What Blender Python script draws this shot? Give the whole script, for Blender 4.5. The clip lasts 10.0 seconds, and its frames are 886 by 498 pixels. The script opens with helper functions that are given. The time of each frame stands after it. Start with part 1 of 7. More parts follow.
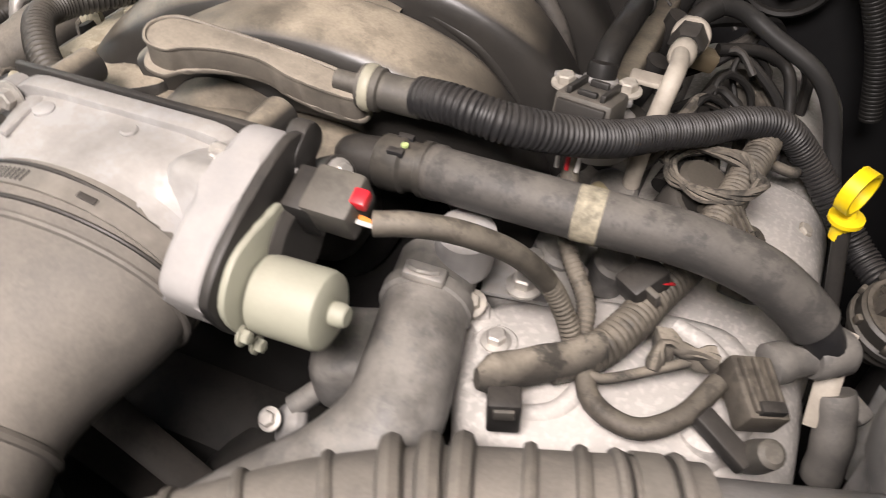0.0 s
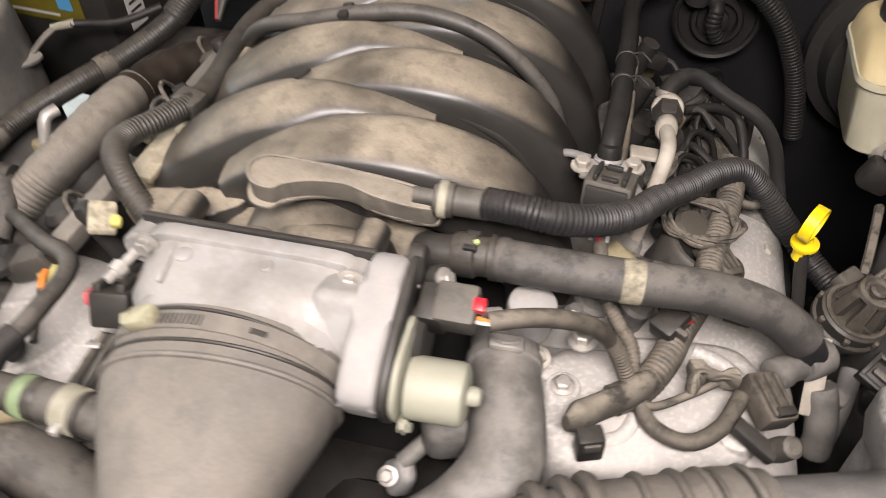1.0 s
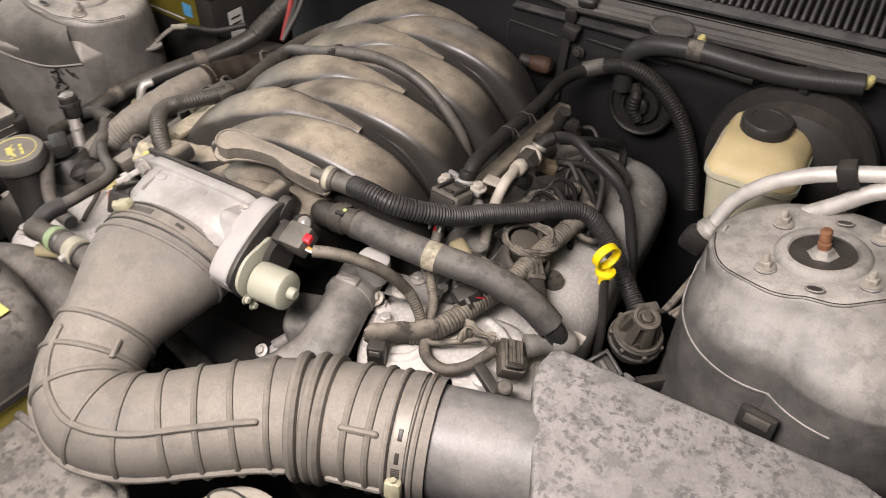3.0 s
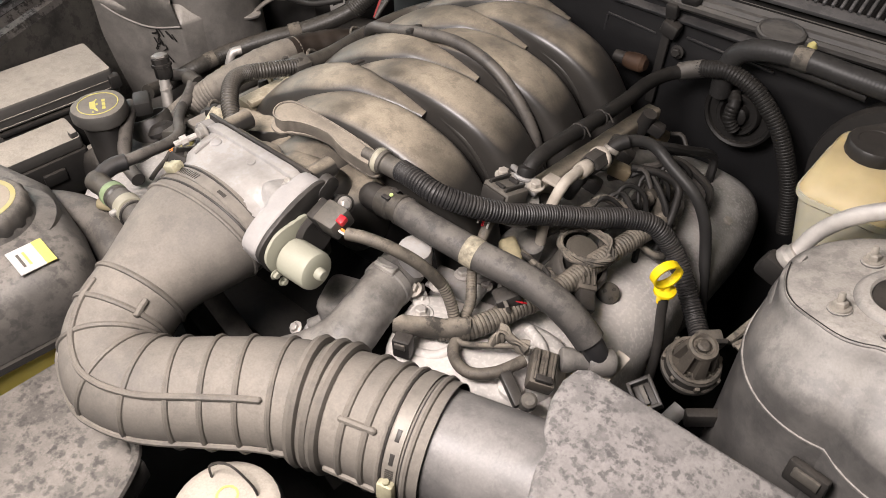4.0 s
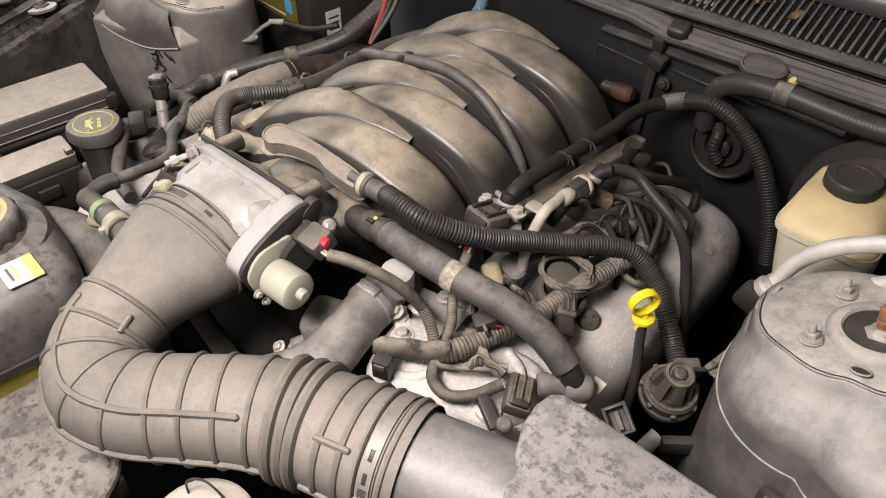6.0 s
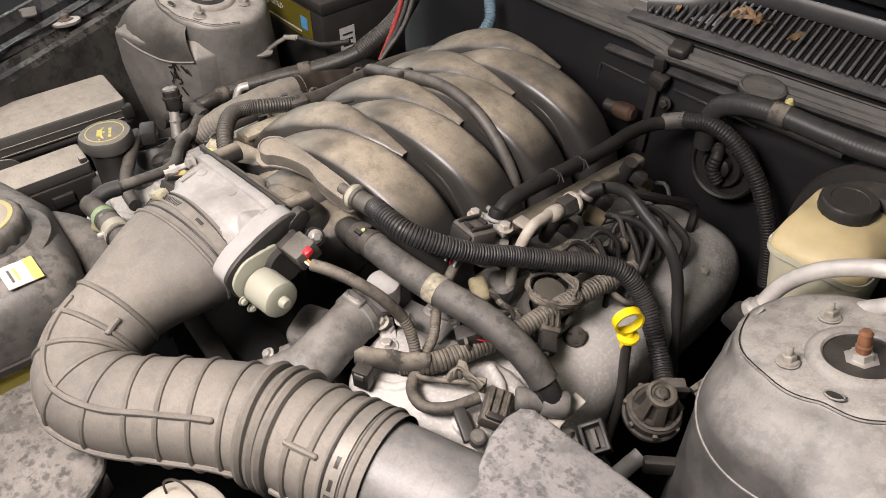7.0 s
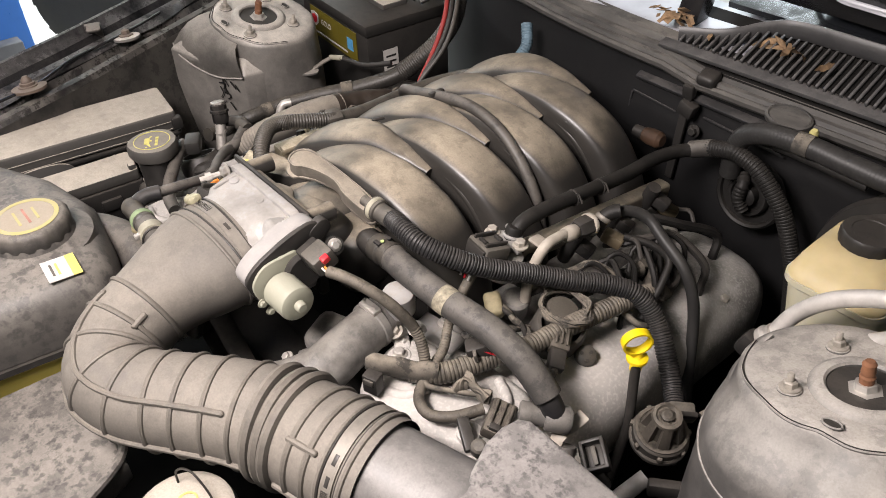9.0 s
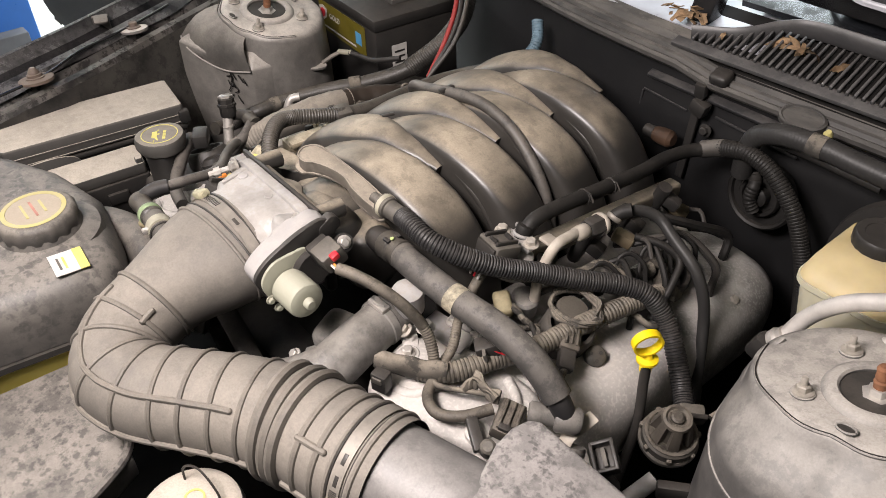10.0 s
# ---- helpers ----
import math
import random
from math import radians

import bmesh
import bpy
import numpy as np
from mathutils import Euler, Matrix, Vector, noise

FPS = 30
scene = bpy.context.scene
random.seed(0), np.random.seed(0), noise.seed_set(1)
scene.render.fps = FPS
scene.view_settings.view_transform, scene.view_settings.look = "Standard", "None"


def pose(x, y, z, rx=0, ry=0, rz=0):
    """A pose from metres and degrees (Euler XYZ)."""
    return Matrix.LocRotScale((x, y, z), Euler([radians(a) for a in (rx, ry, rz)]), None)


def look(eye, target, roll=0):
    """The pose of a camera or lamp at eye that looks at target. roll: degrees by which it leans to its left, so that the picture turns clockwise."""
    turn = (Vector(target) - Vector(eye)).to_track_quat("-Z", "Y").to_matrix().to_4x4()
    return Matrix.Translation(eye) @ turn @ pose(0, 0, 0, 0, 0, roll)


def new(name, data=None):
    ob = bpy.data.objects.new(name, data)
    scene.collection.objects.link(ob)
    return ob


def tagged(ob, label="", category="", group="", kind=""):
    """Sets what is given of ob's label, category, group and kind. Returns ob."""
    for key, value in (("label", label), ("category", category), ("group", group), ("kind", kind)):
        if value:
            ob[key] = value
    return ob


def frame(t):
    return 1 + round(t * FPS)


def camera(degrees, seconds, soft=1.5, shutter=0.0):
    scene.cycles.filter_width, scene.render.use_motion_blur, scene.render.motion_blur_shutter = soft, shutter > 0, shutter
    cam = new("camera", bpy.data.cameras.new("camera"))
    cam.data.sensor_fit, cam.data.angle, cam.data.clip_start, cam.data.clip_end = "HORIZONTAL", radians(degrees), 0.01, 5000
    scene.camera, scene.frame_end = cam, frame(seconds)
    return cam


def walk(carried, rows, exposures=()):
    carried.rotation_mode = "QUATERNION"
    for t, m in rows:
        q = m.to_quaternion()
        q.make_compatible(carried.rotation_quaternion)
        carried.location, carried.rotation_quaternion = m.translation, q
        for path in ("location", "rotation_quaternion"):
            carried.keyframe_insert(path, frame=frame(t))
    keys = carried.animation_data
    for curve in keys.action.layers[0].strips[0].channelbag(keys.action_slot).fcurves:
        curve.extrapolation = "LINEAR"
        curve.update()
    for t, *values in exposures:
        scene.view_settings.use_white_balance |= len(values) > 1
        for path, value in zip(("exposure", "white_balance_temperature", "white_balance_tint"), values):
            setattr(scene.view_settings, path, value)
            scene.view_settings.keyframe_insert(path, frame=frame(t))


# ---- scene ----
cam = camera(58.0, 10.0, soft=0.9, shutter=0.5)
PATH = [
    (0, (0.2639, -0.1771, 1.2351), (-0.1814, 0.7981, 0.1859), -0.98),
    (0.5, (0.2082, -0.1809, 1.2704), (-0.1472, 0.8039, 0.1963), -1.26),
    (1, (0.1737, -0.2385, 1.3557), (-0.0956, 0.7729, 0.2812), -1.40),
    (1.5, (0.0542, -0.2983, 1.4043), (-0.0899, 0.7354, 0.3269), -2.12),
    (2, (0.0611, -0.3641, 1.4696), (-0.0996, 0.6828, 0.4074), -2.39),
    (2.2, (0.1649, -0.3744, 1.4468), (-0.0984, 0.6618, 0.3946), -2.29),
    (2.5, (0.3641, -0.3697, 1.4547), (-0.0505, 0.6390, 0.4248), -0.78),
    (2.8, (0.4786, -0.3576, 1.5044), (-0.0285, 0.6101, 0.4766), 0.52),
    (3, (0.5046, -0.3598, 1.5062), (-0.0442, 0.5897, 0.4829), 0.62),
    (3.2, (0.5200, -0.3583, 1.5026), (-0.0775, 0.5639, 0.4816), 0.03),
    (4.3, (0.5533, -0.2723, 1.4775), (-0.1858, 0.5185, 0.4391), -1.26),
    (4.5, (0.5429, -0.2766, 1.4769), (-0.1709, 0.5477, 0.4468), -0.96),
    (5, (0.5442, -0.2840, 1.4831), (-0.1604, 0.5587, 0.4616), -0.14),
    (5.5, (0.5605, -0.2861, 1.4867), (-0.1658, 0.5495, 0.4746), 0.23),
    (6.8, (0.6024, -0.2558, 1.4965), (-0.1959, 0.5442, 0.5102), -1.06),
    (7, (0.6189, -0.2490, 1.4941), (-0.1985, 0.5402, 0.5148), -1.13),
    (7.5, (0.6539, -0.2398, 1.4928), (-0.2017, 0.5258, 0.5276), -1.45),
    (8, (0.6689, -0.2352, 1.5048), (-0.2170, 0.5129, 0.5532), -1.71),
    (8.5, (0.6676, -0.2359, 1.5071), (-0.2371, 0.5011, 0.5646), -1.88),
    (9, (0.6682, -0.2339, 1.4985), (-0.2445, 0.4969, 0.5589), -1.97),
    (9.5, (0.6607, -0.2351, 1.4930), (-0.2528, 0.4922, 0.5515), -1.77),
    (10, (0.6573, -0.2363, 1.4975), (-0.2528, 0.4882, 0.5505), -1.42),
]
walk(cam, [(t, look(eye, target, roll)) for t, eye, target, roll in PATH])

# ---- world and light ----
world = bpy.data.worlds.new("world")
scene.world = world
world.use_nodes = True
wn = world.node_tree.nodes
wn["Background"].inputs[0].default_value = (1.0, 0.94, 0.95, 1)
wn["Background"].inputs[1].default_value = 0.022


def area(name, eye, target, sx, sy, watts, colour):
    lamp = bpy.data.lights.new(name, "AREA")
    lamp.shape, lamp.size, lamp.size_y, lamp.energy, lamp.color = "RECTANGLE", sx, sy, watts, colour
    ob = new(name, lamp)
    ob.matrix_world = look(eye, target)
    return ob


# unseen lamp added as the main light over the front of the bay
area("unseen_key_lamp", (0.23, -0.44, 1.74), (0.12, 0.06, 0.9), 0.38, 0.26, 22.8, (1.0, 0.905, 0.885))
# unseen fill added high at the front left to lift that side
area("ceiling_fill_lamp", (-1.2, -1.1, 3.3), (-0.1, 0.1, 0.9), 1.3, 0.4, 24, (1.0, 0.905, 0.89))
# unseen fill aimed at the west wall, brightening backdrop and fender reflections
area("wall_fill_lamp", (-3.4, 0.4, 3.3), (-6.0, 0.7, 0.8), 1.8, 0.4, 650, (0.88, 0.95, 1.0))
# unseen cool fill added behind the car for cowl and windscreen
area("rear_fill_lamp", (-0.4, 3.2, 3.4), (-0.3, 1.2, 1.0), 2.4, 0.5, 200, (0.84, 0.94, 1.0))

# ---- materials ----


def shader(name):
    m = bpy.data.materials.new(name)
    m.use_nodes = True
    nt = m.node_tree
    return m, nt, nt.nodes["Principled BSDF"]


def node(nt, kind, **values):
    n = nt.nodes.new(kind)
    for k, v in values.items():
        if k in n.inputs:
            n.inputs[k].default_value = v
    return n


def ramp(nt, fac, a, b, lo=0.0, hi=1.0):
    n = nt.nodes.new("ShaderNodeMapRange")
    n.inputs["From Min"].default_value, n.inputs["From Max"].default_value = a, b
    n.inputs["To Min"].default_value, n.inputs["To Max"].default_value = lo, hi
    nt.links.new(fac, n.inputs["Value"])
    return n.outputs[0]


def calc(nt, op, a, b):
    n = nt.nodes.new("ShaderNodeMath")
    n.operation = op
    for i, v in enumerate((a, b)):
        if isinstance(v, (int, float)):
            n.inputs[i].default_value = v
        else:
            nt.links.new(v, n.inputs[i])
    n.use_clamp = op in ("ADD", "MULTIPLY")
    return n.outputs[0]


def blend(nt, fac, a, b):
    n = nt.nodes.new("ShaderNodeMix")
    n.data_type = "RGBA"
    if isinstance(fac, (int, float)):
        n.inputs[0].default_value = fac
    else:
        nt.links.new(fac, n.inputs[0])
    for slot, v in ((6, a), (7, b)):
        if isinstance(v, tuple):
            n.inputs[slot].default_value = (*v, 1)
        else:
            nt.links.new(v, n.inputs[slot])
    return n.outputs[2]


DUST = (0.37, 0.32, 0.265)


def dusty(name, base, dust=0.6, rough=0.55, metal=0.0, spots=0.0, grain=90.0, dust_colour=DUST, relief=0.25, tilt=(-0.1, 0.9), two=None, floor=0.12, patches=14.0, flecks=0.0, wipe=0.55, scuffs=0.35, stretch=None, spec=0.5):
    """Grimy surface: a base colour with settled dust on upward faces, wiped patches and fine speckle."""
    m, nt, p = shader(name)
    co = nt.nodes.new("ShaderNodeTexCoord")
    big = node(nt, "ShaderNodeTexNoise", Scale=patches, Detail=4.0, Roughness=0.6)
    fine = node(nt, "ShaderNodeTexNoise", Scale=grain, Detail=6.0, Roughness=0.7)
    speck = node(nt, "ShaderNodeTexNoise", Scale=480.0, Detail=2.0)
    where = co.outputs["Object"]
    if stretch:
        long = nt.nodes.new("ShaderNodeVectorMath")
        long.operation = "MULTIPLY"
        long.inputs[1].default_value = stretch
        nt.links.new(where, long.inputs[0])
        where = long.outputs[0]
    for n in (big, fine, speck):
        nt.links.new(where, n.inputs["Vector"])
    geo = nt.nodes.new("ShaderNodeNewGeometry")
    sep = nt.nodes.new("ShaderNodeSeparateXYZ")
    nt.links.new(geo.outputs["Normal"], sep.inputs[0])
    lying = ramp(nt, sep.outputs["Z"], tilt[0], tilt[1], floor, 1.0)
    patch = ramp(nt, big.outputs[0], 0.34, 0.60, wipe, 1.0)
    mott = ramp(nt, fine.outputs[0], 0.32, 0.68, 0.87, 1.05)
    cover = calc(nt, "MULTIPLY", calc(nt, "MULTIPLY", calc(nt, "MULTIPLY", lying, patch), mott), dust)
    if scuffs:
        rub = node(nt, "ShaderNodeTexNoise", Scale=44.0, Detail=10.0, Roughness=0.74)
        nt.links.new(where, rub.inputs["Vector"])
        cover = calc(nt, "MULTIPLY", cover, ramp(nt, rub.outputs[0], 0.50, 0.575, 1.0, 1.0 - scuffs))
    if spots:
        vor = node(nt, "ShaderNodeTexVoronoi", Scale=spots)
        wob = node(nt, "ShaderNodeTexNoise", Scale=spots * 1.7, Detail=2.0)
        add = nt.nodes.new("ShaderNodeVectorMath")
        add.operation = "MULTIPLY_ADD"
        add.inputs[1].default_value = (0.022, 0.022, 0.022)
        nt.links.new(co.outputs["Object"], wob.inputs["Vector"])
        nt.links.new(wob.outputs["Color"], add.inputs[0])
        nt.links.new(co.outputs["Object"], add.inputs[2])
        nt.links.new(add.outputs[0], vor.inputs["Vector"])
        wet = ramp(nt, vor.outputs["Distance"], 0.24, 0.52, 0.42, 1.0)
        zone = ramp(nt, big.outputs[0], 0.42, 0.52, 0.0, 1.0)
        keep = calc(nt, "MAXIMUM", wet, calc(nt, "SUBTRACT", 1.0, zone))
        cover = calc(nt, "MULTIPLY", cover, keep)
    if two:
        base = blend(nt, ramp(nt, big.outputs[0], 0.40, 0.62), base, two)
    if flecks:
        dots = node(nt, "ShaderNodeTexNoise", Scale=flecks, Detail=1.0, Roughness=0.4)
        nt.links.new(co.outputs["Object"], dots.inputs["Vector"])
        light = two or base
        base = blend(nt, ramp(nt, dots.outputs[0], 0.50, 0.68, 0.0, 0.45), base, tuple(min(0.8, c * 1.35) for c in light))
    p.inputs["Specular IOR Level"].default_value = spec
    dark = tuple(c * 0.88 for c in dust_colour)
    col = blend(nt, cover, base, blend(nt, ramp(nt, speck.outputs[0], 0.35, 0.65), dark, dust_colour))
    nt.links.new(col, p.inputs["Base Color"])
    p.inputs["Metallic"].default_value = metal
    nt.links.new(ramp(nt, cover, 0.0, 0.7, rough, min(0.95, rough + 0.24)), p.inputs["Roughness"])
    if metal:
        nt.links.new(ramp(nt, cover, 0.0, 0.5, metal, 0.0), p.inputs["Metallic"])
    bump = node(nt, "ShaderNodeBump", Strength=relief, Distance=0.0006)
    nt.links.new(calc(nt, "ADD", fine.outputs[0], calc(nt, "MULTIPLY", speck.outputs[0], 0.12)), bump.inputs["Height"])
    nt.links.new(bump.outputs[0], p.inputs["Normal"])
    return m


def plain(name, base, rough=0.5, metal=0.0, mott=0.25, scale=60.0, clear=0.0, spec=0.5):
    """Clean surface with slight mottling and grain."""
    m, nt, p = shader(name)
    co = nt.nodes.new("ShaderNodeTexCoord")
    n = node(nt, "ShaderNodeTexNoise", Scale=scale, Detail=5.0, Roughness=0.65)
    nt.links.new(co.outputs["Object"], n.inputs["Vector"])
    a, b = tuple(c * (1 - mott) for c in base), tuple(min(1, c * (1 + mott)) for c in base)
    nt.links.new(blend(nt, ramp(nt, n.outputs[0], 0.3, 0.7), a, b), p.inputs["Base Color"])
    nt.links.new(ramp(nt, n.outputs[0], 0.3, 0.7, max(0.05, rough - 0.1), min(1, rough + 0.12)), p.inputs["Roughness"])
    p.inputs["Metallic"].default_value = metal
    p.inputs["Coat Weight"].default_value = clear
    p.inputs["Specular IOR Level"].default_value = spec
    bump = node(nt, "ShaderNodeBump", Strength=0.15, Distance=0.0005)
    nt.links.new(n.outputs[0], bump.inputs["Height"])
    nt.links.new(bump.outputs[0], p.inputs["Normal"])
    return m


MANIFOLD = dusty("dusty_manifold_plastic", (0.024, 0.0228, 0.0215), 1.0, 0.34, tilt=(0.62, 1.0), floor=0.035, dust_colour=(0.43, 0.365, 0.275), patches=9.0, wipe=0.22, scuffs=0.26, grain=60.0)
CHAMBER = dusty("dusty_chamber_plastic", (0.045, 0.042, 0.038), 0.85, 0.45, tilt=(0.1, 1.0), floor=0.30, dust_colour=(0.40, 0.345, 0.27), wipe=0.6, scuffs=0.2)
CAP = dusty("dusty_cap_plastic", (0.04, 0.039, 0.037), 0.6, 0.5, tilt=(0.3, 1.0), dust_colour=(0.36, 0.32, 0.265), wipe=0.8, scuffs=0.15)
RUBBER = dusty("dusty_rubber", (0.045, 0.043, 0.041), 0.88, 0.5, tilt=(-0.45, 0.65), dust_colour=(0.25, 0.222, 0.186), wipe=0.55, scuffs=0.18, patches=6.5)
# thinner dust darkens ribs and folds, in place of part of their shading
RIB = dusty("thin_dust_rubber_rib", (0.05, 0.047, 0.043), 0.62, 0.5, tilt=(-0.3, 0.9), dust_colour=(0.28, 0.245, 0.20), wipe=0.7, scuffs=0.25)
HOSE = dusty("dusty_hose", (0.024, 0.023, 0.022), 0.58, 0.42, tilt=(-0.1, 1.0), dust_colour=(0.26, 0.23, 0.195), scuffs=0.45)
GREYHOSE = dusty("grey_black_hose", (0.022, 0.0215, 0.021), 0.14, 0.45, spec=0.3, tilt=(0.3, 1.0), dust_colour=(0.20, 0.185, 0.16), scuffs=0.5)
DULL = dusty("oily_dull_rubber", (0.012, 0.0115, 0.011), 0.10, 0.5, tilt=(0.3, 1.0), dust_colour=(0.20, 0.175, 0.145), scuffs=0.5, spec=0.2)
GRIMY = dusty("brown_grimed_plastic", (0.038, 0.033, 0.027), 0.6, 0.55, dust_colour=(0.21, 0.18, 0.14), grain=140, relief=0.6, patches=50.0, scuffs=0.7)
LOOM = dusty("black_loom_plastic", (0.014, 0.014, 0.015), 0.12, 0.46, tilt=(0.3, 1.0), spec=0.38)
TANLOOM = dusty("tan_dusted_loom", (0.036, 0.032, 0.026), 0.72, 0.55, tilt=(-0.2, 1.0), dust_colour=(0.27, 0.232, 0.18), patches=40.0, scuffs=0.6)
GRILLE = dusty("dusty_grille_plastic", (0.030, 0.030, 0.031), 0.42, 0.38, tilt=(0.0, 1.0), floor=0.2, dust_colour=(0.27, 0.255, 0.24), wipe=0.6, scuffs=0.4)
LOOMDUST = dusty("dusty_loom_plastic", (0.022, 0.021, 0.019), 0.42, 0.42, dust_colour=(0.22, 0.19, 0.15), tilt=(0.0, 1.0), scuffs=0.5)
BLACK = dusty("dark_plastic", (0.017, 0.0165, 0.016), 0.12, 0.42, spec=0.3)
# one near-black for block, bay floor, grille backing and hood liner
DEEP = plain("near_black_depth", (0.016, 0.015, 0.014), 0.9, spec=0.15)
MAF = dusty("satin_black_pipe", (0.035, 0.035, 0.036), 0.66, 0.30, tilt=(-0.4, 0.9), dust_colour=(0.34, 0.317, 0.295), wipe=0.5, scuffs=0.2)
BOX = dusty("spotted_dusty_panel", (0.045, 0.044, 0.044), 0.85, 0.38, spots=95.0, tilt=(-0.2, 0.7), dust_colour=(0.33, 0.305, 0.285), patches=9.0, wipe=0.7)
ALU = dusty("cast_aluminium", (0.21, 0.205, 0.20), 0.5, 0.5, metal=0.1, dust_colour=(0.34, 0.30, 0.245), tilt=(-0.2, 1.0), grain=160, two=(0.37, 0.36, 0.353), patches=22.0, scuffs=0.6)
PLATE = dusty("powdery_white_alloy", (0.28, 0.268, 0.26), 0.35, 0.6, metal=0.1, dust_colour=(0.36, 0.325, 0.285), grain=200, two=(0.32, 0.305, 0.295), patches=40.0)
COVER = dusty("cast_magnesium_cover", (0.40, 0.38, 0.352), 0.4, 0.5, metal=0.05, grain=260, relief=0.6, two=(0.53, 0.50, 0.465), dust_colour=(0.43, 0.395, 0.357), patches=16.0, flecks=260.0, wipe=0.35, scuffs=0.2)
PIPE = dusty("stained_cast_pipe", (0.075, 0.072, 0.068), 0.42, 0.5, grain=45, dust_colour=(0.36, 0.325, 0.275), relief=0.4, two=(0.17, 0.164, 0.155), patches=34.0, scuffs=0.6)
PAINT = dusty("dusty_black_paint", (0.012, 0.012, 0.013), 0.06, 0.25, spec=0.4, tilt=(0.3, 1.0), floor=0.3, dust_colour=(0.30, 0.275, 0.245), wipe=0.1, scuffs=0.7)
# glossy black paint; the extra pale dust also imitates its reflections
FENDER = dusty("fender_paint_dust_and_sheen", (0.012, 0.012, 0.014), 0.72, 0.16, tilt=(0.2, 1.0), floor=0.14, dust_colour=(0.38, 0.355, 0.34), wipe=0.12, scuffs=0.5, patches=22.0)
# darker cover colour for the passenger bank and the plug wells
DARKHEAD = dusty("dark_cast_cover", (0.028, 0.026, 0.024), 0.35, 0.5, dust_colour=(0.26, 0.23, 0.19), scuffs=0.6, tilt=(0.2, 1.0), patches=26.0)
# darker grey for the rear of the driver side cover
HEAD = dusty("darker_grey_cover", (0.11, 0.106, 0.10), 0.42, 0.5, dust_colour=(0.38, 0.352, 0.31), two=(0.29, 0.28, 0.264), patches=16.0, scuffs=0.5, flecks=330.0, relief=0.6)
FIREWALL = dusty("matt_firewall_paint", (0.008, 0.008, 0.0085), 0.05, 0.5, spec=0.3, tilt=(0.0, 1.0), floor=0.2, dust_colour=(0.22, 0.20, 0.18), wipe=0.3, scuffs=0.5)
TOWERDARK = dusty("satin_black_tower", (0.035, 0.035, 0.036), 0.92, 0.40, metal=0.1, tilt=(0.3, 0.985), floor=0.22, dust_colour=(0.45, 0.415, 0.37), grain=30, two=(0.07, 0.069, 0.068), scuffs=0.3, wipe=0.55)
PALEDUST = dusty("pale_scraped_edge", (0.30, 0.285, 0.265), 0.5, 0.6)
TOWER = dusty("dusty_painted_tower", (0.05, 0.049, 0.048), 0.95, 0.30, metal=0.1, tilt=(0.25, 0.97), floor=0.24, dust_colour=(0.66, 0.605, 0.53), grain=30, two=(0.085, 0.083, 0.08), scuffs=0.18)
FUSE = dusty("dusty_box_lid", (0.03, 0.03, 0.03), 0.92, 0.5, tilt=(0.2, 0.95), floor=0.08, dust_colour=(0.54, 0.485, 0.405), wipe=0.85, scuffs=0.12)
TANK = dusty("dusty_tank_plastic", (0.032, 0.031, 0.03), 0.78, 0.42, spots=75.0, dust_colour=(0.31, 0.28, 0.243), wipe=0.4, patches=9.0)
SCREW = plain("yellow_zinc_screw", (0.40, 0.37, 0.25), 0.5, 0.3, 0.3)
STEEL = plain("clamp_steel", (0.23, 0.208, 0.178), 0.55, 0.3, 0.25)
DUSTZINC = plain("dusty_zinc", (0.34, 0.31, 0.265), 0.6, 0.2, 0.35)
ZINC = plain("dull_zinc", (0.50, 0.47, 0.43), 0.5, 0.6, 0.25)
RUST = plain("rusty_steel", (0.20, 0.09, 0.045), 0.8, 0.2, 0.4)
MOTOR = dusty("pale_green_motor_can", (0.30, 0.30, 0.232), 0.35, 0.5, dust_colour=(0.38, 0.34, 0.28), scuffs=0.6)
SILVER = plain("aluminium_line", (0.52, 0.49, 0.455), 0.55, 0.4, 0.15)
YELLOW = plain("yellow_plastic", (0.85, 0.62, 0.01), 0.4, mott=0.06)
INK = plain("yellow_print", (0.56, 0.50, 0.14), 0.6, mott=0.2)
RED = plain("red_plastic", (0.55, 0.02, 0.03), 0.4, mott=0.1)
ORANGE = plain("orange_wire", (0.75, 0.25, 0.05), 0.5, mott=0.1)
YELLOWED = plain("yellowed_nylon", (0.45, 0.40, 0.16), 0.5, mott=0.2)
TAN = plain("tan_plastic", (0.26, 0.22, 0.13), 0.6, mott=0.35)
GREYPIPE = plain("dull_white_pipe", (0.37, 0.33, 0.275), 0.55, mott=0.2)
BLUE = plain("blue_corrugated_tube", (0.11, 0.17, 0.21), 0.6, mott=0.3)
LIFT = plain("blue_lift_paint", (0.05, 0.19, 0.60), 0.35, mott=0.08, scale=8)
WHITE = plain("white_label", (0.50, 0.48, 0.45), 0.6, mott=0.1)
GOLD = plain("gold_print", (0.12, 0.096, 0.010), 0.5, mott=0.15)
GREY = dusty("grey_connector", (0.045, 0.042, 0.037), 0.6, 0.5, dust_colour=(0.21, 0.185, 0.15), scuffs=0.4)
PINK = plain("pink_plug", (0.65, 0.42, 0.50), 0.5, mott=0.1)
PALE = plain("pale_fitting", (0.32, 0.30, 0.23), 0.5, mott=0.15)
TAPE = plain("worn_paper_tape", (0.45, 0.40, 0.29), 0.8, mott=0.45, scale=120)
LEAF = plain("dry_leaf", (0.24, 0.155, 0.085), 0.85, mott=0.5, scale=90)
CONCRETE = plain("workshop_concrete", (0.30, 0.29, 0.27), 0.8, mott=0.3, scale=6)
WALLPAINT = plain("workshop_wall", (0.55, 0.54, 0.51), 0.8, mott=0.08, scale=3)
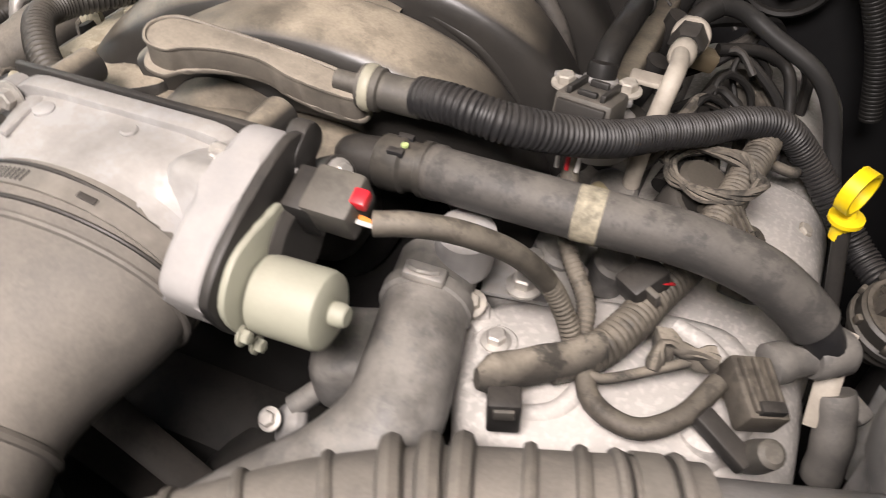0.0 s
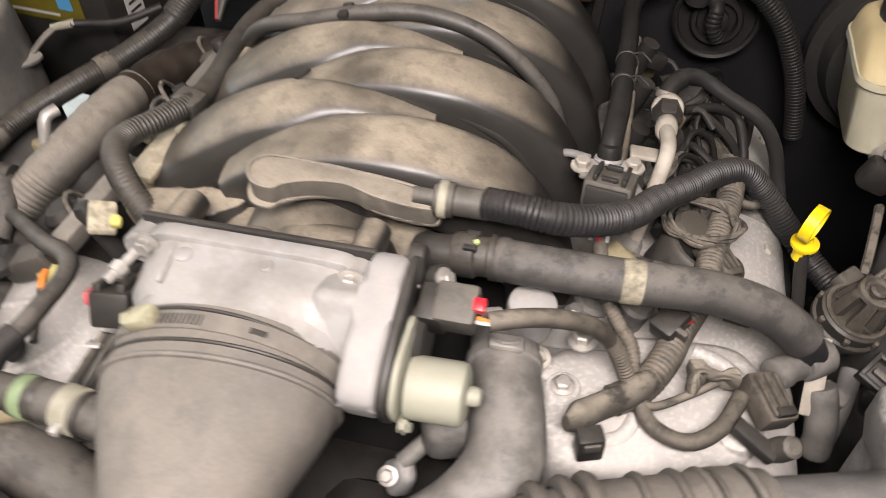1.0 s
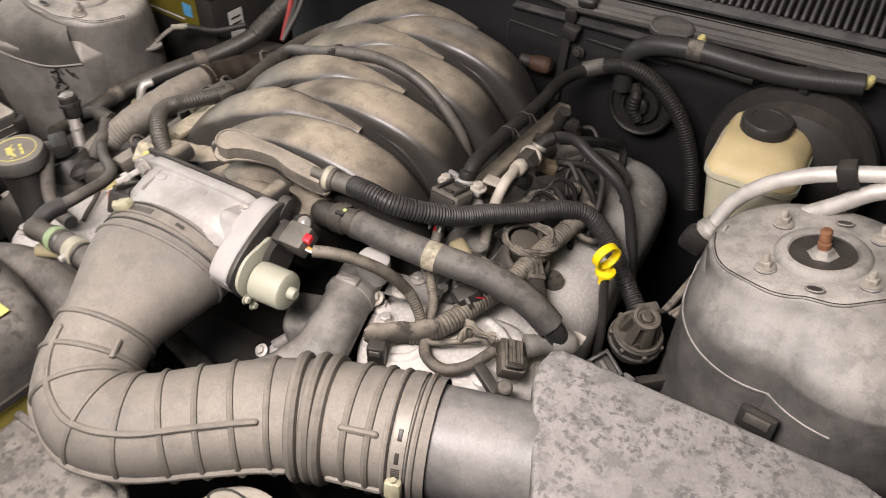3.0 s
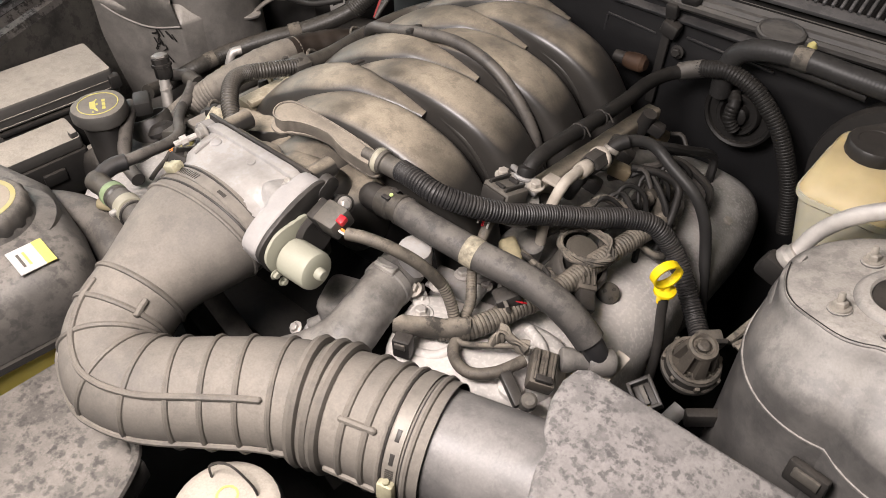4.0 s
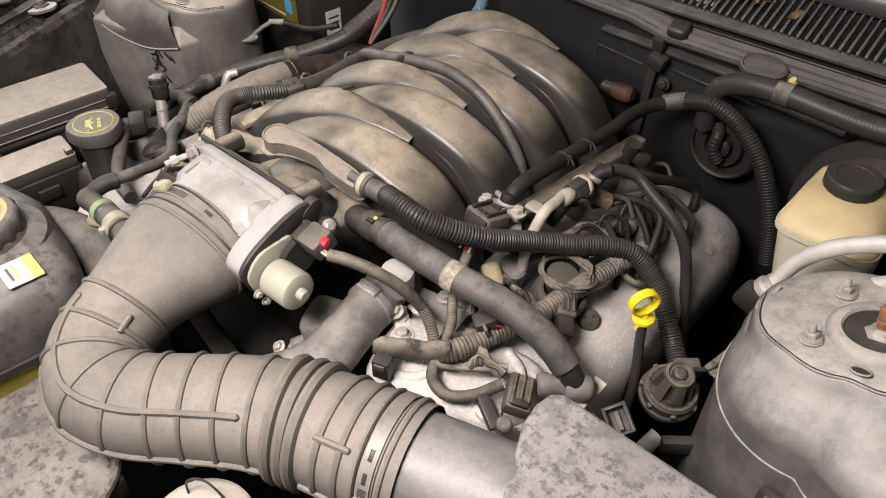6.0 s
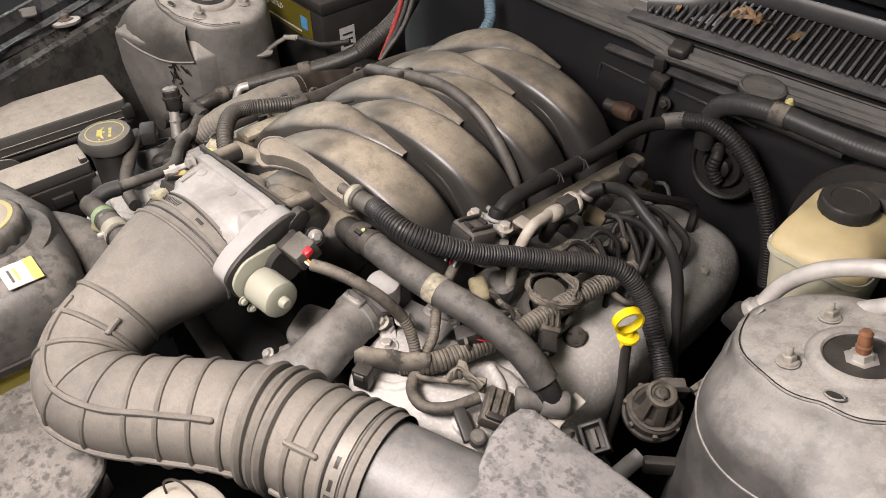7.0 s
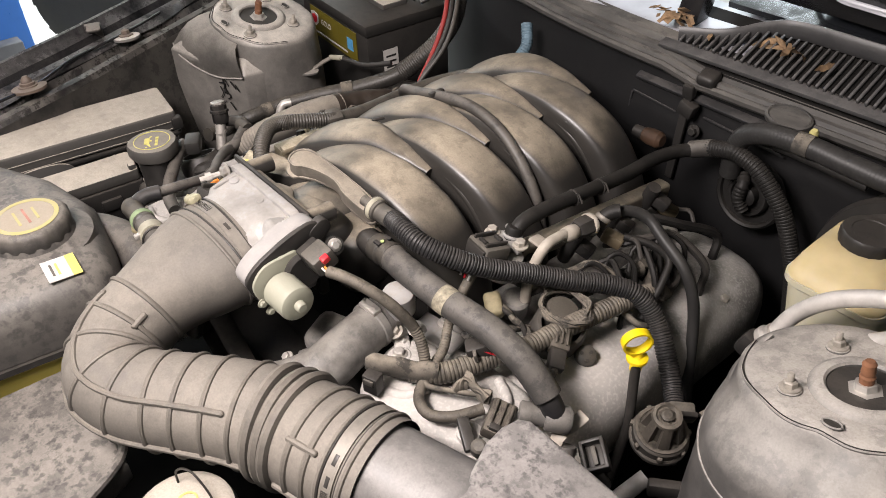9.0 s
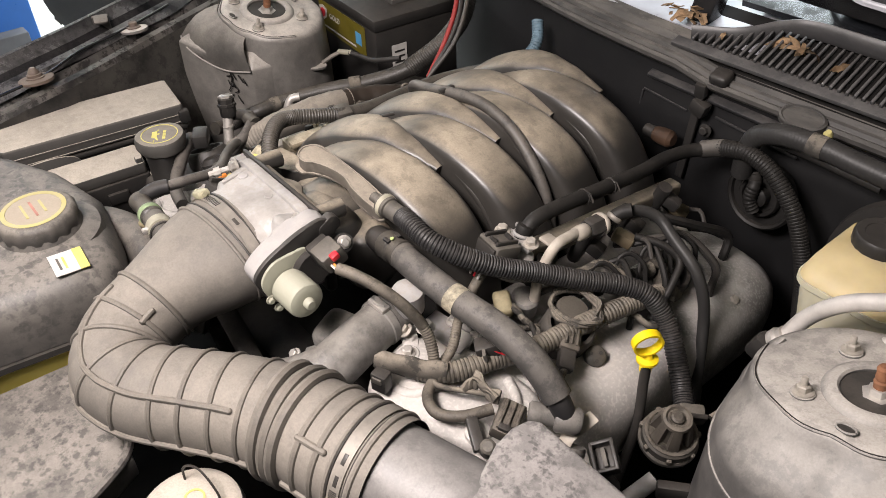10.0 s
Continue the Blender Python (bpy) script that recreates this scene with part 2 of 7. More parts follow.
CLEAR = plain("windscreen_glass", (0.05, 0.055, 0.06), 0.08, mott=0.05)
FABRIC = dusty("frayed_cloth_wrap", (0.024, 0.022, 0.019), 0.75, 0.8, grain=200, relief=0.9, dust_colour=(0.30, 0.26, 0.205), scuffs=0.75, patches=40.0)


def milky(name, base):
    m, nt, p = shader(name)
    co = nt.nodes.new("ShaderNodeTexCoord")
    n = node(nt, "ShaderNodeTexNoise", Scale=22.0, Detail=5.0)
    nt.links.new(co.outputs["Object"], n.inputs["Vector"])
    nt.links.new(blend(nt, ramp(nt, n.outputs[0], 0.35, 0.7), base, tuple(c * 0.8 for c in base)), p.inputs["Base Color"])
    p.inputs["Roughness"].default_value = 0.58
    p.inputs["Subsurface Weight"].default_value = 0.25
    p.inputs["Subsurface Radius"].default_value = (0.02, 0.015, 0.006)
    p.inputs["Subsurface Scale"].default_value = 0.4
    return m


AMBER = milky("yellowed_polyethylene", (0.53, 0.43, 0.235))
AMBERLOW = milky("pale_polyethylene", (0.50, 0.47, 0.35))
AMBERTANK = milky("yellow_tank_plastic", (0.40, 0.33, 0.08))

# ---- mesh helpers ----
WORLD = {}


def finish(bm, name, mat, sharp=38):
    bmesh.ops.recalc_face_normals(bm, faces=bm.faces[:])
    me = bpy.data.meshes.new(name)
    bm.to_mesh(me)
    bm.free()
    me.polygons.foreach_set("use_smooth", [True] * len(me.polygons))
    me.set_sharp_from_angle(angle=radians(sharp))
    me.materials.append(mat)
    return me


def thing(name, at, label, category, group="", kind=""):
    ob = new(name)
    ob.empty_display_size = 0.02
    ob.matrix_basis = Matrix.Translation(at)
    WORLD[ob] = Matrix.Translation(at)
    return tagged(ob, label, category, group, kind)


def part(name, bm, mat, parent, label="", sharp=38):
    ob = new(name, finish(bm, name, mat, sharp))
    ob.parent = parent
    ob.matrix_parent_inverse = WORLD[parent].inverted()
    WORLD[ob] = Matrix.Identity(4)
    return tagged(ob, label)


def solo(name, bm, mat, label, category, group="", kind="", sharp=38):
    ob = new(name, finish(bm, name, mat, sharp))
    WORLD[ob] = Matrix.Identity(4)
    return tagged(ob, label, category, group, kind)


def spline(pts, step=0.006):
    """Catmull-Rom through the points, resampled evenly."""
    p = [Vector(v) for v in pts]
    p = [p[0] * 2 - p[1]] + p + [p[-1] * 2 - p[-2]]
    out = []
    for i in range(1, len(p) - 2):
        a, b, c, d = p[i - 1:i + 3]
        for k in range(24):
            t = k / 24
            out.append(0.5 * ((2 * b) + (c - a) * t + (2 * a - 5 * b + 4 * c - d) * t * t + (3 * b - a - 3 * c + d) * t ** 3))
    out.append(p[-2])
    s = [0.0]
    for a, b in zip(out, out[1:]):
        s.append(s[-1] + (b - a).length)
    n = max(2, round(s[-1] / step))
    res, j = [], 0
    for i in range(n + 1):
        want = s[-1] * i / n
        while j < len(s) - 2 and s[j + 1] < want:
            j += 1
        f = (want - s[j]) / max(1e-9, s[j + 1] - s[j])
        res.append(out[j].lerp(out[j + 1], min(1, f)))
    return res, s[-1]


def frames(path, up=None):
    """Tangent, side and up at every point of a path, carried along without twist."""
    res, side = [], None
    for i, p in enumerate(path):
        t = (path[min(i + 1, len(path) - 1)] - path[max(i - 1, 0)]).normalized()
        if side is None:
            ref = Vector(up) if up else (Vector((0, 0, 1)) if abs(t.z) < 0.9 else Vector((1, 0, 0)))
            side = t.cross(ref).normalized()
        side = (side - t * side.dot(t)).normalized()
        res.append((p, t, side, side.cross(t).normalized()))
    return res


def circle(n, rx, ry=None, power=2.0):
    ry = rx if ry is None else ry
    pts = []
    for i in range(n):
        a = 2 * math.pi * i / n
        c, s = math.cos(a), math.sin(a)
        pts.append((rx * math.copysign(abs(c) ** (2 / power), c), ry * math.copysign(abs(s) ** (2 / power), s)))
    return pts


def sweep(bm, pts, radius, sides=12, step=0.006, up=None, cap=True, flat=1.0, power=2.0):
    """Tube along a smooth path. radius: a number, or a function of (metres along, share along)."""
    path, length = spline(pts, step)
    rings, n = [], len(path)
    for i, (p, t, a, b) in enumerate(frames(path, up)):
        r = radius(length * i / (n - 1), i / (n - 1)) if callable(radius) else radius
        r = (r, r * flat) if not isinstance(r, tuple) else r
        rings.append([bm.verts.new(p + a * x + b * y) for x, y in circle(sides, r[0], r[1], power)])
    for u, v in zip(rings, rings[1:]):
        for k in range(sides):
            bm.faces.new((u[k], u[(k + 1) % sides], v[(k + 1) % sides], v[k]))
    if cap:
        bm.faces.new(rings[0][::-1])
        bm.faces.new(rings[-1])
    return bm


def tube(pts, radius, **k):
    return sweep(bmesh.new(), pts, radius, **k)


def ribbed(r, pitch=0.0045, depth=0.0018):
    """Radius of a corrugated tube."""
    def f(s, share):
        ph = (s / pitch) % 1.0
        return r - depth * (1 if ph > 0.62 else 0)
    return f


def turn(bm, profile, m=Matrix.Identity(4), seg=24, squash=1.0):
    """Solid of revolution about z: profile of (radius, z) from the bottom to the top."""
    rings = []
    for r, z in profile:
        if r < 1e-6:
            rings.append([bm.verts.new(m @ Vector((0, 0, z)))])
        else:
            rings.append([bm.verts.new(m @ Vector((r * math.cos(2 * math.pi * i / seg), r * squash * math.sin(2 * math.pi * i / seg), z))) for i in range(seg)])
    for u, v in zip(rings, rings[1:]):
        for i in range(seg):
            j = (i + 1) % seg
            if len(u) == 1 and len(v) == 1:
                continue
            if len(u) == 1:
                bm.faces.new((u[0], v[j], v[i]))
            elif len(v) == 1:
                bm.faces.new((u[i], u[j], v[0]))
            else:
                bm.faces.new((u[i], u[j], v[j], v[i]))
    if len(rings[0]) > 1:
        bm.faces.new(rings[0][::-1])
    if len(rings[-1]) > 1:
        bm.faces.new(rings[-1])
    return bm


def lathe(profile, m=Matrix.Identity(4), seg=24, squash=1.0):
    return turn(bmesh.new(), profile, m, seg, squash)


def smooth_outline(pts, n=5):
    """A closed outline rounded through its points."""
    p = [Vector((*q, 0)) for q in pts]
    out = []
    for i in range(len(p)):
        a, b, c, d = (p[(i + k) % len(p)] for k in (-1, 0, 1, 2))
        for k in range(n):
            t = k / n
            v = 0.5 * ((2 * b) + (c - a) * t + (2 * a - 5 * b + 4 * c - d) * t * t + (3 * b - a - 3 * c + d) * t ** 3)
            out.append((v.x, v.y))
    return out


def block(bm, size, m=Matrix.Identity(4), bevel=0.002, segments=2, taper=1.0):
    """Bevelled box centred on m. taper: the top's share of the base."""
    b = bmesh.new()
    bmesh.ops.create_cube(b, size=1.0)
    for v in b.verts:
        k = taper if v.co.z > 0 else 1.0
        v.co = Vector((v.co.x * size[0] * k, v.co.y * size[1] * k, v.co.z * size[2]))
    if bevel:
        bmesh.ops.bevel(b, geom=b.edges[:], offset=bevel, segments=segments, affect="EDGES", profile=0.5)
    vs = {v: bm.verts.new(m @ v.co) for v in b.verts}
    for f in b.faces:
        bm.faces.new([vs[v] for v in f.verts])
    b.free()
    return bm


def box(size, m=Matrix.Identity(4), bevel=0.002, segments=2, taper=1.0):
    return block(bmesh.new(), size, m, bevel, segments, taper)


def slab(poly, low, high, m=Matrix.Identity(4), bevel=0.002, segments=2):
    """A flat outline of (x, y), raised from low to high, with rounded rims."""
    b = bmesh.new()
    f = b.faces.new([b.verts.new((x, y, low)) for x, y in poly])
    r = bmesh.ops.extrude_face_region(b, geom=[f])
    for v in r["geom"]:
        if isinstance(v, bmesh.types.BMVert):
            v.co.z = high
    if bevel:
        rim = [e for e in b.edges if abs(e.verts[0].co.z - e.verts[1].co.z) < 1e-7]
        bmesh.ops.bevel(b, geom=rim, offset=bevel, segments=segments, affect="EDGES", profile=0.5)
    for v in b.verts:
        v.co = m @ v.co
    return b


def aim(at, axis):
    """A pose at a place whose z points along axis."""
    return Matrix.Translation(at) @ Vector(axis).to_track_quat("Z", "Y").to_matrix().to_4x4()


def rounded(w, h, r, n=5):
    """Outline of a rounded rectangle round the origin."""
    pts = []
    for cx, cy, a0 in ((w / 2 - r, h / 2 - r, 0), (-w / 2 + r, h / 2 - r, 90), (-w / 2 + r, -h / 2 + r, 180), (w / 2 - r, -h / 2 + r, 270)):
        for i in range(n + 1):
            a = radians(a0 + 90 * i / n)
            pts.append((cx + r * math.cos(a), cy + r * math.sin(a)))
    return pts


def hexbolt(at, axis, r=0.006, parent=None, mat=None, name="bolt", shank=0.0):
    bm = bmesh.new()
    m = aim(at, axis)
    turn(bm, [(r * 1.5, 0), (r * 1.5, r * 0.25), (r * 1.1, r * 0.35)], m, 16)
    turn(bm, [(r, r * 0.3), (r, r * 1.15), (r * 0.8, r * 1.3)], m, 6)
    if shank:
        turn(bm, [(r * 0.5, r), (r * 0.5, r + shank), (r * 0.38, r + shank + 0.001)], m, 10)
    return part(name, bm, mat or ZINC, parent)


def loft(bm, rings):
    vs = [[bm.verts.new(p) for p in ring] for ring in rings]
    n = len(vs[0])
    for u, v in zip(vs, vs[1:]):
        for k in range(n):
            bm.faces.new((u[k], u[(k + 1) % n], v[(k + 1) % n], v[k]))
    bm.faces.new(vs[0][::-1])
    bm.faces.new(vs[-1])
    return bm


def text_mesh(words, size, m, mat, parent, name="lettering"):
    """Words as a thin mesh."""
    cu = bpy.data.curves.new(name, "FONT")
    cu.body, cu.size, cu.align_x, cu.align_y, cu.extrude = words, size, "CENTER", "CENTER", 0.0002
    tmp = bpy.data.objects.new(name, cu)
    me = bpy.data.meshes.new_from_object(tmp)
    bpy.data.objects.remove(tmp)
    me.transform(m)
    me.materials.clear()
    me.materials.append(mat)
    ob = new(name, me)
    ob.parent = parent
    ob.matrix_parent_inverse = WORLD[parent].inverted()
    WORLD[ob] = Matrix.Identity(4)
    return ob

# ---- the workshop round the car ----


def sheet(name, size, m, mat, label, category):
    return solo(name, box(size, m, 0.0), mat, label, category, kind="structure")


sheet("floor", (12, 12, 0.1), pose(0, 0, -0.05), CONCRETE, "grey concrete workshop floor", "floor")
sheet("ceiling", (12, 12, 0.1), pose(0, 0, 3.65), WALLPAINT, "pale workshop ceiling", "ceiling")
sheet("wall_north", (12, 0.1, 3.6), pose(0, 6.05, 1.8), WALLPAINT, "pale painted workshop wall", "wall")
sheet("wall_south", (12, 0.1, 3.6), pose(0, -6.05, 1.8), WALLPAINT, "pale painted workshop wall", "wall")
sheet("wall_west", (0.1, 12, 3.6), pose(-6.05, 0, 1.8), WALLPAINT, "pale painted workshop wall", "wall")
sheet("wall_east", (0.1, 12, 3.6), pose(6.05, 0, 1.8), WALLPAINT, "pale painted workshop wall", "wall")

# ---- the car's body round the engine bay ----


def extrude_x(profile, xs, bend, mat, name, label, category, kind="structure", lift=lambda x: 0.0):
    """A profile of (y, z) carried along x. bend, lift: how far y and z shift at each x."""
    bm = bmesh.new()
    rings = [[bm.verts.new((x, y + bend(x), z + lift(x))) for y, z in profile] for x in xs]
    for u, v in zip(rings, rings[1:]):
        for k in range(len(profile)):
            j = (k + 1) % len(profile)
            bm.faces.new((u[k], u[j], v[j], v[k]))
    bm.faces.new(rings[0][::-1])
    bm.faces.new(rings[-1])
    return solo(name, bm, mat, label, category, kind=kind, sharp=24)


def cowl_bend(x):
    return 0.30 * max(0.0, 0.10 - x) ** 2 + 0.05 * max(0.0, x - 0.10)


XS = [-0.85 + 1.7 * i / 34 for i in range(35)]
extrude_x([(0.612, 0.45), (0.612, 0.93), (0.614, 0.945), (0.618, 0.96), (0.622, 1.005), (0.68, 1.005), (0.68, 0.45)], XS, cowl_bend, FIREWALL, "firewall", "dusty black painted firewall panel", "firewall")
SEAL = dusty("dusty_cowl_seal", (0.026, 0.025, 0.024), 0.5, 0.55, grain=60, floor=0.3, dust_colour=(0.25, 0.23, 0.20), patches=26.0, wipe=0.3, scuffs=0.6, stretch=(0.3, 1.0, 1.0), relief=0.6)
extrude_x([(0.604, 1.002), (0.599, 1.007), (0.599, 1.012), (0.603, 1.015), (0.606, 1.0135), (0.608, 1.0135), (0.610, 1.0185), (0.614, 1.020), (0.617, 1.018), (0.619, 1.0175), (0.621, 1.0235), (0.625, 1.0255), (0.628, 1.023), (0.632, 1.0235), (0.636, 1.032), (0.648, 1.038), (0.652, 1.036), (0.652, 0.998), (0.63, 0.996)],
          XS, cowl_bend, SEAL, "cowl_seal", "dusty grey rubber cowl seal with long ridges", "seal", lift=lambda x: 0.010 * min(1.0, max(0.0, (0.14 - x) / 0.03)))

car_bay = thing("engine_bay", (0, 0.1, 0.45), "black painted engine bay panels of a car", "car body", kind="structure")
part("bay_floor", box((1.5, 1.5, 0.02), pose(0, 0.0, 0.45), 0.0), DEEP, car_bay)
part("inner_fender", box((0.03, 1.3, 0.48), pose(0.80, 0.05, 0.70), 0.004), PAINT, car_bay)
part("front_panel", box((1.6, 0.03, 0.36), pose(0, -0.52, 0.62), 0.004), PAINT, car_bay)

# left inner fender: ridged rail along the wing, over a dark panel


def rail(name, profile, mat, parent, wave=0.0):
    """A profile of (outwards, z) carried along the wing's line."""
    bm = bmesh.new()
    rings = []
    for k in range(41):
        y = -0.55 + 1.17 * k / 40
        x = -0.566 - 0.352 * y - 0.30 * max(0.0, 0.02 - y)
        w = wave * (math.sin(y * 23) + 0.6 * math.sin(y * 41 + 1))
        rings.append([bm.verts.new((x - n - (w if i == 0 else 0), y, z + 0.045 * max(0.0, y - 0.05) - 0.15 * min(0.16, max(0.0, 0.02 - y)))) for i, (n, z) in enumerate(profile)])
    for u, v in zip(rings, rings[1:]):
        for a in range(len(profile) - 1):
            bm.faces.new((u[a], u[a + 1], v[a + 1], v[a]))
    bmesh.ops.solidify(bm, geom=bm.faces[:], thickness=0.002)
    return part(name, bm, mat, parent, sharp=30)


rail("inner_panel", [(-0.10, 0.55), (-0.03, 0.80), (-0.004, 0.925)], dusty("dusty_inner_panel", (0.018, 0.018, 0.018), 0.75, 0.3, tilt=(-0.2, 0.9), floor=0.2, dust_colour=(0.30, 0.275, 0.24), wipe=0.2, scuffs=0.5, patches=9.0), car_bay)
rail("lower_rail", [(-0.004, 0.920), (0.004, 0.932), (0.016, 0.934), (0.022, 0.924), (0.036, 0.922), (0.044, 0.934)], dusty("dusty_rail_paint", (0.018, 0.018, 0.019), 0.8, 0.2, dust_colour=(0.44, 0.40, 0.355), tilt=(0.1, 1.0), floor=0.2, wipe=0.15, scuffs=0.6), car_bay)
rail("flange", [(0.040, 0.936), (0.052, 0.946), (0.066, 0.948), (0.071, 0.940)], FENDER, car_bay, 0.006)
rail("wing_edge", [(0.070, 0.935), (0.078, 0.955), (0.088, 0.962), (0.094, 0.971), (0.100, 0.972), (0.108, 0.966), (0.112, 0.950), (0.116, 0.70)], FENDER, car_bay)
RUSTY = dusty("rusty_bolt", (0.09, 0.06, 0.045), 0.4, 0.6)
part("bolt_plate", lathe([(0.026, -0.002), (0.026, 0.002), (0.020, 0.004)], pose(-0.586, -0.022, 0.946, 0, -8, 0), 24), RUSTY, car_bay)
part("cone_mount", lathe([(0.019, 0.0), (0.019, 0.005), (0.015, 0.006), (0.015, 0.011), (0.011, 0.012), (0.011, 0.016), (0.005, 0.024)], pose(-0.584, -0.023, 0.948, 0, -8, 0) @ Matrix.Scale(0.75, 4), 20), RUSTY, car_bay)
part("fender_bolt", lathe([(0.012, 0.0), (0.012, 0.003), (0.007, 0.004), (0.007, 0.010), (0.004, 0.012)], pose(-0.650, 0.160, 0.953, 0, -8, 0), 6), RUSTY, car_bay)
part("bolt_plate", lathe([(0.022, -0.002), (0.022, 0.002), (0.016, 0.003)], pose(-0.650, 0.160, 0.951, 0, -8, 0), 20), TOWER, car_bay)
STOP = dusty("dusty_stop", (0.06, 0.055, 0.05), 0.5, 0.6)
stop = part("hood_stop", box((0.007, 0.026, 0.034), pose(-0.690, 0.1225, 0.958, 0, 12, -18), 0.002), STOP, car_bay)
part("stop_face", slab(rounded(0.026, 0.022, 0.004), -0.002, 0.002, pose(-0.677, 0.119, 0.972, 0, 8, -18), 0.0015), STOP, stop)
part("stop_foot", box((0.030, 0.024, 0.004), pose(-0.676, 0.120, 0.944, 0, -8, -18), 0.001), STOP, stop)
part("fold_seam", tube([(-0.566, -0.09, 0.946), (-0.588, -0.01, 0.948), (-0.632, 0.06, 0.950), (-0.648, 0.12, 0.953), (-0.672, 0.19, 0.956), (-0.690, 0.24, 0.960)], 0.0022, sides=6), PAINT, car_bay)
# strut towers
def strut_tower(x, y, top, s, label, paint, front, spread, inner):
    """Welded strut tower whose round top leans towards the engine. s: 1 where the wing lies at greater x. front: how far its foot stands out to the front."""
    ob = thing("strut_tower", (x, y, 0.5), label, "strut tower", "strut towers")
    lean = math.tan(radians(11))

    def at(px, py, z, k=1.0):
        return (x + s * px, y + py, top + z + k * (lean * px - 0.06 * py))

    def reach(c, q, low):
        r = 0.080 + inner * max(0, -c) + 0.012 * max(0, q) - 0.006 * max(0, -q) + max(0.0, c) * (0.010 + spread * low)
        return r + low * front * max(0, -q) ** 1.5
    prof = [(0.38, 0.0), (0.55, 0.0), (0.80, 0.0005), (0.93, -0.001), (0.985, -0.005), (1.0, -0.012), (1.01, -0.024), (1.02, -0.040), (1.028, -0.056), (1.032, -0.062), (1.042, -0.068), (1.055, -0.12), (1.08, -0.20), (1.14, -0.34), (1.20, -0.50)]
    seg = 72
    bm = bmesh.new()
    vs = []
    for f, z in prof:
        low = min(1.0, max(0.0, (-z - 0.004) / 0.055))
        low = low * low * (3 - 2 * low)
        ring = []
        for i in range(seg):
            a = 2 * math.pi * i / seg
            c, q = math.cos(a), math.sin(a)
            r = reach(c, q, low) + (0.0014 * math.sin(4 * a + 1) if f < 1 else 0)
            ring.append(bm.verts.new(at(f * r * c, f * r * q, z, 1 - 0.6 * low)))
        vs.append(ring)
    for u, v in zip(vs, vs[1:]):
        for i in range(seg):
            j = (i + 1) % seg
            bm.faces.new((u[i], u[j], v[j], v[i]))
    part("tower", bm, paint, ob, sharp=45)
    tilt = Matrix.Translation((x, y, top)) @ pose(0, 0, 0, -3.4, -11 * s, 0)
    part("cup", lathe([(0.0, -0.026), (0.024, -0.026), (0.0325, -0.012), (0.0325, 0.001)], tilt, 36), BLACK, ob)
    part("mount_ring", lathe([(0.031, -0.004), (0.031, 0.003), (0.033, 0.005), (0.040, 0.005), (0.0435, 0.003), (0.046, -0.001)], tilt, 44), paint, ob)
    part("centre_nut", lathe([(0.011, -0.024), (0.011, -0.006), (0.015, -0.005), (0.015, 0.001), (0.010, 0.002), (0.009, 0.008)], tilt, 6), ZINC, ob)
    part("strut_rod", lathe([(0.0062, -0.01), (0.0062, 0.012), (0.0068, 0.014), (0.0055, 0.016), (0.0062, 0.019), (0.0055, 0.023), (0.006, 0.027), (0.004, 0.030)], tilt, 14), RUST, ob, "rusty threaded strut rod")
    for px, py in ((-0.044, -0.042), (-0.044, 0.040), (0.046, -0.036), (0.046, 0.042)):
        part("stud_washer", lathe([(0.0105, -0.002), (0.0105, 0.0012), (0.009, 0.002)], aim(at(px, py, 0.0005), (-0.19 * s, 0.06, 0.98)), 20), paint, ob)
        hexbolt(at(px, py, 0.002), (-0.19 * s, 0.06, 0.98), 0.0062, ob, DUSTZINC, "stud", 0.009)
    for px, py in ((0.004, -0.062), (0.010, 0.058)):
        hole = part("drain_hole", lathe([(0.0, 0.0008), (0.0075, 0.0008), (0.007, 0.0026), (0.0, 0.0026)], tilt @ pose(s * px, py, 0.001), 18, 0.6), BLACK, ob)
        part("hole_lip", tube([tilt @ Vector((s * px + 0.0082 * math.cos(g * 0.5), py + 0.005 * math.sin(g * 0.5), 0.0034)) for g in range(13)], 0.0011, sides=8, step=0.003), paint, hole)
    seam = []
    for i in range(24):
        a = radians(164 + i * 5.6)
        c, q = math.cos(a), math.sin(a)
        r = reach(c, q, 1.0) * 1.045
        seam.append(at(r * c, r * q, -0.069 - 0.0010 * i, 0.4))
    if s > 0:
        part("seam", tube(seam, 0.0018, sides=8, step=0.006), paint, ob, "pale welded seam round the tower")
    edge = []
    for i in range(20):
        a = radians(178 + 9 * i)
        c, q = math.cos(a), math.sin(a)
        r = reach(c, q, 0.0) * 0.95 + 0.0014 * math.sin(4 * a + 1) + 0.0012 * math.sin(9 * a)
        edge.append(at(r * c, r * q, -0.0008))
    part("plate_edge", tube(edge, 0.0007, sides=8, step=0.004), DULL, ob, "dark cracked edge of the welded plate")
    part("plate_lip", tube([(px, py, pz - 0.0016) for px, py, pz in edge], 0.0018, sides=8, step=0.004), paint, ob)
    if s > 0:
        slot = part("clip_frame", box((0.036, 0.010, 0.024), pose(x, y - 0.146, top - 0.100, -12, 0, -6), 0.003), BLACK, ob)
        part("clip_window", box((0.024, 0.004, 0.010), pose(x, y - 0.151, top - 0.095, -12, 0, -6), 0.001), GREY, slot)
        part("side_flange", tube([at(-0.098, 0.02, -0.006), at(-0.102, -0.02, -0.02), at(-0.092, -0.050, -0.035), at(-0.088, -0.066, -0.07), at(-0.090, -0.074, -0.13)], (lambda t, k: (0.004, 0.011)), sides=12, step=0.005, up=(0, 1, 0)), paint, ob)
    else:
        bm = bmesh.new()
        low = [(-0.630, 0.214), (-0.476, 0.270), (-0.458, 0.37), (-0.65, 0.34)]
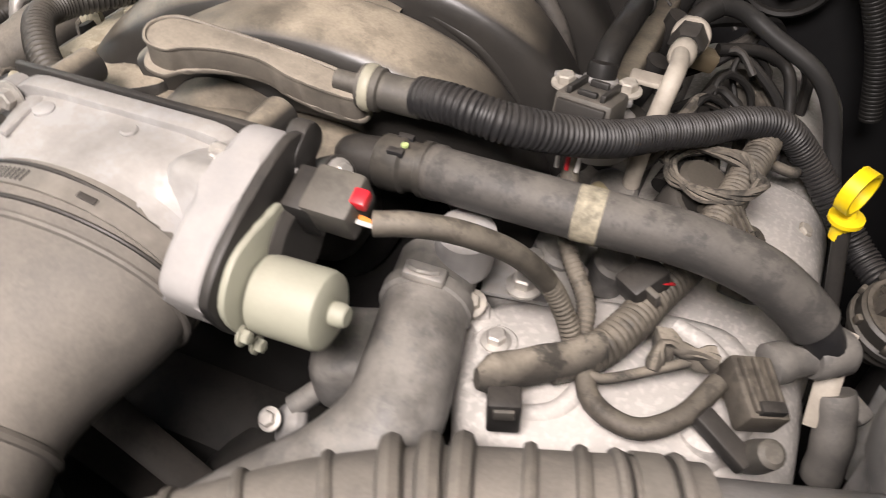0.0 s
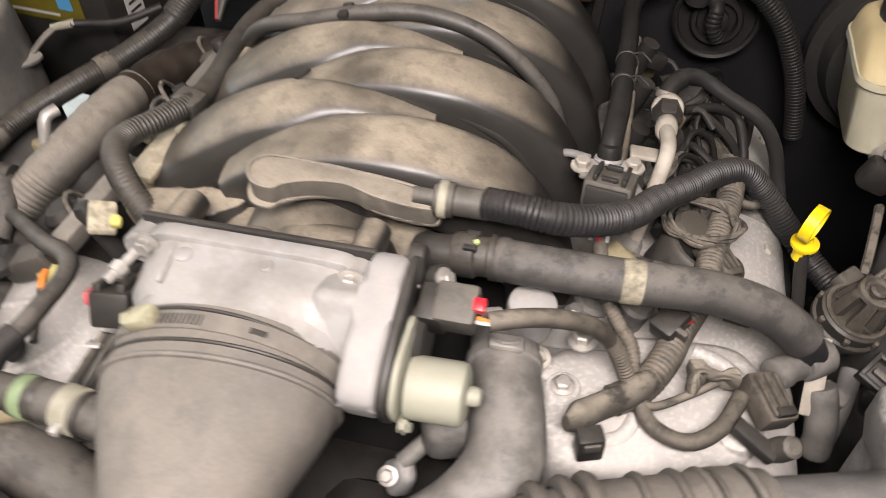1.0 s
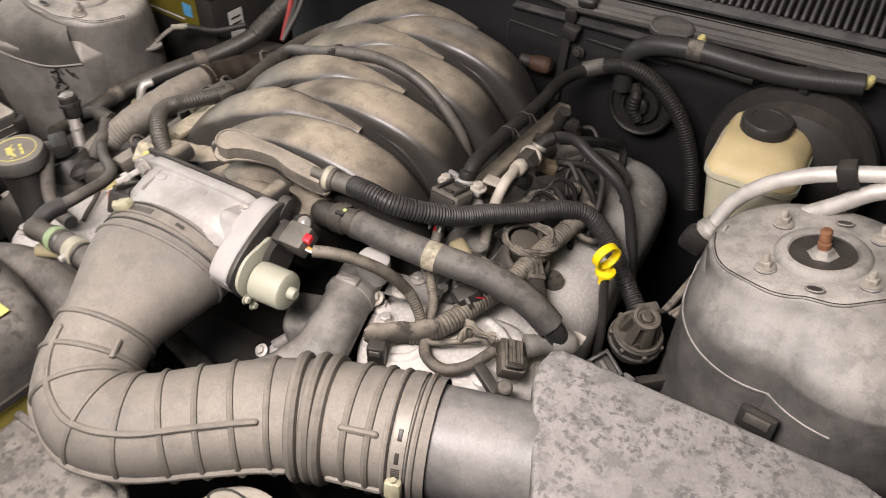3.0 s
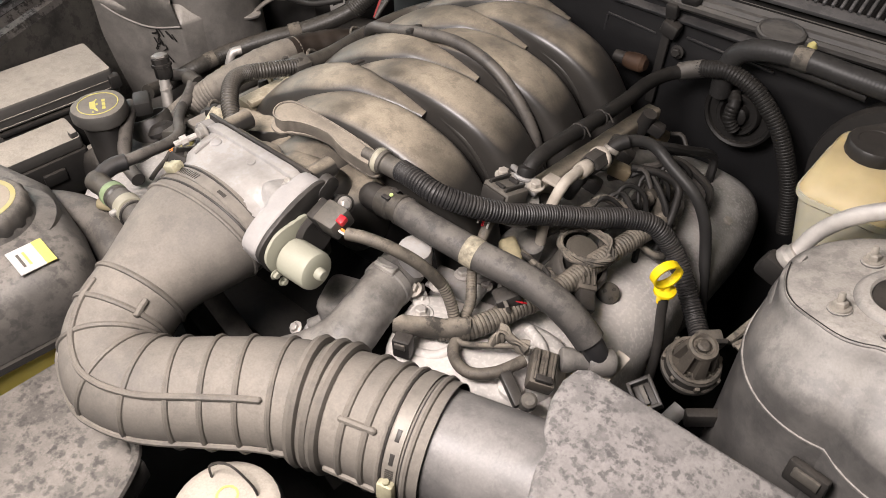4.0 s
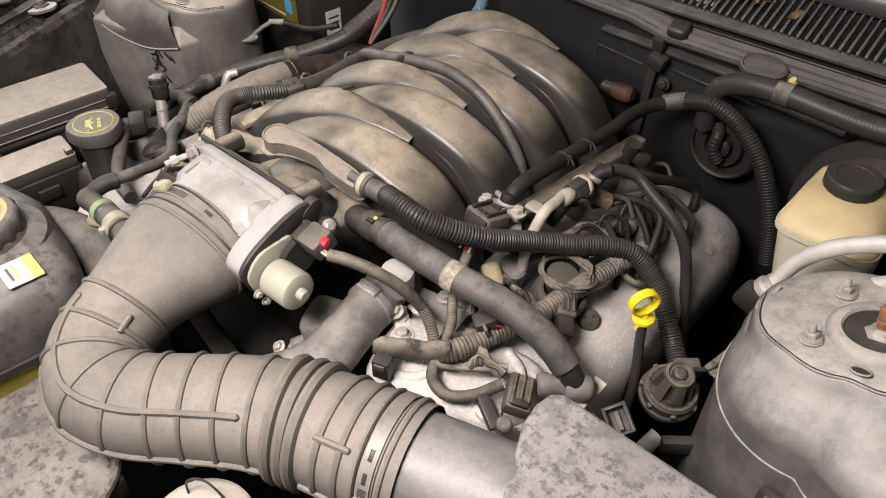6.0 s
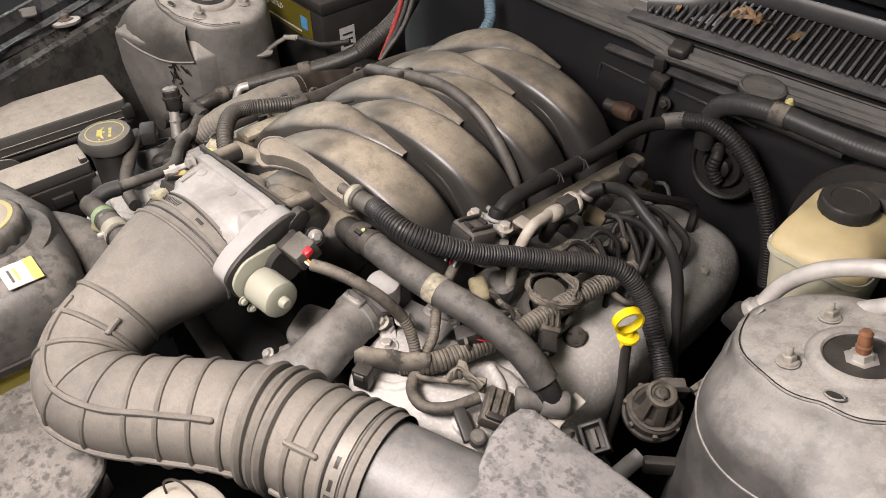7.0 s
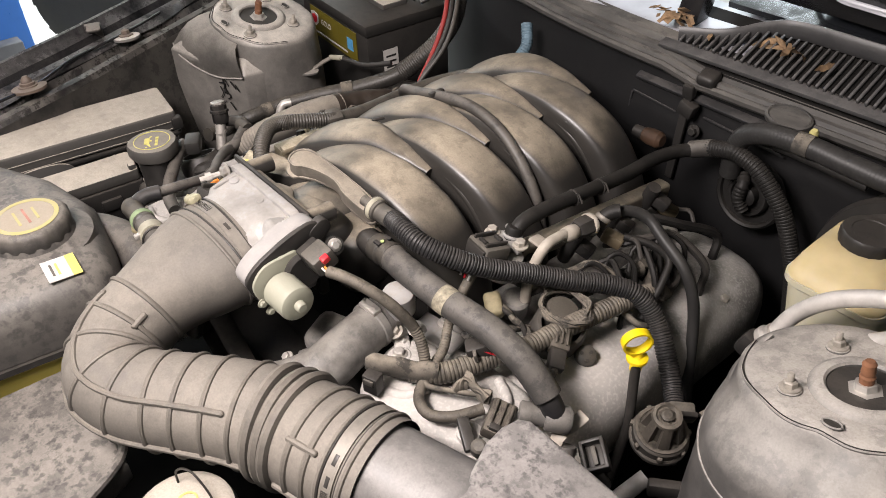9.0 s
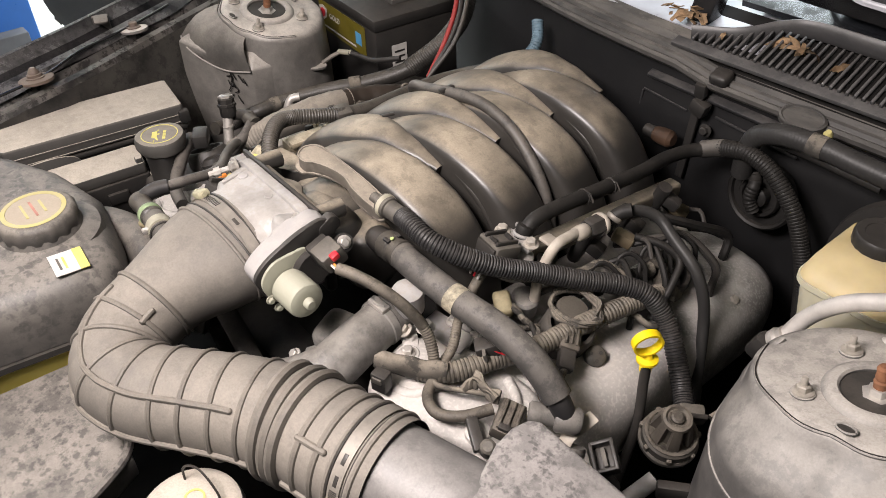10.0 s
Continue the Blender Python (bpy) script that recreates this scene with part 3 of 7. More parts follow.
        mid = [(-0.626, 0.218), (-0.478, 0.274), (-0.462, 0.37), (-0.645, 0.34)]
        high = [(-0.604, 0.254), (-0.497, 0.296), (-0.485, 0.37), (-0.625, 0.34)]
        loft(bm, [[(px, py, 0.55) for px, py in low], [(px, py, 0.912 - 0.14 * (px + 0.55)) for px, py in mid], [(px, py, 0.938 - 0.14 * (px + 0.55)) for px, py in high]])
        bmesh.ops.bevel(bm, geom=bm.edges[:], offset=0.004, segments=2, affect="EDGES", profile=0.5)
        apron = part("apron_box", bm, paint, ob, "dusty folded apron under the tower")
        foot = spline([(-0.640, 0.232, 0.922), (-0.610, 0.226, 0.914), (-0.571, 0.236, 0.900), (-0.525, 0.252, 0.893), (-0.474, 0.272, 0.902)], 0.016)[0]
        bm = bmesh.new()
        sheet_rows = []
        for k, b in enumerate(foot):
            a = radians(-38 - 84 * k / (len(foot) - 1))
            c, q = math.cos(a), math.sin(a)
            r = reach(c, q, 0.05) * 1.012
            t = Vector(at(r * c, r * q, -0.010))
            sheet_rows.append([bm.verts.new(t.lerp(b, f) + Vector((0, -0.006 * math.sin(math.pi * f), 0.010 * math.sin(math.pi * f)))) for f in (0.0, 0.25, 0.5, 0.75, 1.0)])
        for u, v in zip(sheet_rows, sheet_rows[1:]):
            for i in range(4):
                bm.faces.new((u[i], u[i + 1], v[i + 1], v[i]))
        bmesh.ops.solidify(bm, geom=bm.faces[:], thickness=0.002)
        part("lap_plate", bm, paint, apron)
        part("lap_edge", tube([p + Vector((0, -0.001, 0)) for p in foot], 0.0014, sides=8), PALEDUST, apron)
        rnd = random.Random(4)
        for k in range(16):
            x0, z0 = rnd.uniform(-0.53, -0.49), rnd.uniform(0.845, 0.895)
            y0 = 0.272 + 0.364 * (x0 + 0.481) - 0.0035
            x1, z1 = x0 + rnd.uniform(-0.010, 0.010), z0 - rnd.uniform(0.003, 0.014)
            part("tar_smear", tube([(x0, y0, z0), ((x0 + x1) / 2 + 0.002, y0 - 0.0006 + 0.182 * (x1 - x0), (z0 + z1) / 2), (x1, y0 + 0.364 * (x1 - x0), z1)], rnd.uniform(0.0007, 0.0016), sides=6), DULL, apron)
    return ob


strut_tower(0.541, 0.322, 0.9705, 1, "dusty scuffed black strut tower with rusty rod", TOWERDARK, 0.042, 0.09, 0.026)
strut_tower(-0.545, 0.353, 0.9625, -1, "dusty grey strut tower beside the battery", TOWER, 0.0, 0.03, 0.006)

# ---- engine ----
EX = -0.035
eng = thing("engine_block", (EX, 0.3, 0.5), "grimy dark engine block under the manifold", "engine")
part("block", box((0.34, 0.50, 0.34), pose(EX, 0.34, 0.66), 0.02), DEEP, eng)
part("front_case", box((0.46, 0.10, 0.36), pose(EX, 0.075, 0.57), 0.03), DULL, eng)


def valve_cover(side, label, mat, rear):
    """Long rounded cam cover on a cylinder bank, leaning outwards."""
    ob = thing("valve_cover", (EX + side * 0.31, 0.3, 0.75), label, "valve cover", "valve covers")
    n = 40
    # one cover built as two shells, so its rear can be darker
    for name, paint, steps in (("front_shell", mat, ((0.035, 0.80), (0.042, 0.95), (0.06, 1.0), (0.17, 1.0), (0.185, 0.975), (0.20, 1.0), (0.335, 1.0), (0.345, 0.975))),
                               ("rear_shell", rear, ((0.345, 0.965), (0.352, 0.99), (0.39, 1.0), (0.49, 1.0), (0.52, 0.975), (0.54, 0.92), (0.555, 0.82), (0.565, 0.66)))):
        bm = bmesh.new()
        rings = []
        for y, k in steps:
            ring = []
            for px, pz in circle(n, 0.086 * k, 0.071 * k, 2.9):
                a = radians(-3 * side)
                ring.append((EX + side * 0.300 + px * math.cos(a) - pz * math.sin(a), y, 0.782 + px * math.sin(a) + pz * math.cos(a)))
            rings.append(ring)
        loft(bm, rings)
        part(name, bm, paint, ob, sharp=50)
    for px, y, pz in ((0.288, 0.253, 0.868), (0.290, 0.42, 0.853)) if side > 0 else ((0.311, 0.124, 0.853), (0.288, 0.253, 0.868), (0.290, 0.42, 0.853)):
        bm = bmesh.new()
        m = pose(EX + side * px, y, pz, 0, side * 22, 0)
        turn(bm, [(0.030, -0.02), (0.030, 0.018), (0.027, 0.022), (0.023, 0.022), (0.022, 0.0)], m, 24)
        part("plug_well", bm, DARKHEAD, ob)
    disc = part("rubber_disc", lathe([(0.0120, -0.006), (0.0120, 0.0015), (0.010, 0.003)], aim((EX + side * 0.327, 0.262, 0.857), (side * 0.5, -0.35, 0.85)), 24), LOOMDUST, ob)
    for k in range(3):
        g = 2.1 * k + 0.5
        part("hole", lathe([(0.0021, 0.0), (0.0021, 0.0046)], aim((EX + side * 0.327, 0.262, 0.857), (side * 0.5, -0.35, 0.85)) @ pose(0.006 * math.cos(g), 0.006 * math.sin(g), 0), 10), BLACK, disc)
    for y in (0.055, 0.15, 0.31, 0.47):
        hexbolt((EX + side * 0.360, y, 0.836), (side * 0.53, 0, 0.85), 0.006, ob, DUSTZINC)
    return ob


valve_cover(1, "dusty cast alloy valve cover, driver side", COVER, HEAD)
valve_cover(-1, "dark cast valve cover, oil filler side", DARKHEAD, DARKHEAD)

# intake manifold: plenum with eight interleaved runners
mani = thing("intake_manifold", (EX, 0.35, 0.85), "dusty black plastic intake manifold with curved runners", "intake manifold")
part("plenum", box((0.20, 0.44, 0.12), pose(EX, 0.36, 0.880), 0.03, 4), BLACK, mani)


def runner(pts, widths, h, power=3.0):
    """A runner whose half width grows from its slim end along the crown to its head. widths: (share, half width) pairs."""
    bm = bmesh.new()

    def size(s, share):
        for (a, wa), (b, wb) in zip(widths, widths[1:]):
            if share <= b:
                k = (share - a) / (b - a)
                k = k * k * (3 - 2 * k)
                return (h * min(1.0, 0.62 + share * 1.6), wa + (wb - wa) * k)
        return (h, widths[-1][1])
    sweep(bm, pts, size, sides=44, step=0.004, up=(0, 1, 0), power=power)
    return part("runner", bm, MANIFOLD, mani, sharp=55)


PITCH = 0.0935
for i in range(4):
    y = PITCH * i
    runner([(-0.100, y + 0.176, 0.948), (-0.070, y + 0.182, 0.962), (-0.030, y + 0.190, 0.971), (0.012, y + 0.197, 0.9725), (0.052, y + 0.203, 0.965), (0.092, y + 0.209, 0.944), (0.120, y + 0.213, 0.908), (0.134, y + 0.216, 0.87), (0.138, y + 0.218, 0.81)], ((0.0, 0.022), (0.22, 0.034), (0.42, 0.0375), (1.0, 0.0365)), 0.030, 4.2)
    runner([(0.036, y + 0.2535, 0.963), (0.022, y + 0.2515, 0.966), (-0.008, y + 0.2465, 0.972), (-0.052, y + 0.239, 0.973), (-0.100, y + 0.231, 0.961), (-0.150, y + 0.222, 0.931), (-0.182, y + 0.217, 0.892), (-0.196, y + 0.214, 0.84), (-0.199, y + 0.213, 0.80)], ((0.0, 0.008), (0.05, 0.0125), (0.16, 0.021), (0.36, 0.037), (0.5, 0.0395), (1.0, 0.039)), 0.029)
    lip = [(0.040, y + 0.2435, 0.984), (0.064, y + 0.2465, 0.975), (0.092, y + 0.2495, 0.958), (0.114, y + 0.2525, 0.930), (0.128, y + 0.255, 0.895), (0.134, y + 0.257, 0.85)]
    part("slot_lip", tube([(px, py - 0.0058, pz - 0.003) for px, py, pz in lip], lambda s, k: (0.0035, 0.0016), sides=8, up=(0, 1, 0), step=0.004), MANIFOLD, mani)
    if i < 3:
        part("slot_lip", tube([(px, py + PITCH - 0.0775, pz - 0.003) for px, py, pz in lip], lambda s, k: (0.0035, 0.0016), sides=8, up=(0, 1, 0), step=0.004), MANIFOLD, mani)
    part("slot_floor", tube([(0.020, y + 0.250, 0.930), (0.060, y + 0.250, 0.922), (0.088, y + 0.252, 0.902), (0.100, y + 0.255, 0.87), (0.104, y + 0.257, 0.83)], lambda s, k: (0.004, 0.010), sides=8, up=(0, 1, 0)), BLACK, mani)
part("rib_mark", box((0.006, 0.016, 0.003), pose(-0.072, 0.262, 0.9985, 0, -6, -18), 0.001), BLACK, mani)
bm = bmesh.new()
loft(bm, [[(px, yy, pz) for px, pz in ((-0.13, 0.90), (-0.125, 0.940), (-0.10, 0.962), (-0.06, 0.978), (-0.02, 0.984), (0.010, 0.981), (0.026, 0.972), (0.034, 0.950), (0.034, 0.90))] for yy in (0.176, 0.26, 0.36, 0.46, 0.52)])
part("crown", bm, MANIFOLD, mani, sharp=50)
part("neck", lathe([(0.048, 0.0), (0.048, 0.03), (0.054, 0.05), (0.056, 0.08)], aim((EX, 0.083, 0.912), (0, 1, 0)), 32), MANIFOLD, mani)
part("mount_flange", box((0.150, 0.014, 0.11), pose(EX, 0.094, 0.932), 0.005), MANIFOLD, mani)
part("gasket", box((0.162, 0.005, 0.112), pose(EX, 0.0845, 0.9455), 0.002), BLACK, mani)
part("neck_box", box((0.095, 0.05, 0.06), pose(-0.005, 0.122, 0.935), 0.020, 5), MANIFOLD, mani)
for px in (-0.100, 0.032):
    part("bolt_boss", lathe([(0.011, 0.0), (0.011, 0.036)], aim((px, 0.084, 0.984), (0, 1, -0.05)), 20), MANIFOLD, mani)
part("front_wall", box((0.17, 0.07, 0.085), pose(-0.02, 0.150, 0.905), 0.025, 5), MANIFOLD, mani)
part("neck_rib", slab(smooth_outline([(-0.075, 0.105), (-0.05, 0.118), (-0.02, 0.104), (0.01, 0.118), (0.025, 0.100), (-0.02, 0.092)]), 0.95, 0.972, bevel=0.003), MANIFOLD, mani)
part("side_shelf", slab(smooth_outline([(-0.145, 0.115), (-0.115, 0.128), (-0.085, 0.150), (-0.090, 0.165), (-0.13, 0.160), (-0.165, 0.150)]), 0.935, 0.955, bevel=0.004), MANIFOLD, mani)
# vent chamber on the front runner
vent = [(-0.057, 0.124), (-0.064, 0.138), (-0.056, 0.153), (-0.030, 0.158), (0.0, 0.162), (0.040, 0.165), (0.060, 0.161), (0.062, 0.149), (0.046, 0.145), (0.022, 0.144), (0.0, 0.147), (-0.023, 0.140), (-0.038, 0.130), (-0.044, 0.123)]
VENT = Matrix(((1, 0, 0, 0.004), (0, 1, 0, -0.003), (-0.20, 0.0, 1, 0.0045), (0, 0, 0, 1)))
part("vent_chamber", slab(smooth_outline(vent), 0.976, 0.993, VENT, bevel=0.0030, segments=3), CHAMBER, mani)
part("vent_rim", slab(smooth_outline([(x * 1.03, 0.145 + (y - 0.145) * 1.22) for x, y in vent]), 0.976, 0.979, VENT, bevel=0.001), CHAMBER, mani)
part("vent_lip", tube([VENT @ Vector((x, y, 0.9925)) for x, y in smooth_outline(vent, 3) + [(-0.057, 0.124)]], 0.0012, sides=6, step=0.003), CHAMBER, mani)
hm = thing("crossover_hose", (0.05, 0.36, 0.97), "thin dusty black hose laid across the manifold", "hose")
part("hose", tube([(-0.20, 0.400, 0.92), (-0.17, 0.375, 0.957), (-0.14, 0.358, 0.980), (-0.10, 0.350, 0.993), (-0.05, 0.352, 1.005), (0.0, 0.357, 1.008), (0.05, 0.356, 0.998), (0.09, 0.354, 0.972), (0.12, 0.352, 0.935), (0.135, 0.35, 0.89)], 0.0075, sides=16), HOSE, hm)
part("clip", box((0.010, 0.022, 0.006), pose(-0.065, 0.351, 1.006, 0, -12, 0), 0.002), BLACK, hm)

# throttle body
tb = thing("electronic_throttle", (EX, 0.04, 0.88), "powdery aluminium throttle body with actuator", "throttle body")
part("flange", slab(rounded(0.165, 0.110, 0.028), 0.0, 0.012, aim((EX, 0.070, 0.945), (0, 1, 0)), 0.002), ALU, tb)
bm = bmesh.new()
rings = []
for y, hw, hz, pw in ((0.022, 0.0735, 0.0515, 2.2), (0.034, 0.0735, 0.0515, 2.3), (0.040, 0.0765, 0.0515, 3.2), (0.055, 0.0765, 0.0520, 4.0), (0.072, 0.0785, 0.0530, 5.0)):
    rings.append([(EX + px, y, 0.943 + pz) for px, pz in circle(48, hw, hz, pw)])
loft(bm, rings)
part("housing", bm, ALU, tb, sharp=40)
plate = [(-0.040, -0.016), (-0.034, -0.027), (-0.012, -0.031), (0.022, -0.026), (0.048, -0.018), (0.056, -0.004), (0.050, 0.010), (0.026, 0.022), (-0.010, 0.029), (-0.034, 0.022), (-0.042, 0.004)]
ACT = Matrix.Translation((0.057, 0.034, 0.974)) @ Matrix(((0, 0, 1), (0.87, 0.49, 0), (0.49, -0.87, 0))).to_4x4()
plate = smooth_outline(plate, 4)
part("actuator_housing", slab(plate, -0.010, 0.014, ACT, 0.005, 3), PLATE, tb)
part("gasket", slab([(x * 1.03, y * 1.05) for x, y in plate], 0.0142, 0.020, ACT, 0.0015), BLACK, tb)
part("cover_plate", slab(smooth_outline([(-0.042, 0.004), (-0.034, 0.024), (-0.014, 0.024), (0.016, 0.002), (0.020, -0.010), (0.010, -0.017), (-0.014, -0.028), (-0.036, -0.020)], 4), 0.0202, 0.024, ACT, 0.001), MOTOR, tb)
part("upper_tab", slab(rounded(0.026, 0.020, 0.008), 0.010, 0.021, ACT @ pose(0.052, -0.002, 0.0), 0.002), BLACK, tb)
part("boss", lathe([(0.011, -0.012), (0.011, 0.004)], aim((0.0665, 0.0687, 0.996), (0.1, -0.5, 0.85)), 20), PLATE, tb)
part("threaded_stud", lathe([(0.0032, 0.0), (0.0032, 0.022), (0.0052, 0.022), (0.0052, 0.028), (0.003, 0.030)], aim((0.036, 0.069, 0.985), (-0.15, -1, -0.25)), 8), ZINC, tb)
part("web", box((0.05, 0.034, 0.05), pose(0.040, 0.052, 0.972, -20, 0, 0), 0.008, 3), ALU, tb)
part("gear_bulge", lathe([(0.024, -0.004), (0.024, 0.010), (0.020, 0.014)], aim((0.072, 0.050, 0.966), (1, 0, 0)), 24), BLACK, tb)
MOT = aim((0.083, 0.020, 0.959), (1, 0.02, 0.03))
motor = part("motor", lathe([(0.0195, 0.0), (0.0195, 0.030), (0.0185, 0.033), (0.015, 0.035), (0.006, 0.035)], MOT, 32), MOTOR, tb)
part("tip", lathe([(0.006, 0.034), (0.006, 0.040), (0.0045, 0.0425)], MOT, 20), MOTOR, motor)
for py, pz in ((0.054, 0.992), (0.005, 0.938), (-0.002, 0.952)):
    hexbolt((0.082, py, pz), (1, 0, 0), 0.0035, tb, PINK if py > 0.05 else MOTOR)
part("bolt_ear", lathe([(0.010, -0.010), (0.010, 0.004)], aim((0.084, 0.088, 0.980), (0.8, -0.2, 0.5)), 16), BLACK, tb)
hexbolt((0.087, 0.087, 0.983), (0.8, -0.2, 0.5), 0.005, tb, ZINC)
hexbolt((0.0665, 0.0677, 1.0), (0.2, -0.5, 0.8), 0.006, tb, STEEL)
part("corner_boss", lathe([(0.012, -0.016), (0.012, 0.003), (0.010, 0.005)], aim((-0.112, 0.070, 0.985), (0, -1, 0.15)), 20), ALU, tb)
part("corner_boss", lathe([(0.012, -0.016), (0.012, 0.003), (0.010, 0.005)], aim((0.034, 0.070, 0.985), (0, -1, 0.15)), 20), ALU, tb)
part("threaded_stud", lathe([(0.0034, 0.0), (0.0034, 0.016), (0.006, 0.016), (0.006, 0.023), (0.0034, 0.023), (0.0034, 0.030)], aim((-0.112, 0.066, 0.986), (-0.3, -1, -0.1)), 8), ZINC, tb)
for px, py, s in ((-0.075, 0.060, 0.006), (-0.020, 0.062, 0.005)):
    part("cast_pad", lathe([(s, -0.004), (s, 0.0012), (s * 0.8, 0.002)], pose(px, py, 0.9945), 16), ALU, tb)
part("cast_rib", box((0.004, 0.034, 0.004), pose(-0.083, 0.053, 0.993, 0, 0, 8), 0.0015), ALU, tb)
for px in (-0.105, 0.035):
    hexbolt((px, 0.066, 0.992), (0, -1, 0.1), 0.006, tb, ZINC)

# rubber air duct
duct = thing("air_duct", (0.05, -0.1, 0.85), "dusty ribbed black rubber air intake duct", "air duct")
AXIS = [(-0.035, 0.026, 0.943), (-0.034, 0.005, 0.942), (-0.028, -0.050, 0.934), (-0.020, -0.092, 0.924), (-0.006, -0.128, 0.913), (0.026, -0.150, 0.904), (0.066, -0.138, 0.900), (0.108, -0.106, 0.900), (0.155, -0.070, 0.900), (0.200, -0.046, 0.900), (0.262, -0.026, 0.901), (0.302, -0.014, 0.901)]
AX, ALEN = spline(AXIS, 0.003)
AF = frames(AX)


def spot(s):
    return AF[min(len(AF) - 1, max(0, round(s / ALEN * (len(AF) - 1))))]


def near(x):
    """How far along the duct its right-hand limb passes x."""
    best = min(range(len(AX) // 2, len(AX)), key=lambda k: abs(AX[k].x - x))
    return ALEN * best / (len(AX) - 1)


S_FOLD, S_CLAMP = near(0.180), near(0.278)


def duct_size(s, share=0):
    """Half width and half height: oval at the throttle body, round further on."""
    k = min(1.0, max(0.0, (s - 0.022) / 0.098))
    k = k * k * (3 - 2 * k)
    a, b = 0.0755 + (0.0465 - 0.0755) * k, 0.0535 + (0.0465 - 0.0535) * k
    g = min(1.0, max(0.0, (s - 0.20) / (S_CLAMP - 0.21)))
    a, b = a + 0.0085 * g, b + 0.0085 * g
    return a, b


part("hose_wall", tube(AXIS, duct_size, sides=64, step=0.0022, cap=False), RUBBER, duct, sharp=70)


def ring_at(s, extra, thick, name, mat, parent, label=""):
    """A bead round the duct."""
    p, t, a, b = spot(s)
    ra, rb = duct_size(s)
    bm = bmesh.new()
    n, rings = 44, []
    for k in range(n):
        g = 2 * math.pi * k / n
        out = a * math.cos(g) + b * math.sin(g)
        q = p + a * (ra + extra) * math.cos(g) + b * (rb + extra) * math.sin(g)
        rings.append([bm.verts.new(q + out * thick * math.cos(h) + t * thick * math.sin(h)) for h in [2 * math.pi * j / 8 for j in range(8)]])
    for k in range(n):
        u, v = rings[k], rings[(k + 1) % n]
        for j in range(8):
            bm.faces.new((u[j], u[(j + 1) % 8], v[(j + 1) % 8], v[j]))
    return part(name, bm, mat, parent, label)


for g in (0.0045, 0.0195, S_CLAMP - 0.0075, S_CLAMP + 0.0075):
    ring_at(g, 0.0002, 0.0013, "lip_edge", BLACK, duct)
S0 = 0.128
for k in range(9):
    ring_at(S0 - 0.012 + (S_FOLD - 0.022 - S0 + 0.012) * k / 8, -0.0004, 0.0031, "rib", RIB, duct)
for k in range(3):
    ring_at(S_FOLD + 0.004 + 0.0125 * k, 0.0012, 0.0058, "fold", RIB, duct)
for k in range(2):
    ring_at(S_FOLD + 0.058 + 0.021 * k, -0.0004, 0.0036, "rib", RIB, duct)


def long_rib(angle, s0, s1):
    pts = []
    for k in range(14):
        s = s0 + (s1 - s0) * k / 13
        p, t, a, b = spot(s)
        ra, rb = duct_size(s)
        pts.append(p + a * math.cos(radians(angle)) * (ra + 0.0008) + b * math.sin(radians(angle)) * (rb + 0.0008))
    part("rib", tube(pts, lambda t, k: 0.0032 * math.sqrt(max(0.02, 1 - max(0.0, abs(2 * k - 1) * (s1 - s0) / 2 + 0.0032 - (s1 - s0) / 2) ** 2 / 0.0032 ** 2)), sides=8, step=0.0011), RIB, duct)


long_rib(72, S0 + 0.004, S_FOLD - 0.026)
long_rib(14, S0, S_FOLD - 0.004)
long_rib(140, S0, S0 + 0.034)
long_rib(74, S_FOLD + 0.052, S_FOLD + 0.088)
long_rib(14, S_FOLD + 0.040, S_FOLD + 0.092)
ring_at(0.030, 0.0005, 0.0022, "lip", RUBBER, duct)
ring_at(S_CLAMP + 0.013, 0.0, 0.0032, "lip", RUBBER, duct)
ring_at(S_CLAMP - 0.012, 0.0, 0.0028, "lip", RUBBER, duct)


def clamp(s, width, label, screw, slots, cut):
    """Worm clamp round the duct: band, cut thread, slots and screw."""
    p, t, a, b = spot(s)
    ra, rb = duct_size(s)
    ob = thing("hose_clamp", p, label, "hose clamp", "hose clamps")

    def rim(g, extra):
        return p + a * (ra + extra) * math.cos(g) + b * (rb + extra) * math.sin(g)

    def seat(g, extra):
        o = (a * math.cos(g) + b * math.sin(g)).normalized()
        d = (b * rb * math.cos(g) - a * ra * math.sin(g)).normalized()
        o = (o - d * o.dot(d)).normalized()
        c = rim(g, extra)
        return Matrix(((o.x, d.x, t.x, c.x), (o.y, d.y, t.y, c.y), (o.z, d.z, t.z, c.z), (0, 0, 0, 1)))
    bm = bmesh.new()
    n, rings = 72, []
    for k in range(n):
        g = 2 * math.pi * k / n
        rings.append([bm.verts.new(rim(g, e) + t * w) for e, w in ((0.0005, -width / 2), (0.0019, -width / 2), (0.0019, width / 2), (0.0005, width / 2))])
    for k in range(n):
        u, v = rings[k], rings[(k + 1) % n]
        for j in range(4):
            bm.faces.new((u[j], u[(j + 1) % 4], v[(j + 1) % 4], v[j]))
    part("band", bm, STEEL, ob, sharp=20)
    for g in cut:
        part("thread_slot", box((0.0007, 0.0011, width * 0.62), seat(radians(g), 0.0019), 0.0), BLACK, ob)
    for g in slots:
        part("band_slot", box((0.0008, 0.010, width * 0.32), seat(radians(g), 0.0019), 0.0003), BLACK, ob)
    m = seat(radians(screw), 0.005)
    part("screw_housing", box((0.009, 0.020, width + 0.003), m, 0.003), SCREW, ob)
    part("screw", lathe([(0.003, -0.012), (0.003, 0.006), (0.0055, 0.006), (0.0055, 0.012), (0.004, 0.013)], m @ pose(0, 0, 0, 90, 0, 0), 6), SCREW, ob)
    return ob


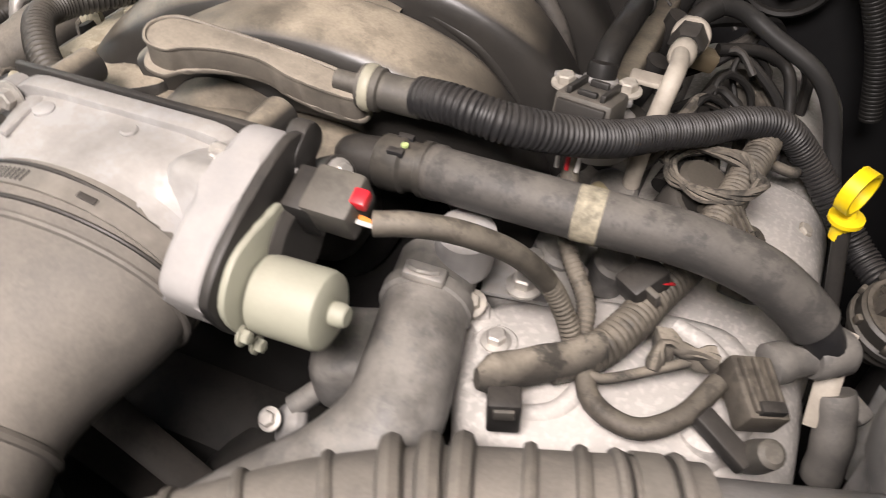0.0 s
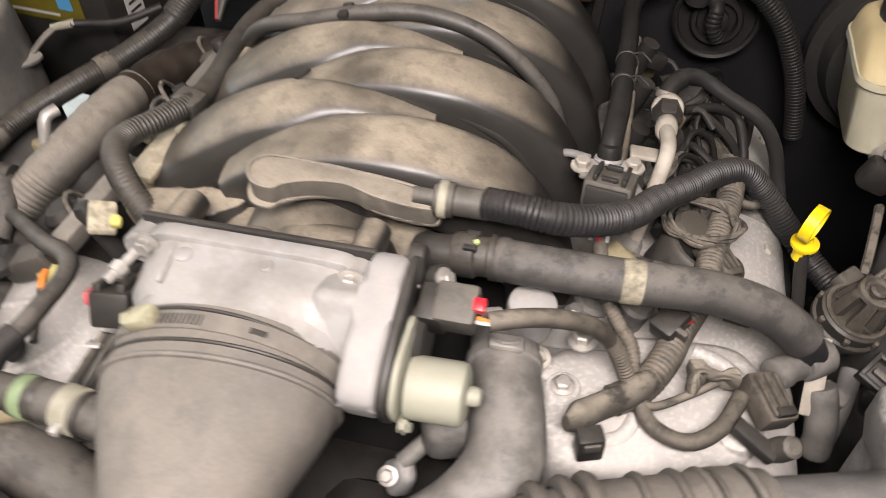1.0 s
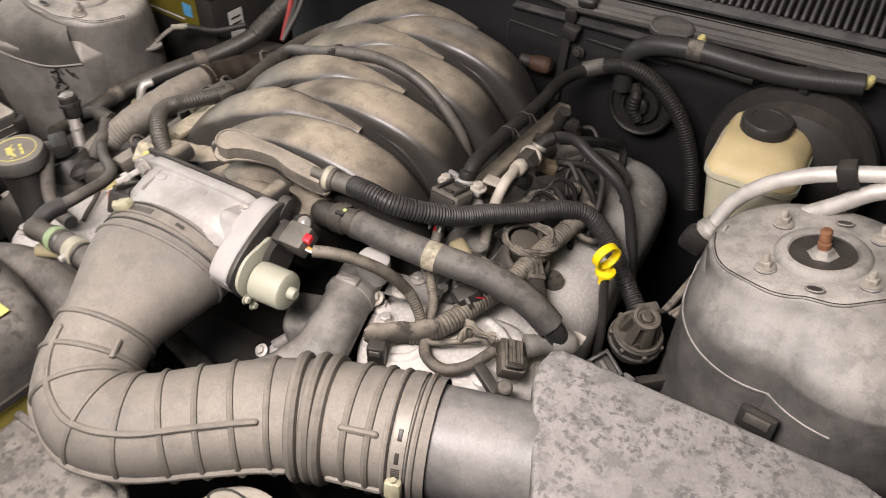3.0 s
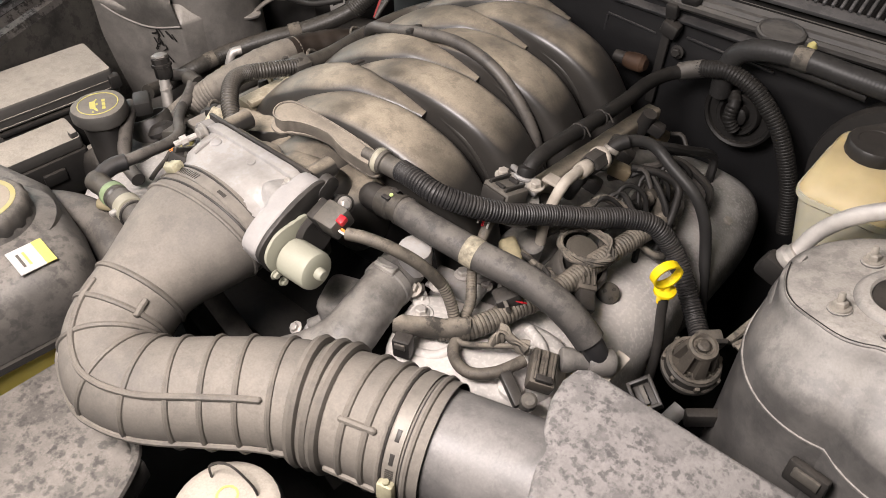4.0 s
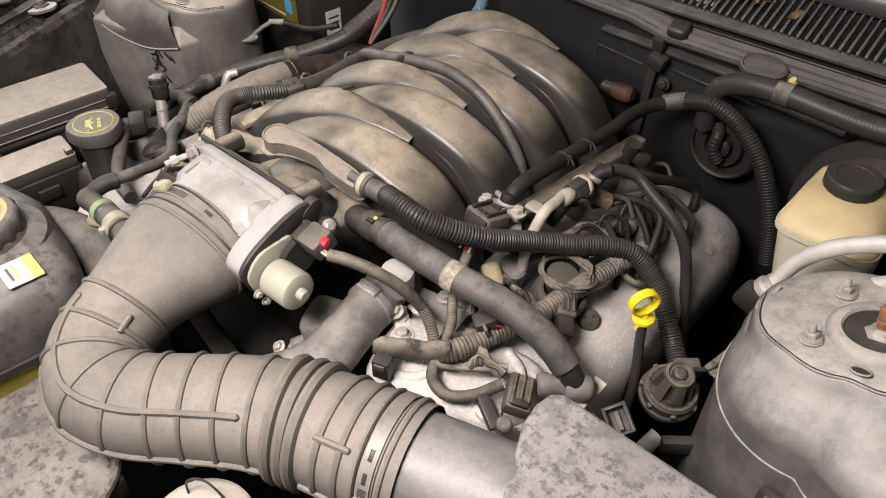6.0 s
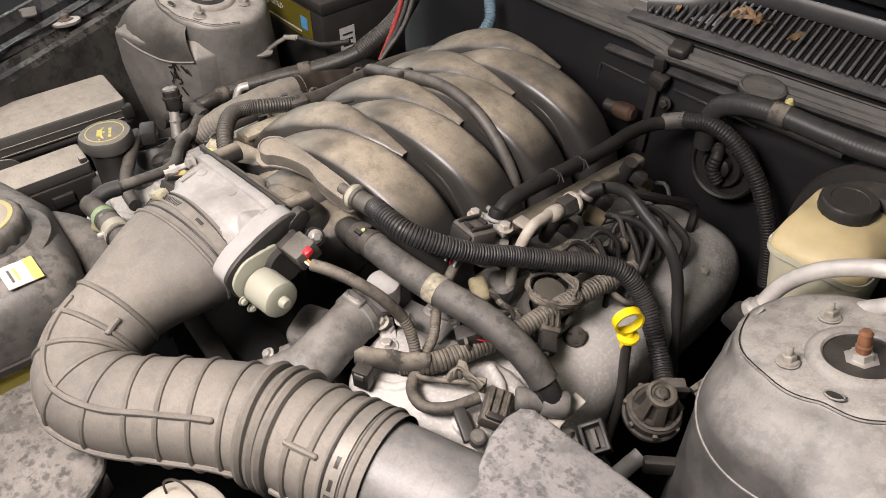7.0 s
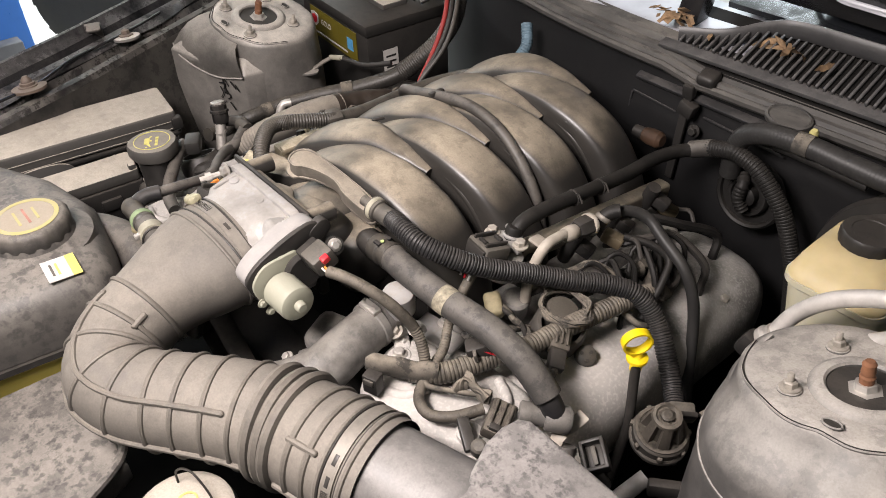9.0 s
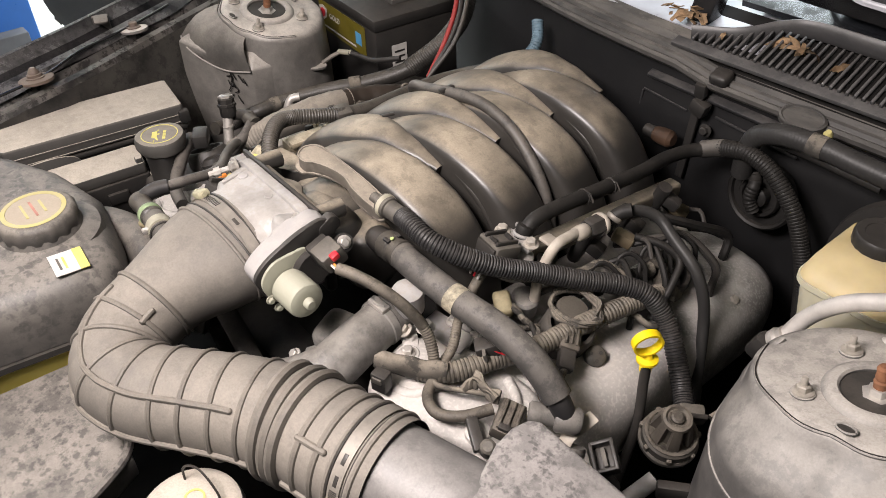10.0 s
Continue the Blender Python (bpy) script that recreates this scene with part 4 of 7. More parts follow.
clamp(0.012, 0.012, "steel worm clamp on the throttle body", 57, (113,), [67 + 2.2 * k for k in range(10)])
clamp(S_CLAMP, 0.012, "steel worm clamp on the ribbed duct", 30, (58, 78), [39 + 1.8 * k for k in range(6)])

# smooth pipe and air box
pipe = thing("air_meter_pipe", (0.33, 0.01, 0.85), "satin black plastic air meter pipe", "air pipe")
part("pipe", tube([(0.290, -0.018, 0.901), (0.34, -0.003, 0.901), (0.42, 0.022, 0.901)], 0.050, sides=48), MAF, pipe)
airbox = thing("air_box", (0.50, -0.08, 0.75), "dusty black air box lid marked by dried drops", "air box")
lid = [(0.357, 0.092), (0.366, 0.099), (0.62, 0.098), (0.72, 0.06), (0.72, -0.32), (0.50, -0.32), (0.425, -0.09), (0.358, 0.052), (0.354, 0.075)]
part("lid", slab(lid, 0.915, 0.951, bevel=0.006, segments=3), BOX, airbox)
part("body", slab([(0.5 + (x - 0.5) * 0.97, -0.08 + (y + 0.08) * 0.97) for x, y in lid], 0.70, 0.914, bevel=0.004), BOX, airbox)

# vent hose with fittings
PCVHOSE = dusty("wiped_vent_hose", (0.034, 0.033, 0.032), 0.55, 0.52, tilt=(-0.1, 1.0), dust_colour=(0.27, 0.243, 0.21), patches=18.0, wipe=0.45, scuffs=0.55, relief=0.5, spec=0.35)
pcv = thing("vent_hose", (0.2, 0.14, 0.9), "thick smooth dusty rubber vent hose", "hose")
part("hose", tube([(0.112, 0.142, 0.951), (0.14, 0.138, 0.954), (0.204, 0.141, 0.951), (0.255, 0.150, 0.944), (0.292, 0.156, 0.931), (0.315, 0.159, 0.915), (0.330, 0.160, 0.901)], 0.0152, sides=24), PCVHOSE, pcv)
part("stub", tube([(0.322, 0.1595, 0.909), (0.334, 0.160, 0.896), (0.342, 0.161, 0.882)], 0.0118, sides=18), LOOM, pcv)
part("elbow", tube([(0.058, 0.160, 0.915), (0.059, 0.150, 0.938), (0.066, 0.143, 0.945), (0.085, 0.143, 0.948)], 0.0145, sides=20), BLACK, pcv)
m = aim((0.08, 0.143, 0.948), (1, -0.01, 0.08))
part("quick_connector", lathe([(0.015, 0.0), (0.0165, 0.002), (0.0165, 0.016), (0.0145, 0.018), (0.0145, 0.026), (0.0165, 0.027), (0.0165, 0.031), (0.013, 0.034)], m, 24), LOOMDUST, pcv)
for k in range(2):
    part("release_tab", box((0.010, 0.005, 0.004), pose(0.093, 0.136 + 0.014 * k, 0.963, 0, 0, 0), 0.001), LOOM, pcv)
part("hose_lip", lathe([(0.0150, -0.003), (0.0162, -0.001), (0.0162, 0.004), (0.0152, 0.006)], aim((0.114, 0.142, 0.951), (1, -0.02, 0.04)), 24), HOSE, pcv)
part("green_dot", lathe([(0.0022, 0.0), (0.0022, 0.0012)], aim((0.097, 0.140, 0.9655), (0, 0, 1)), 10), plain("pale_green_mark", (0.45, 0.55, 0.22), 0.6, mott=0.1), pcv)
part("tape_label", tube([(0.197, 0.1405, 0.9512), (0.204, 0.141, 0.951), (0.211, 0.1415, 0.9505)], 0.0156, sides=24, cap=False), plain("grimy_paper_tape", (0.27, 0.24, 0.175), 0.8, mott=0.55, scale=140), pcv, "worn pale paper tape")
FROST = dusty("frosted_grey_fitting", (0.10, 0.095, 0.088), 0.45, 0.45, dust_colour=(0.34, 0.31, 0.27), patches=60.0, scuffs=0.7)
part("end_cap", lathe([(0.0125, -0.014), (0.0140, -0.012), (0.0140, 0.008), (0.011, 0.012)], aim((0.345, 0.163, 0.879), (0.75, 0.6, -0.1)), 20), FROST, pcv)
part("end_tee", lathe([(0.009, -0.004), (0.0120, -0.002), (0.0120, 0.008), (0.0105, 0.010), (0.0105, 0.030)], aim((0.316, 0.141, 0.880), (0.75, 0.6, -0.05)), 20), FROST, pcv)

# corrugated vapour hose
vap = thing("corrugated_hose", (0.2, 0.2, 0.9), "glossy black corrugated vapour hose", "hose")
VP = [(0.100, 0.154, 0.990), (0.122, 0.150, 0.993), (0.152, 0.152, 0.988), (0.180, 0.173, 0.974), (0.201, 0.205, 0.956), (0.220, 0.246, 0.938), (0.245, 0.285, 0.922), (0.268, 0.318, 0.912), (0.292, 0.340, 0.900), (0.316, 0.348, 0.874), (0.343, 0.338, 0.846), (0.368, 0.322, 0.824), (0.388, 0.303, 0.815)]
part("corrugated_wall", tube(VP, ribbed(0.0114, 0.0034, 0.0011), sides=22, step=0.0009), LOOM, vap, sharp=25)
m = aim((0.060, 0.152, 0.990), (1, 0.05, -0.05))
part("nipple", lathe([(0.006, -0.01), (0.006, 0.004), (0.009, 0.004), (0.009, 0.010)], m, 16), GREY, vap)
part("coupling", lathe([(0.0095, 0.005), (0.0125, 0.006), (0.0125, 0.018), (0.0105, 0.019), (0.0105, 0.043)], m, 20), GREY, vap)
part("lock_ring", lathe([(0.0128, 0.008), (0.0135, 0.009), (0.0135, 0.013), (0.0128, 0.014)], m, 20), PALE, vap)

# dipstick with yellow ring
dip = thing("oil_dipstick", (0.36, 0.25, 0.78), "oil dipstick with bright yellow ring handle", "dipstick")
part("guide_tube", tube([(0.344, 0.280, 0.879), (0.348, 0.275, 0.855), (0.358, 0.262, 0.80), (0.36, 0.24, 0.72)], 0.0055, sides=12), BLACK, dip)
bm = bmesh.new()
turn(bm, [(0.0065, 0.872), (0.0065, 0.886), (0.0115, 0.887), (0.0115, 0.890), (0.006, 0.892), (0.004, 0.897)], pose(0.344, 0.280, -0.006), 20)
part("collar", bm, YELLOW, dip)
m = aim((0.343, 0.276, 0.908), (0.86, -0.50, -0.08))
bm = bmesh.new()
turn(bm, [(0.0138, -0.0048), (0.0160, -0.0048), (0.0160, 0.0048), (0.0138, 0.0048)], m, 32)
bm.faces.ensure_lookup_table()
for f in [f for f in bm.faces if len(f.verts) > 4]:
    bm.faces.remove(f)
inner = [v for v in bm.verts]
r0, r1 = inner[0:32], inner[96:128]
for i in range(32):
    j = (i + 1) % 32
    bm.faces.new((r1[i], r1[j], r0[j], r0[i]))
part("ring_handle", bm, YELLOW, dip)

# purge valve
valve = thing("purge_valve", (0.41, 0.26, 0.78), "dusty black ribbed purge valve with connector", "valve")
m = pose(0.396, 0.264, 0.814, 8, 10, 0) @ Matrix.Scale(0.90, 4)
part("body", lathe([(0.018, -0.03), (0.022, -0.01), (0.030, 0.0), (0.032, 0.006), (0.032, 0.018), (0.029, 0.021), (0.027, 0.021)], m, 32), LOOMDUST, valve)
bm = bmesh.new()
rings = []
for r, z in ((0.025, 0.019), (0.024, 0.024), (0.0185, 0.050), (0.0165, 0.054), (0.010, 0.055)):
    g = 0.30 if z < 0.052 else 0.1
    rings.append([m @ Vector((r * (1 - g * (k % 8 >= 5)) * math.cos(2 * math.pi * k / 48), r * (1 - g * (k % 8 >= 5)) * math.sin(2 * math.pi * k / 48), z)) for k in range(48)])
loft(bm, rings)
part("fluted_cap", bm, GRIMY, valve)
part("dust_ring", lathe([(0.0300, 0.0212), (0.0300, 0.0225), (0.0265, 0.0225), (0.0265, 0.0212)], m, 32), GRIMY, valve)
part("cap_rim", lathe([(0.016, 0.050), (0.0175, 0.053), (0.0165, 0.0565), (0.013, 0.0575), (0.011, 0.0550)], m, 32), GRIMY, valve)
part("cap_knob", lathe([(0.0075, 0.053), (0.0075, 0.058), (0.005, 0.060)], m, 16), GRIMY, valve)
part("lower_ring", lathe([(0.0325, -0.002), (0.0345, 0.0), (0.0345, 0.005), (0.0325, 0.007)], m, 36), LOOMDUST, valve)
part("lower_ring", lathe([(0.0260, -0.016), (0.0280, -0.014), (0.0280, -0.010), (0.0265, -0.008)], m, 36), LOOMDUST, valve)
part("connector", box((0.028, 0.020, 0.014), pose(0.397, 0.297, 0.830, 20, 8, 50), 0.003), GREY, valve)
part("connector_rim", box((0.031, 0.006, 0.017), pose(0.402, 0.290, 0.834, 20, 8, 50), 0.002), BLACK, valve)
for k in range(7):
    part("rim_lug", box((0.006, 0.006, 0.008), m @ pose(0.0325 * math.cos(0.9 * k), 0.0325 * math.sin(0.9 * k), 0.012, 0, 0, 51.5 * k), 0.0015), GRIMY, valve)
part("bracket", box((0.05, 0.012, 0.02), pose(0.435, 0.243, 0.785, 0, 0, 40), 0.003), BLACK, valve)
part("hose_port", tube([(0.408, 0.235, 0.785), (0.400, 0.205, 0.77), (0.39, 0.18, 0.75)], 0.009, sides=16), ALU, valve)

# loose connector beside the air box
con = thing("harness_connector", (0.40, 0.155, 0.86), "open black harness connector", "connector")
CN = pose(0.394, 0.160, 0.873, 24, 14, -34) @ Matrix.Scale(0.78, 4)
for dx, dy, sx, sy in ((0, 0.013, 0.040, 0.005), (0, -0.013, 0.040, 0.005), (0.0175, 0, 0.005, 0.028), (-0.0175, 0, 0.005, 0.028)):
    part("frame_wall", box((sx, sy, 0.018), CN @ pose(dx, dy, 0), 0.0015), BLACK, con)
part("socket_floor", box((0.034, 0.024, 0.006), CN @ pose(0, 0, -0.006), 0.001), BLACK, con)
part("pin_bar", box((0.024, 0.006, 0.008), CN @ pose(0, 0, 0.0), 0.001), GREY, con)
part("tail", tube([CN @ Vector((0.004, -0.006, -0.008)), CN @ Vector((0.008, -0.012, -0.030)), CN @ Vector((0.016, -0.010, -0.060))], 0.009, sides=12), BLACK, con)

# brake fluid reservoir, booster and lines
res = thing("brake_fluid_reservoir", (0.435, 0.495, 0.85), "yellowed translucent brake fluid reservoir", "reservoir")
bm = bmesh.new()
rings = []
for z, w, d, cx, cy in ((0.845, 0.082, 0.09, 0.447, 0.508), (0.85, 0.09, 0.10, 0.447, 0.508), (0.920, 0.103, 0.116, 0.443, 0.512), (0.924, 0.110, 0.124, 0.443, 0.512), (0.931, 0.110, 0.124, 0.443, 0.512)):
    rings.append([(cx + x, cy + y, z) for x, y in rounded(w, d, 0.022, 6)])
loft(bm, rings)
part("lower_half", bm, AMBERLOW, res)
bm = bmesh.new()
rings = []
for z, w, d, cx, cy in ((0.931, 0.106, 0.120, 0.443, 0.512), (0.937, 0.104, 0.118, 0.443, 0.513), (0.945, 0.096, 0.108, 0.441, 0.519), (0.952, 0.084, 0.092, 0.438, 0.526), (0.9555, 0.074, 0.080, 0.437, 0.529), (0.957, 0.064, 0.070, 0.437, 0.530)):
    rings.append([(cx + x, cy + y, z) for x, y in rounded(w, d, 0.02, 6)])
loft(bm, rings)
part("upper_half", bm, AMBER, res)
bm = bmesh.new()
rings = []
for r, z in ((0.029, 0.952), (0.030, 0.954), (0.030, 0.969), (0.028, 0.972), (0.020, 0.972), (0.019, 0.971)):
    rings.append([(0.436 + r * (1 + 0.018 * (k % 3 == 0) * (z < 0.985)) * math.cos(2 * math.pi * k / 54), 0.534 + r * (1 + 0.018 * (k % 3 == 0) * (z < 0.985)) * math.sin(2 * math.pi * k / 54), z) for k in range(54)])
loft(bm, rings)
part("cap", bm, BLACK, res, "dark grey ribbed cap")
boo = thing("brake_booster", (0.46, 0.60, 0.88), "round black brake booster against the firewall", "brake booster")
part("shell", lathe([(0.03, -0.06), (0.05, -0.055), (0.085, -0.04), (0.092, -0.02), (0.105, -0.018), (0.107, -0.006), (0.098, 0.0), (0.098, 0.03)], aim((0.47, 0.60, 0.885), (0, 1, 0)), 40), BLACK, boo)
part("master_cylinder", lathe([(0.02, -0.16), (0.02, -0.06), (0.03, -0.055)], aim((0.445, 0.60, 0.85), (0, 1, 0)), 20), ZINC, boo)

ac = thing("coolant_line", (0.5, 0.4, 0.92), "dull aluminium air conditioning line", "pipe", "metal lines")
part("line", tube([(0.426, 0.387, 0.903), (0.437, 0.398, 0.935), (0.46, 0.40, 0.968), (0.49, 0.40, 0.993), (0.53, 0.40, 1.014), (0.62, 0.41, 1.04)], 0.0086, sides=18), SILVER, ac)
part("clip", box((0.020, 0.022, 0.026), pose(0.536, 0.400, 1.016, 0, -25, 0), 0.004), BLACK, ac)
part("collar", lathe([(0.013, -0.006), (0.015, -0.004), (0.015, 0.003), (0.012, 0.006), (0.012, 0.012)], aim((0.425, 0.386, 0.901), (0.45, 0.2, 0.9)), 20), ZINC, ac)
part("elbow_block", box((0.03, 0.022, 0.03), pose(0.413, 0.384, 0.882, 0, 20, 0), 0.006), BLACK, ac)
ac2 = thing("coolant_line", (0.5, 0.44, 0.9), "second dull aluminium line behind the strut tower", "pipe", "metal lines")
part("line", tube([(0.475, 0.41, 0.90), (0.49, 0.40, 0.93), (0.50, 0.40, 0.941), (0.537, 0.40, 0.976), (0.573, 0.40, 1.01), (0.66, 0.41, 1.05)], 0.009, sides=18), SILVER, ac2)

# fuel rail, coils and lines
rail = thing("fuel_rail", (0.19, 0.37, 0.93), "grimy square fuel rail with hex fitting", "fuel rail")
GRIME = dusty("grimy_steel_rail", (0.085, 0.074, 0.058), 0.75, 0.5, metal=0.2, floor=0.2, dust_colour=(0.33, 0.28, 0.21), two=(0.11, 0.095, 0.075), patches=40.0)
part("rail_tube", tube([(0.180, 0.262, 0.932), (0.181, 0.36, 0.921), (0.180, 0.527, 0.899)], lambda t, k: (0.0105, 0.0115), sides=24, step=0.02, up=(0, 0, 1), power=5.0), GRIME, rail)
part("end_knob", lathe([(0.0095, -0.012), (0.0095, 0.004), (0.0085, 0.007), (0.003, 0.008)], pose(0.176, 0.260, 0.962, -20, 0, 0), 20), DULL, rail)
part("knob_collar", lathe([(0.0108, -0.006), (0.0116, -0.004), (0.0108, -0.002)], pose(0.176, 0.260, 0.962, -20, 0, 0), 20), ALU, rail)
m = aim((0.217, 0.324, 0.958), (0.0, -1, 0.12))
part("hex_fitting", lathe([(0.009, -0.022), (0.009, -0.016), (0.0125, -0.014), (0.0125, 0.006), (0.010, 0.009)], m, 6), BLACK, rail)
part("fitting_ring", lathe([(0.0128, -0.017), (0.0134, -0.016), (0.0134, -0.0125), (0.0128, -0.0115)], m, 24), GREYPIPE, rail)
part("pipe_nut", lathe([(0.0068, 0.008), (0.0085, 0.010), (0.0092, 0.018), (0.0085, 0.026), (0.0066, 0.029)], m, 20), GREYPIPE, rail)
part("white_pipe", tube([(0.2165, 0.300, 0.963), (0.2185, 0.285, 0.966), (0.219, 0.268, 0.966), (0.216, 0.257, 0.950), (0.211, 0.250, 0.92), (0.208, 0.250, 0.89)], 0.0060, sides=14), GREYPIPE, rail)
part("clip_plate", box((0.024, 0.017, 0.004), pose(0.203, 0.276, 0.955, -8, 6, 4), 0.0015), GREYPIPE, rail, "pale flat clip plate")
part("bracket", box((0.045, 0.02, 0.006), pose(0.177, 0.250, 0.955, 0, 0, 8), 0.002), ALU, rail)
part("strut", tube([(0.128, 0.292, 0.925), (0.142, 0.285, 0.938), (0.160, 0.272, 0.946)], 0.0035, sides=10), ALU, rail)
for px, py in ((0.157, 0.246), (0.195, 0.252)):
    hexbolt((px, py, 0.958), (0, 0, 1), 0.006, rail, DUSTZINC)
for k in range(4):
    py = 0.27 + 0.07 * k
    inj = thing("fuel_injector", (0.185, py, 0.90), "black fuel injector with tan connector", "fuel injector", "fuel injectors")
    part("body", lathe([(0.008, 0.0), (0.009, 0.02), (0.009, 0.05)], pose(0.182, py, 0.885, 0, 20, 0), 14), BLACK, inj)
    part("connector", box((0.022, 0.016, 0.016), pose(0.205, py + 0.01, 0.908, 0, 25, 20), 0.003), BLACK, inj)
sens = thing("pressure_sensor", (0.17, 0.225, 0.95), "dusty grey connector on the rail sensor", "sensor")
part("connector", box((0.036, 0.032, 0.022), pose(0.180, 0.219, 0.962, -15, 0, -8), 0.003), GREY, sens)
SN = pose(0.180, 0.219, 0.962, -15, 0, -8)
for dx in (-0.007, 0.007):
    part("latch_rail", box((0.0035, 0.028, 0.005), SN @ pose(dx * 1.5, 0.0, 0.0128), 0.001), BLACK, sens)
part("latch", box((0.012, 0.004, 0.0045), SN @ pose(0, 0.010, 0.0128), 0.001), BLACK, sens)
part("latch", box((0.012, 0.004, 0.0035), SN @ pose(0, -0.010, 0.0125), 0.001), BLACK, sens)
part("plug_face", box((0.030, 0.004, 0.016), SN @ pose(0, -0.0172, 0.0), 0.001), BLACK, sens)
for k in range(3):
    part("wire", tube([(0.172 + 0.007 * k, 0.202, 0.958), (0.171 + 0.007 * k, 0.194, 0.953), (0.172 + 0.006 * k, 0.186, 0.940)], 0.0014, sides=6), (WHITE, RED, WHITE)[k], sens)
part("base", lathe([(0.022, -0.02), (0.022, 0.0), (0.016, 0.004)], pose(0.184, 0.238, 0.944), 20), ALU, sens)

hose2 = thing("vacuum_hose", (0.2, 0.45, 0.93), "dusty black hose over the fuel rail", "hose")
part("hose", tube([(0.176, 0.262, 0.960), (0.1765, 0.276, 0.970), (0.178, 0.31, 0.971), (0.178, 0.36, 0.965), (0.177, 0.45, 0.954), (0.175, 0.505, 0.951), (0.181, 0.542, 0.949), (0.196, 0.562, 0.951)], 0.0088, sides=18), DULL, hose2)
part("joint", tube([(0.190, 0.560, 0.949), (0.203, 0.563, 0.955), (0.219, 0.563, 0.963)], 0.0112, sides=18), HOSE, hose2, "pale taped joint")
part("corrugated_end", tube([(0.214, 0.563, 0.961), (0.236, 0.561, 0.969), (0.254, 0.560, 0.972), (0.288, 0.560, 0.961), (0.325, 0.560, 0.926), (0.347, 0.560, 0.886), (0.362, 0.559, 0.846), (0.375, 0.556, 0.79)], ribbed(0.0108, 0.0040, 0.0006), sides=18, step=0.001), DULL, hose2, sharp=25)
for k, py in enumerate((0.352, 0.398)):
    part("zip_tie", lathe([(0.0094, -0.0015), (0.0102, -0.001), (0.0102, 0.001), (0.0094, 0.0015)], aim((0.178, py, 0.9655 - 0.006 * k), (0, 1, -0.11)), 18), BLACK, hose2)
    part("tie_tail", tube([(0.182, py, 0.973 - 0.006 * k), (0.190, py - 0.004, 0.978 - 0.006 * k), (0.199, py - 0.008, 0.972 - 0.006 * k)], 0.0010, sides=6), BLACK, hose2)
hose3 = thing("fuel_return_hose", (0.3, 0.4, 0.9), "dull black hose bending down behind the rail", "hose")
part("hose", tube([(0.214, 0.358, 0.944), (0.218, 0.374, 0.952), (0.227, 0.394, 0.953), (0.245, 0.408, 0.945), (0.270, 0.406, 0.931), (0.305, 0.402, 0.912), (0.324, 0.400, 0.885), (0.336, 0.395, 0.850), (0.352, 0.378, 0.80), (0.368, 0.360, 0.75), (0.376, 0.345, 0.68)], 0.0068, sides=16), GREYHOSE, hose3)
part("elbow", tube([(0.214, 0.356, 0.940), (0.215, 0.362, 0.950), (0.219, 0.371, 0.957), (0.227, 0.379, 0.9605)], 0.0084, sides=16), DULL, hose3)
part("clamp", lathe([(0.0088, -0.003), (0.0094, -0.002), (0.0094, 0.002), (0.0088, 0.003)], aim((0.2155, 0.364, 0.952), (0.15, 0.5, 0.7)), 20), STEEL, hose3)
hose4 = thing("heater_hose", (0.4, 0.58, 0.98), "smooth grey-black heater hose along the firewall", "hose")
part("hose", tube([(0.24, 0.578, 0.93), (0.243, 0.572, 0.965), (0.254, 0.568, 0.994), (0.285, 0.566, 1.010), (0.33, 0.566, 1.015), (0.38, 0.567, 1.013), (0.44, 0.572, 1.011), (0.52, 0.58, 1.02)], lambda t, k: 0.0128 + 0.0002 * math.sin(t * 1500), sides=18, step=0.0015), GREYHOSE, hose4)
part("tape_band", tube([(0.318, 0.566, 1.0146), (0.336, 0.566, 1.0151)], 0.0134, sides=18), FABRIC, hose4)
part("hanger", box((0.012, 0.020, 0.030), pose(0.46, 0.580, 1.008), 0.003), BLACK, hose4)
part("thin_line", tube([(0.235, 0.590, 0.945), (0.238, 0.585, 0.972), (0.250, 0.582, 0.985), (0.30, 0.582, 0.990), (0.40, 0.585, 0.986)], 0.006, sides=12), BLACK, hose4)
horn = thing("round_grommet", (0.26, 0.59, 0.9), "black stepped round rubber grommet on the firewall", "grommet")
m = aim((0.266, 0.597, 0.903), (0, -1, 0.1))
part("outer_ring", lathe([(0.047, 0.0), (0.047, 0.006), (0.044, 0.009), (0.041, 0.007), (0.040, 0.002)], m, 36), DULL, horn)
part("middle_ring", lathe([(0.028, 0.0), (0.028, 0.010), (0.026, 0.013), (0.022, 0.013), (0.020, 0.004)], m, 36), DULL, horn)
part("plug", lathe([(0.013, 0.0), (0.013, 0.016), (0.009, 0.019)], m, 24), DULL, horn)
part("boot", tube([(0.256, 0.586, 0.930), (0.262, 0.576, 0.925), (0.262, 0.572, 0.905), (0.270, 0.574, 0.890)], lambda t, k: 0.0085 - 0.0008 * ((t / 0.005) % 1 > 0.5), sides=14, step=0.0016), DULL, horn)

# grey water pipe at the front of the engine
wp = thing("coolant_pipe", (0.12, 0.0, 0.85), "stained grey cast coolant pipe", "pipe")
part("pipe", tube([(0.122, 0.128, 0.892), (0.128, 0.095, 0.890), (0.137, 0.055, 0.889), (0.140, 0.022, 0.882), (0.122, -0.006, 0.866), (0.090, -0.030, 0.845), (0.050, -0.060, 0.815)], lambda s, k: 0.0245 + 0.006 * k, sides=32), PIPE, wp)
part("collar", lathe([(0.0255, -0.006), (0.0275, -0.004), (0.0275, 0.004), (0.0255, 0.006)], aim((0.127, 0.098, 0.890), (-0.15, 1, 0.03)), 28), PIPE, wp)
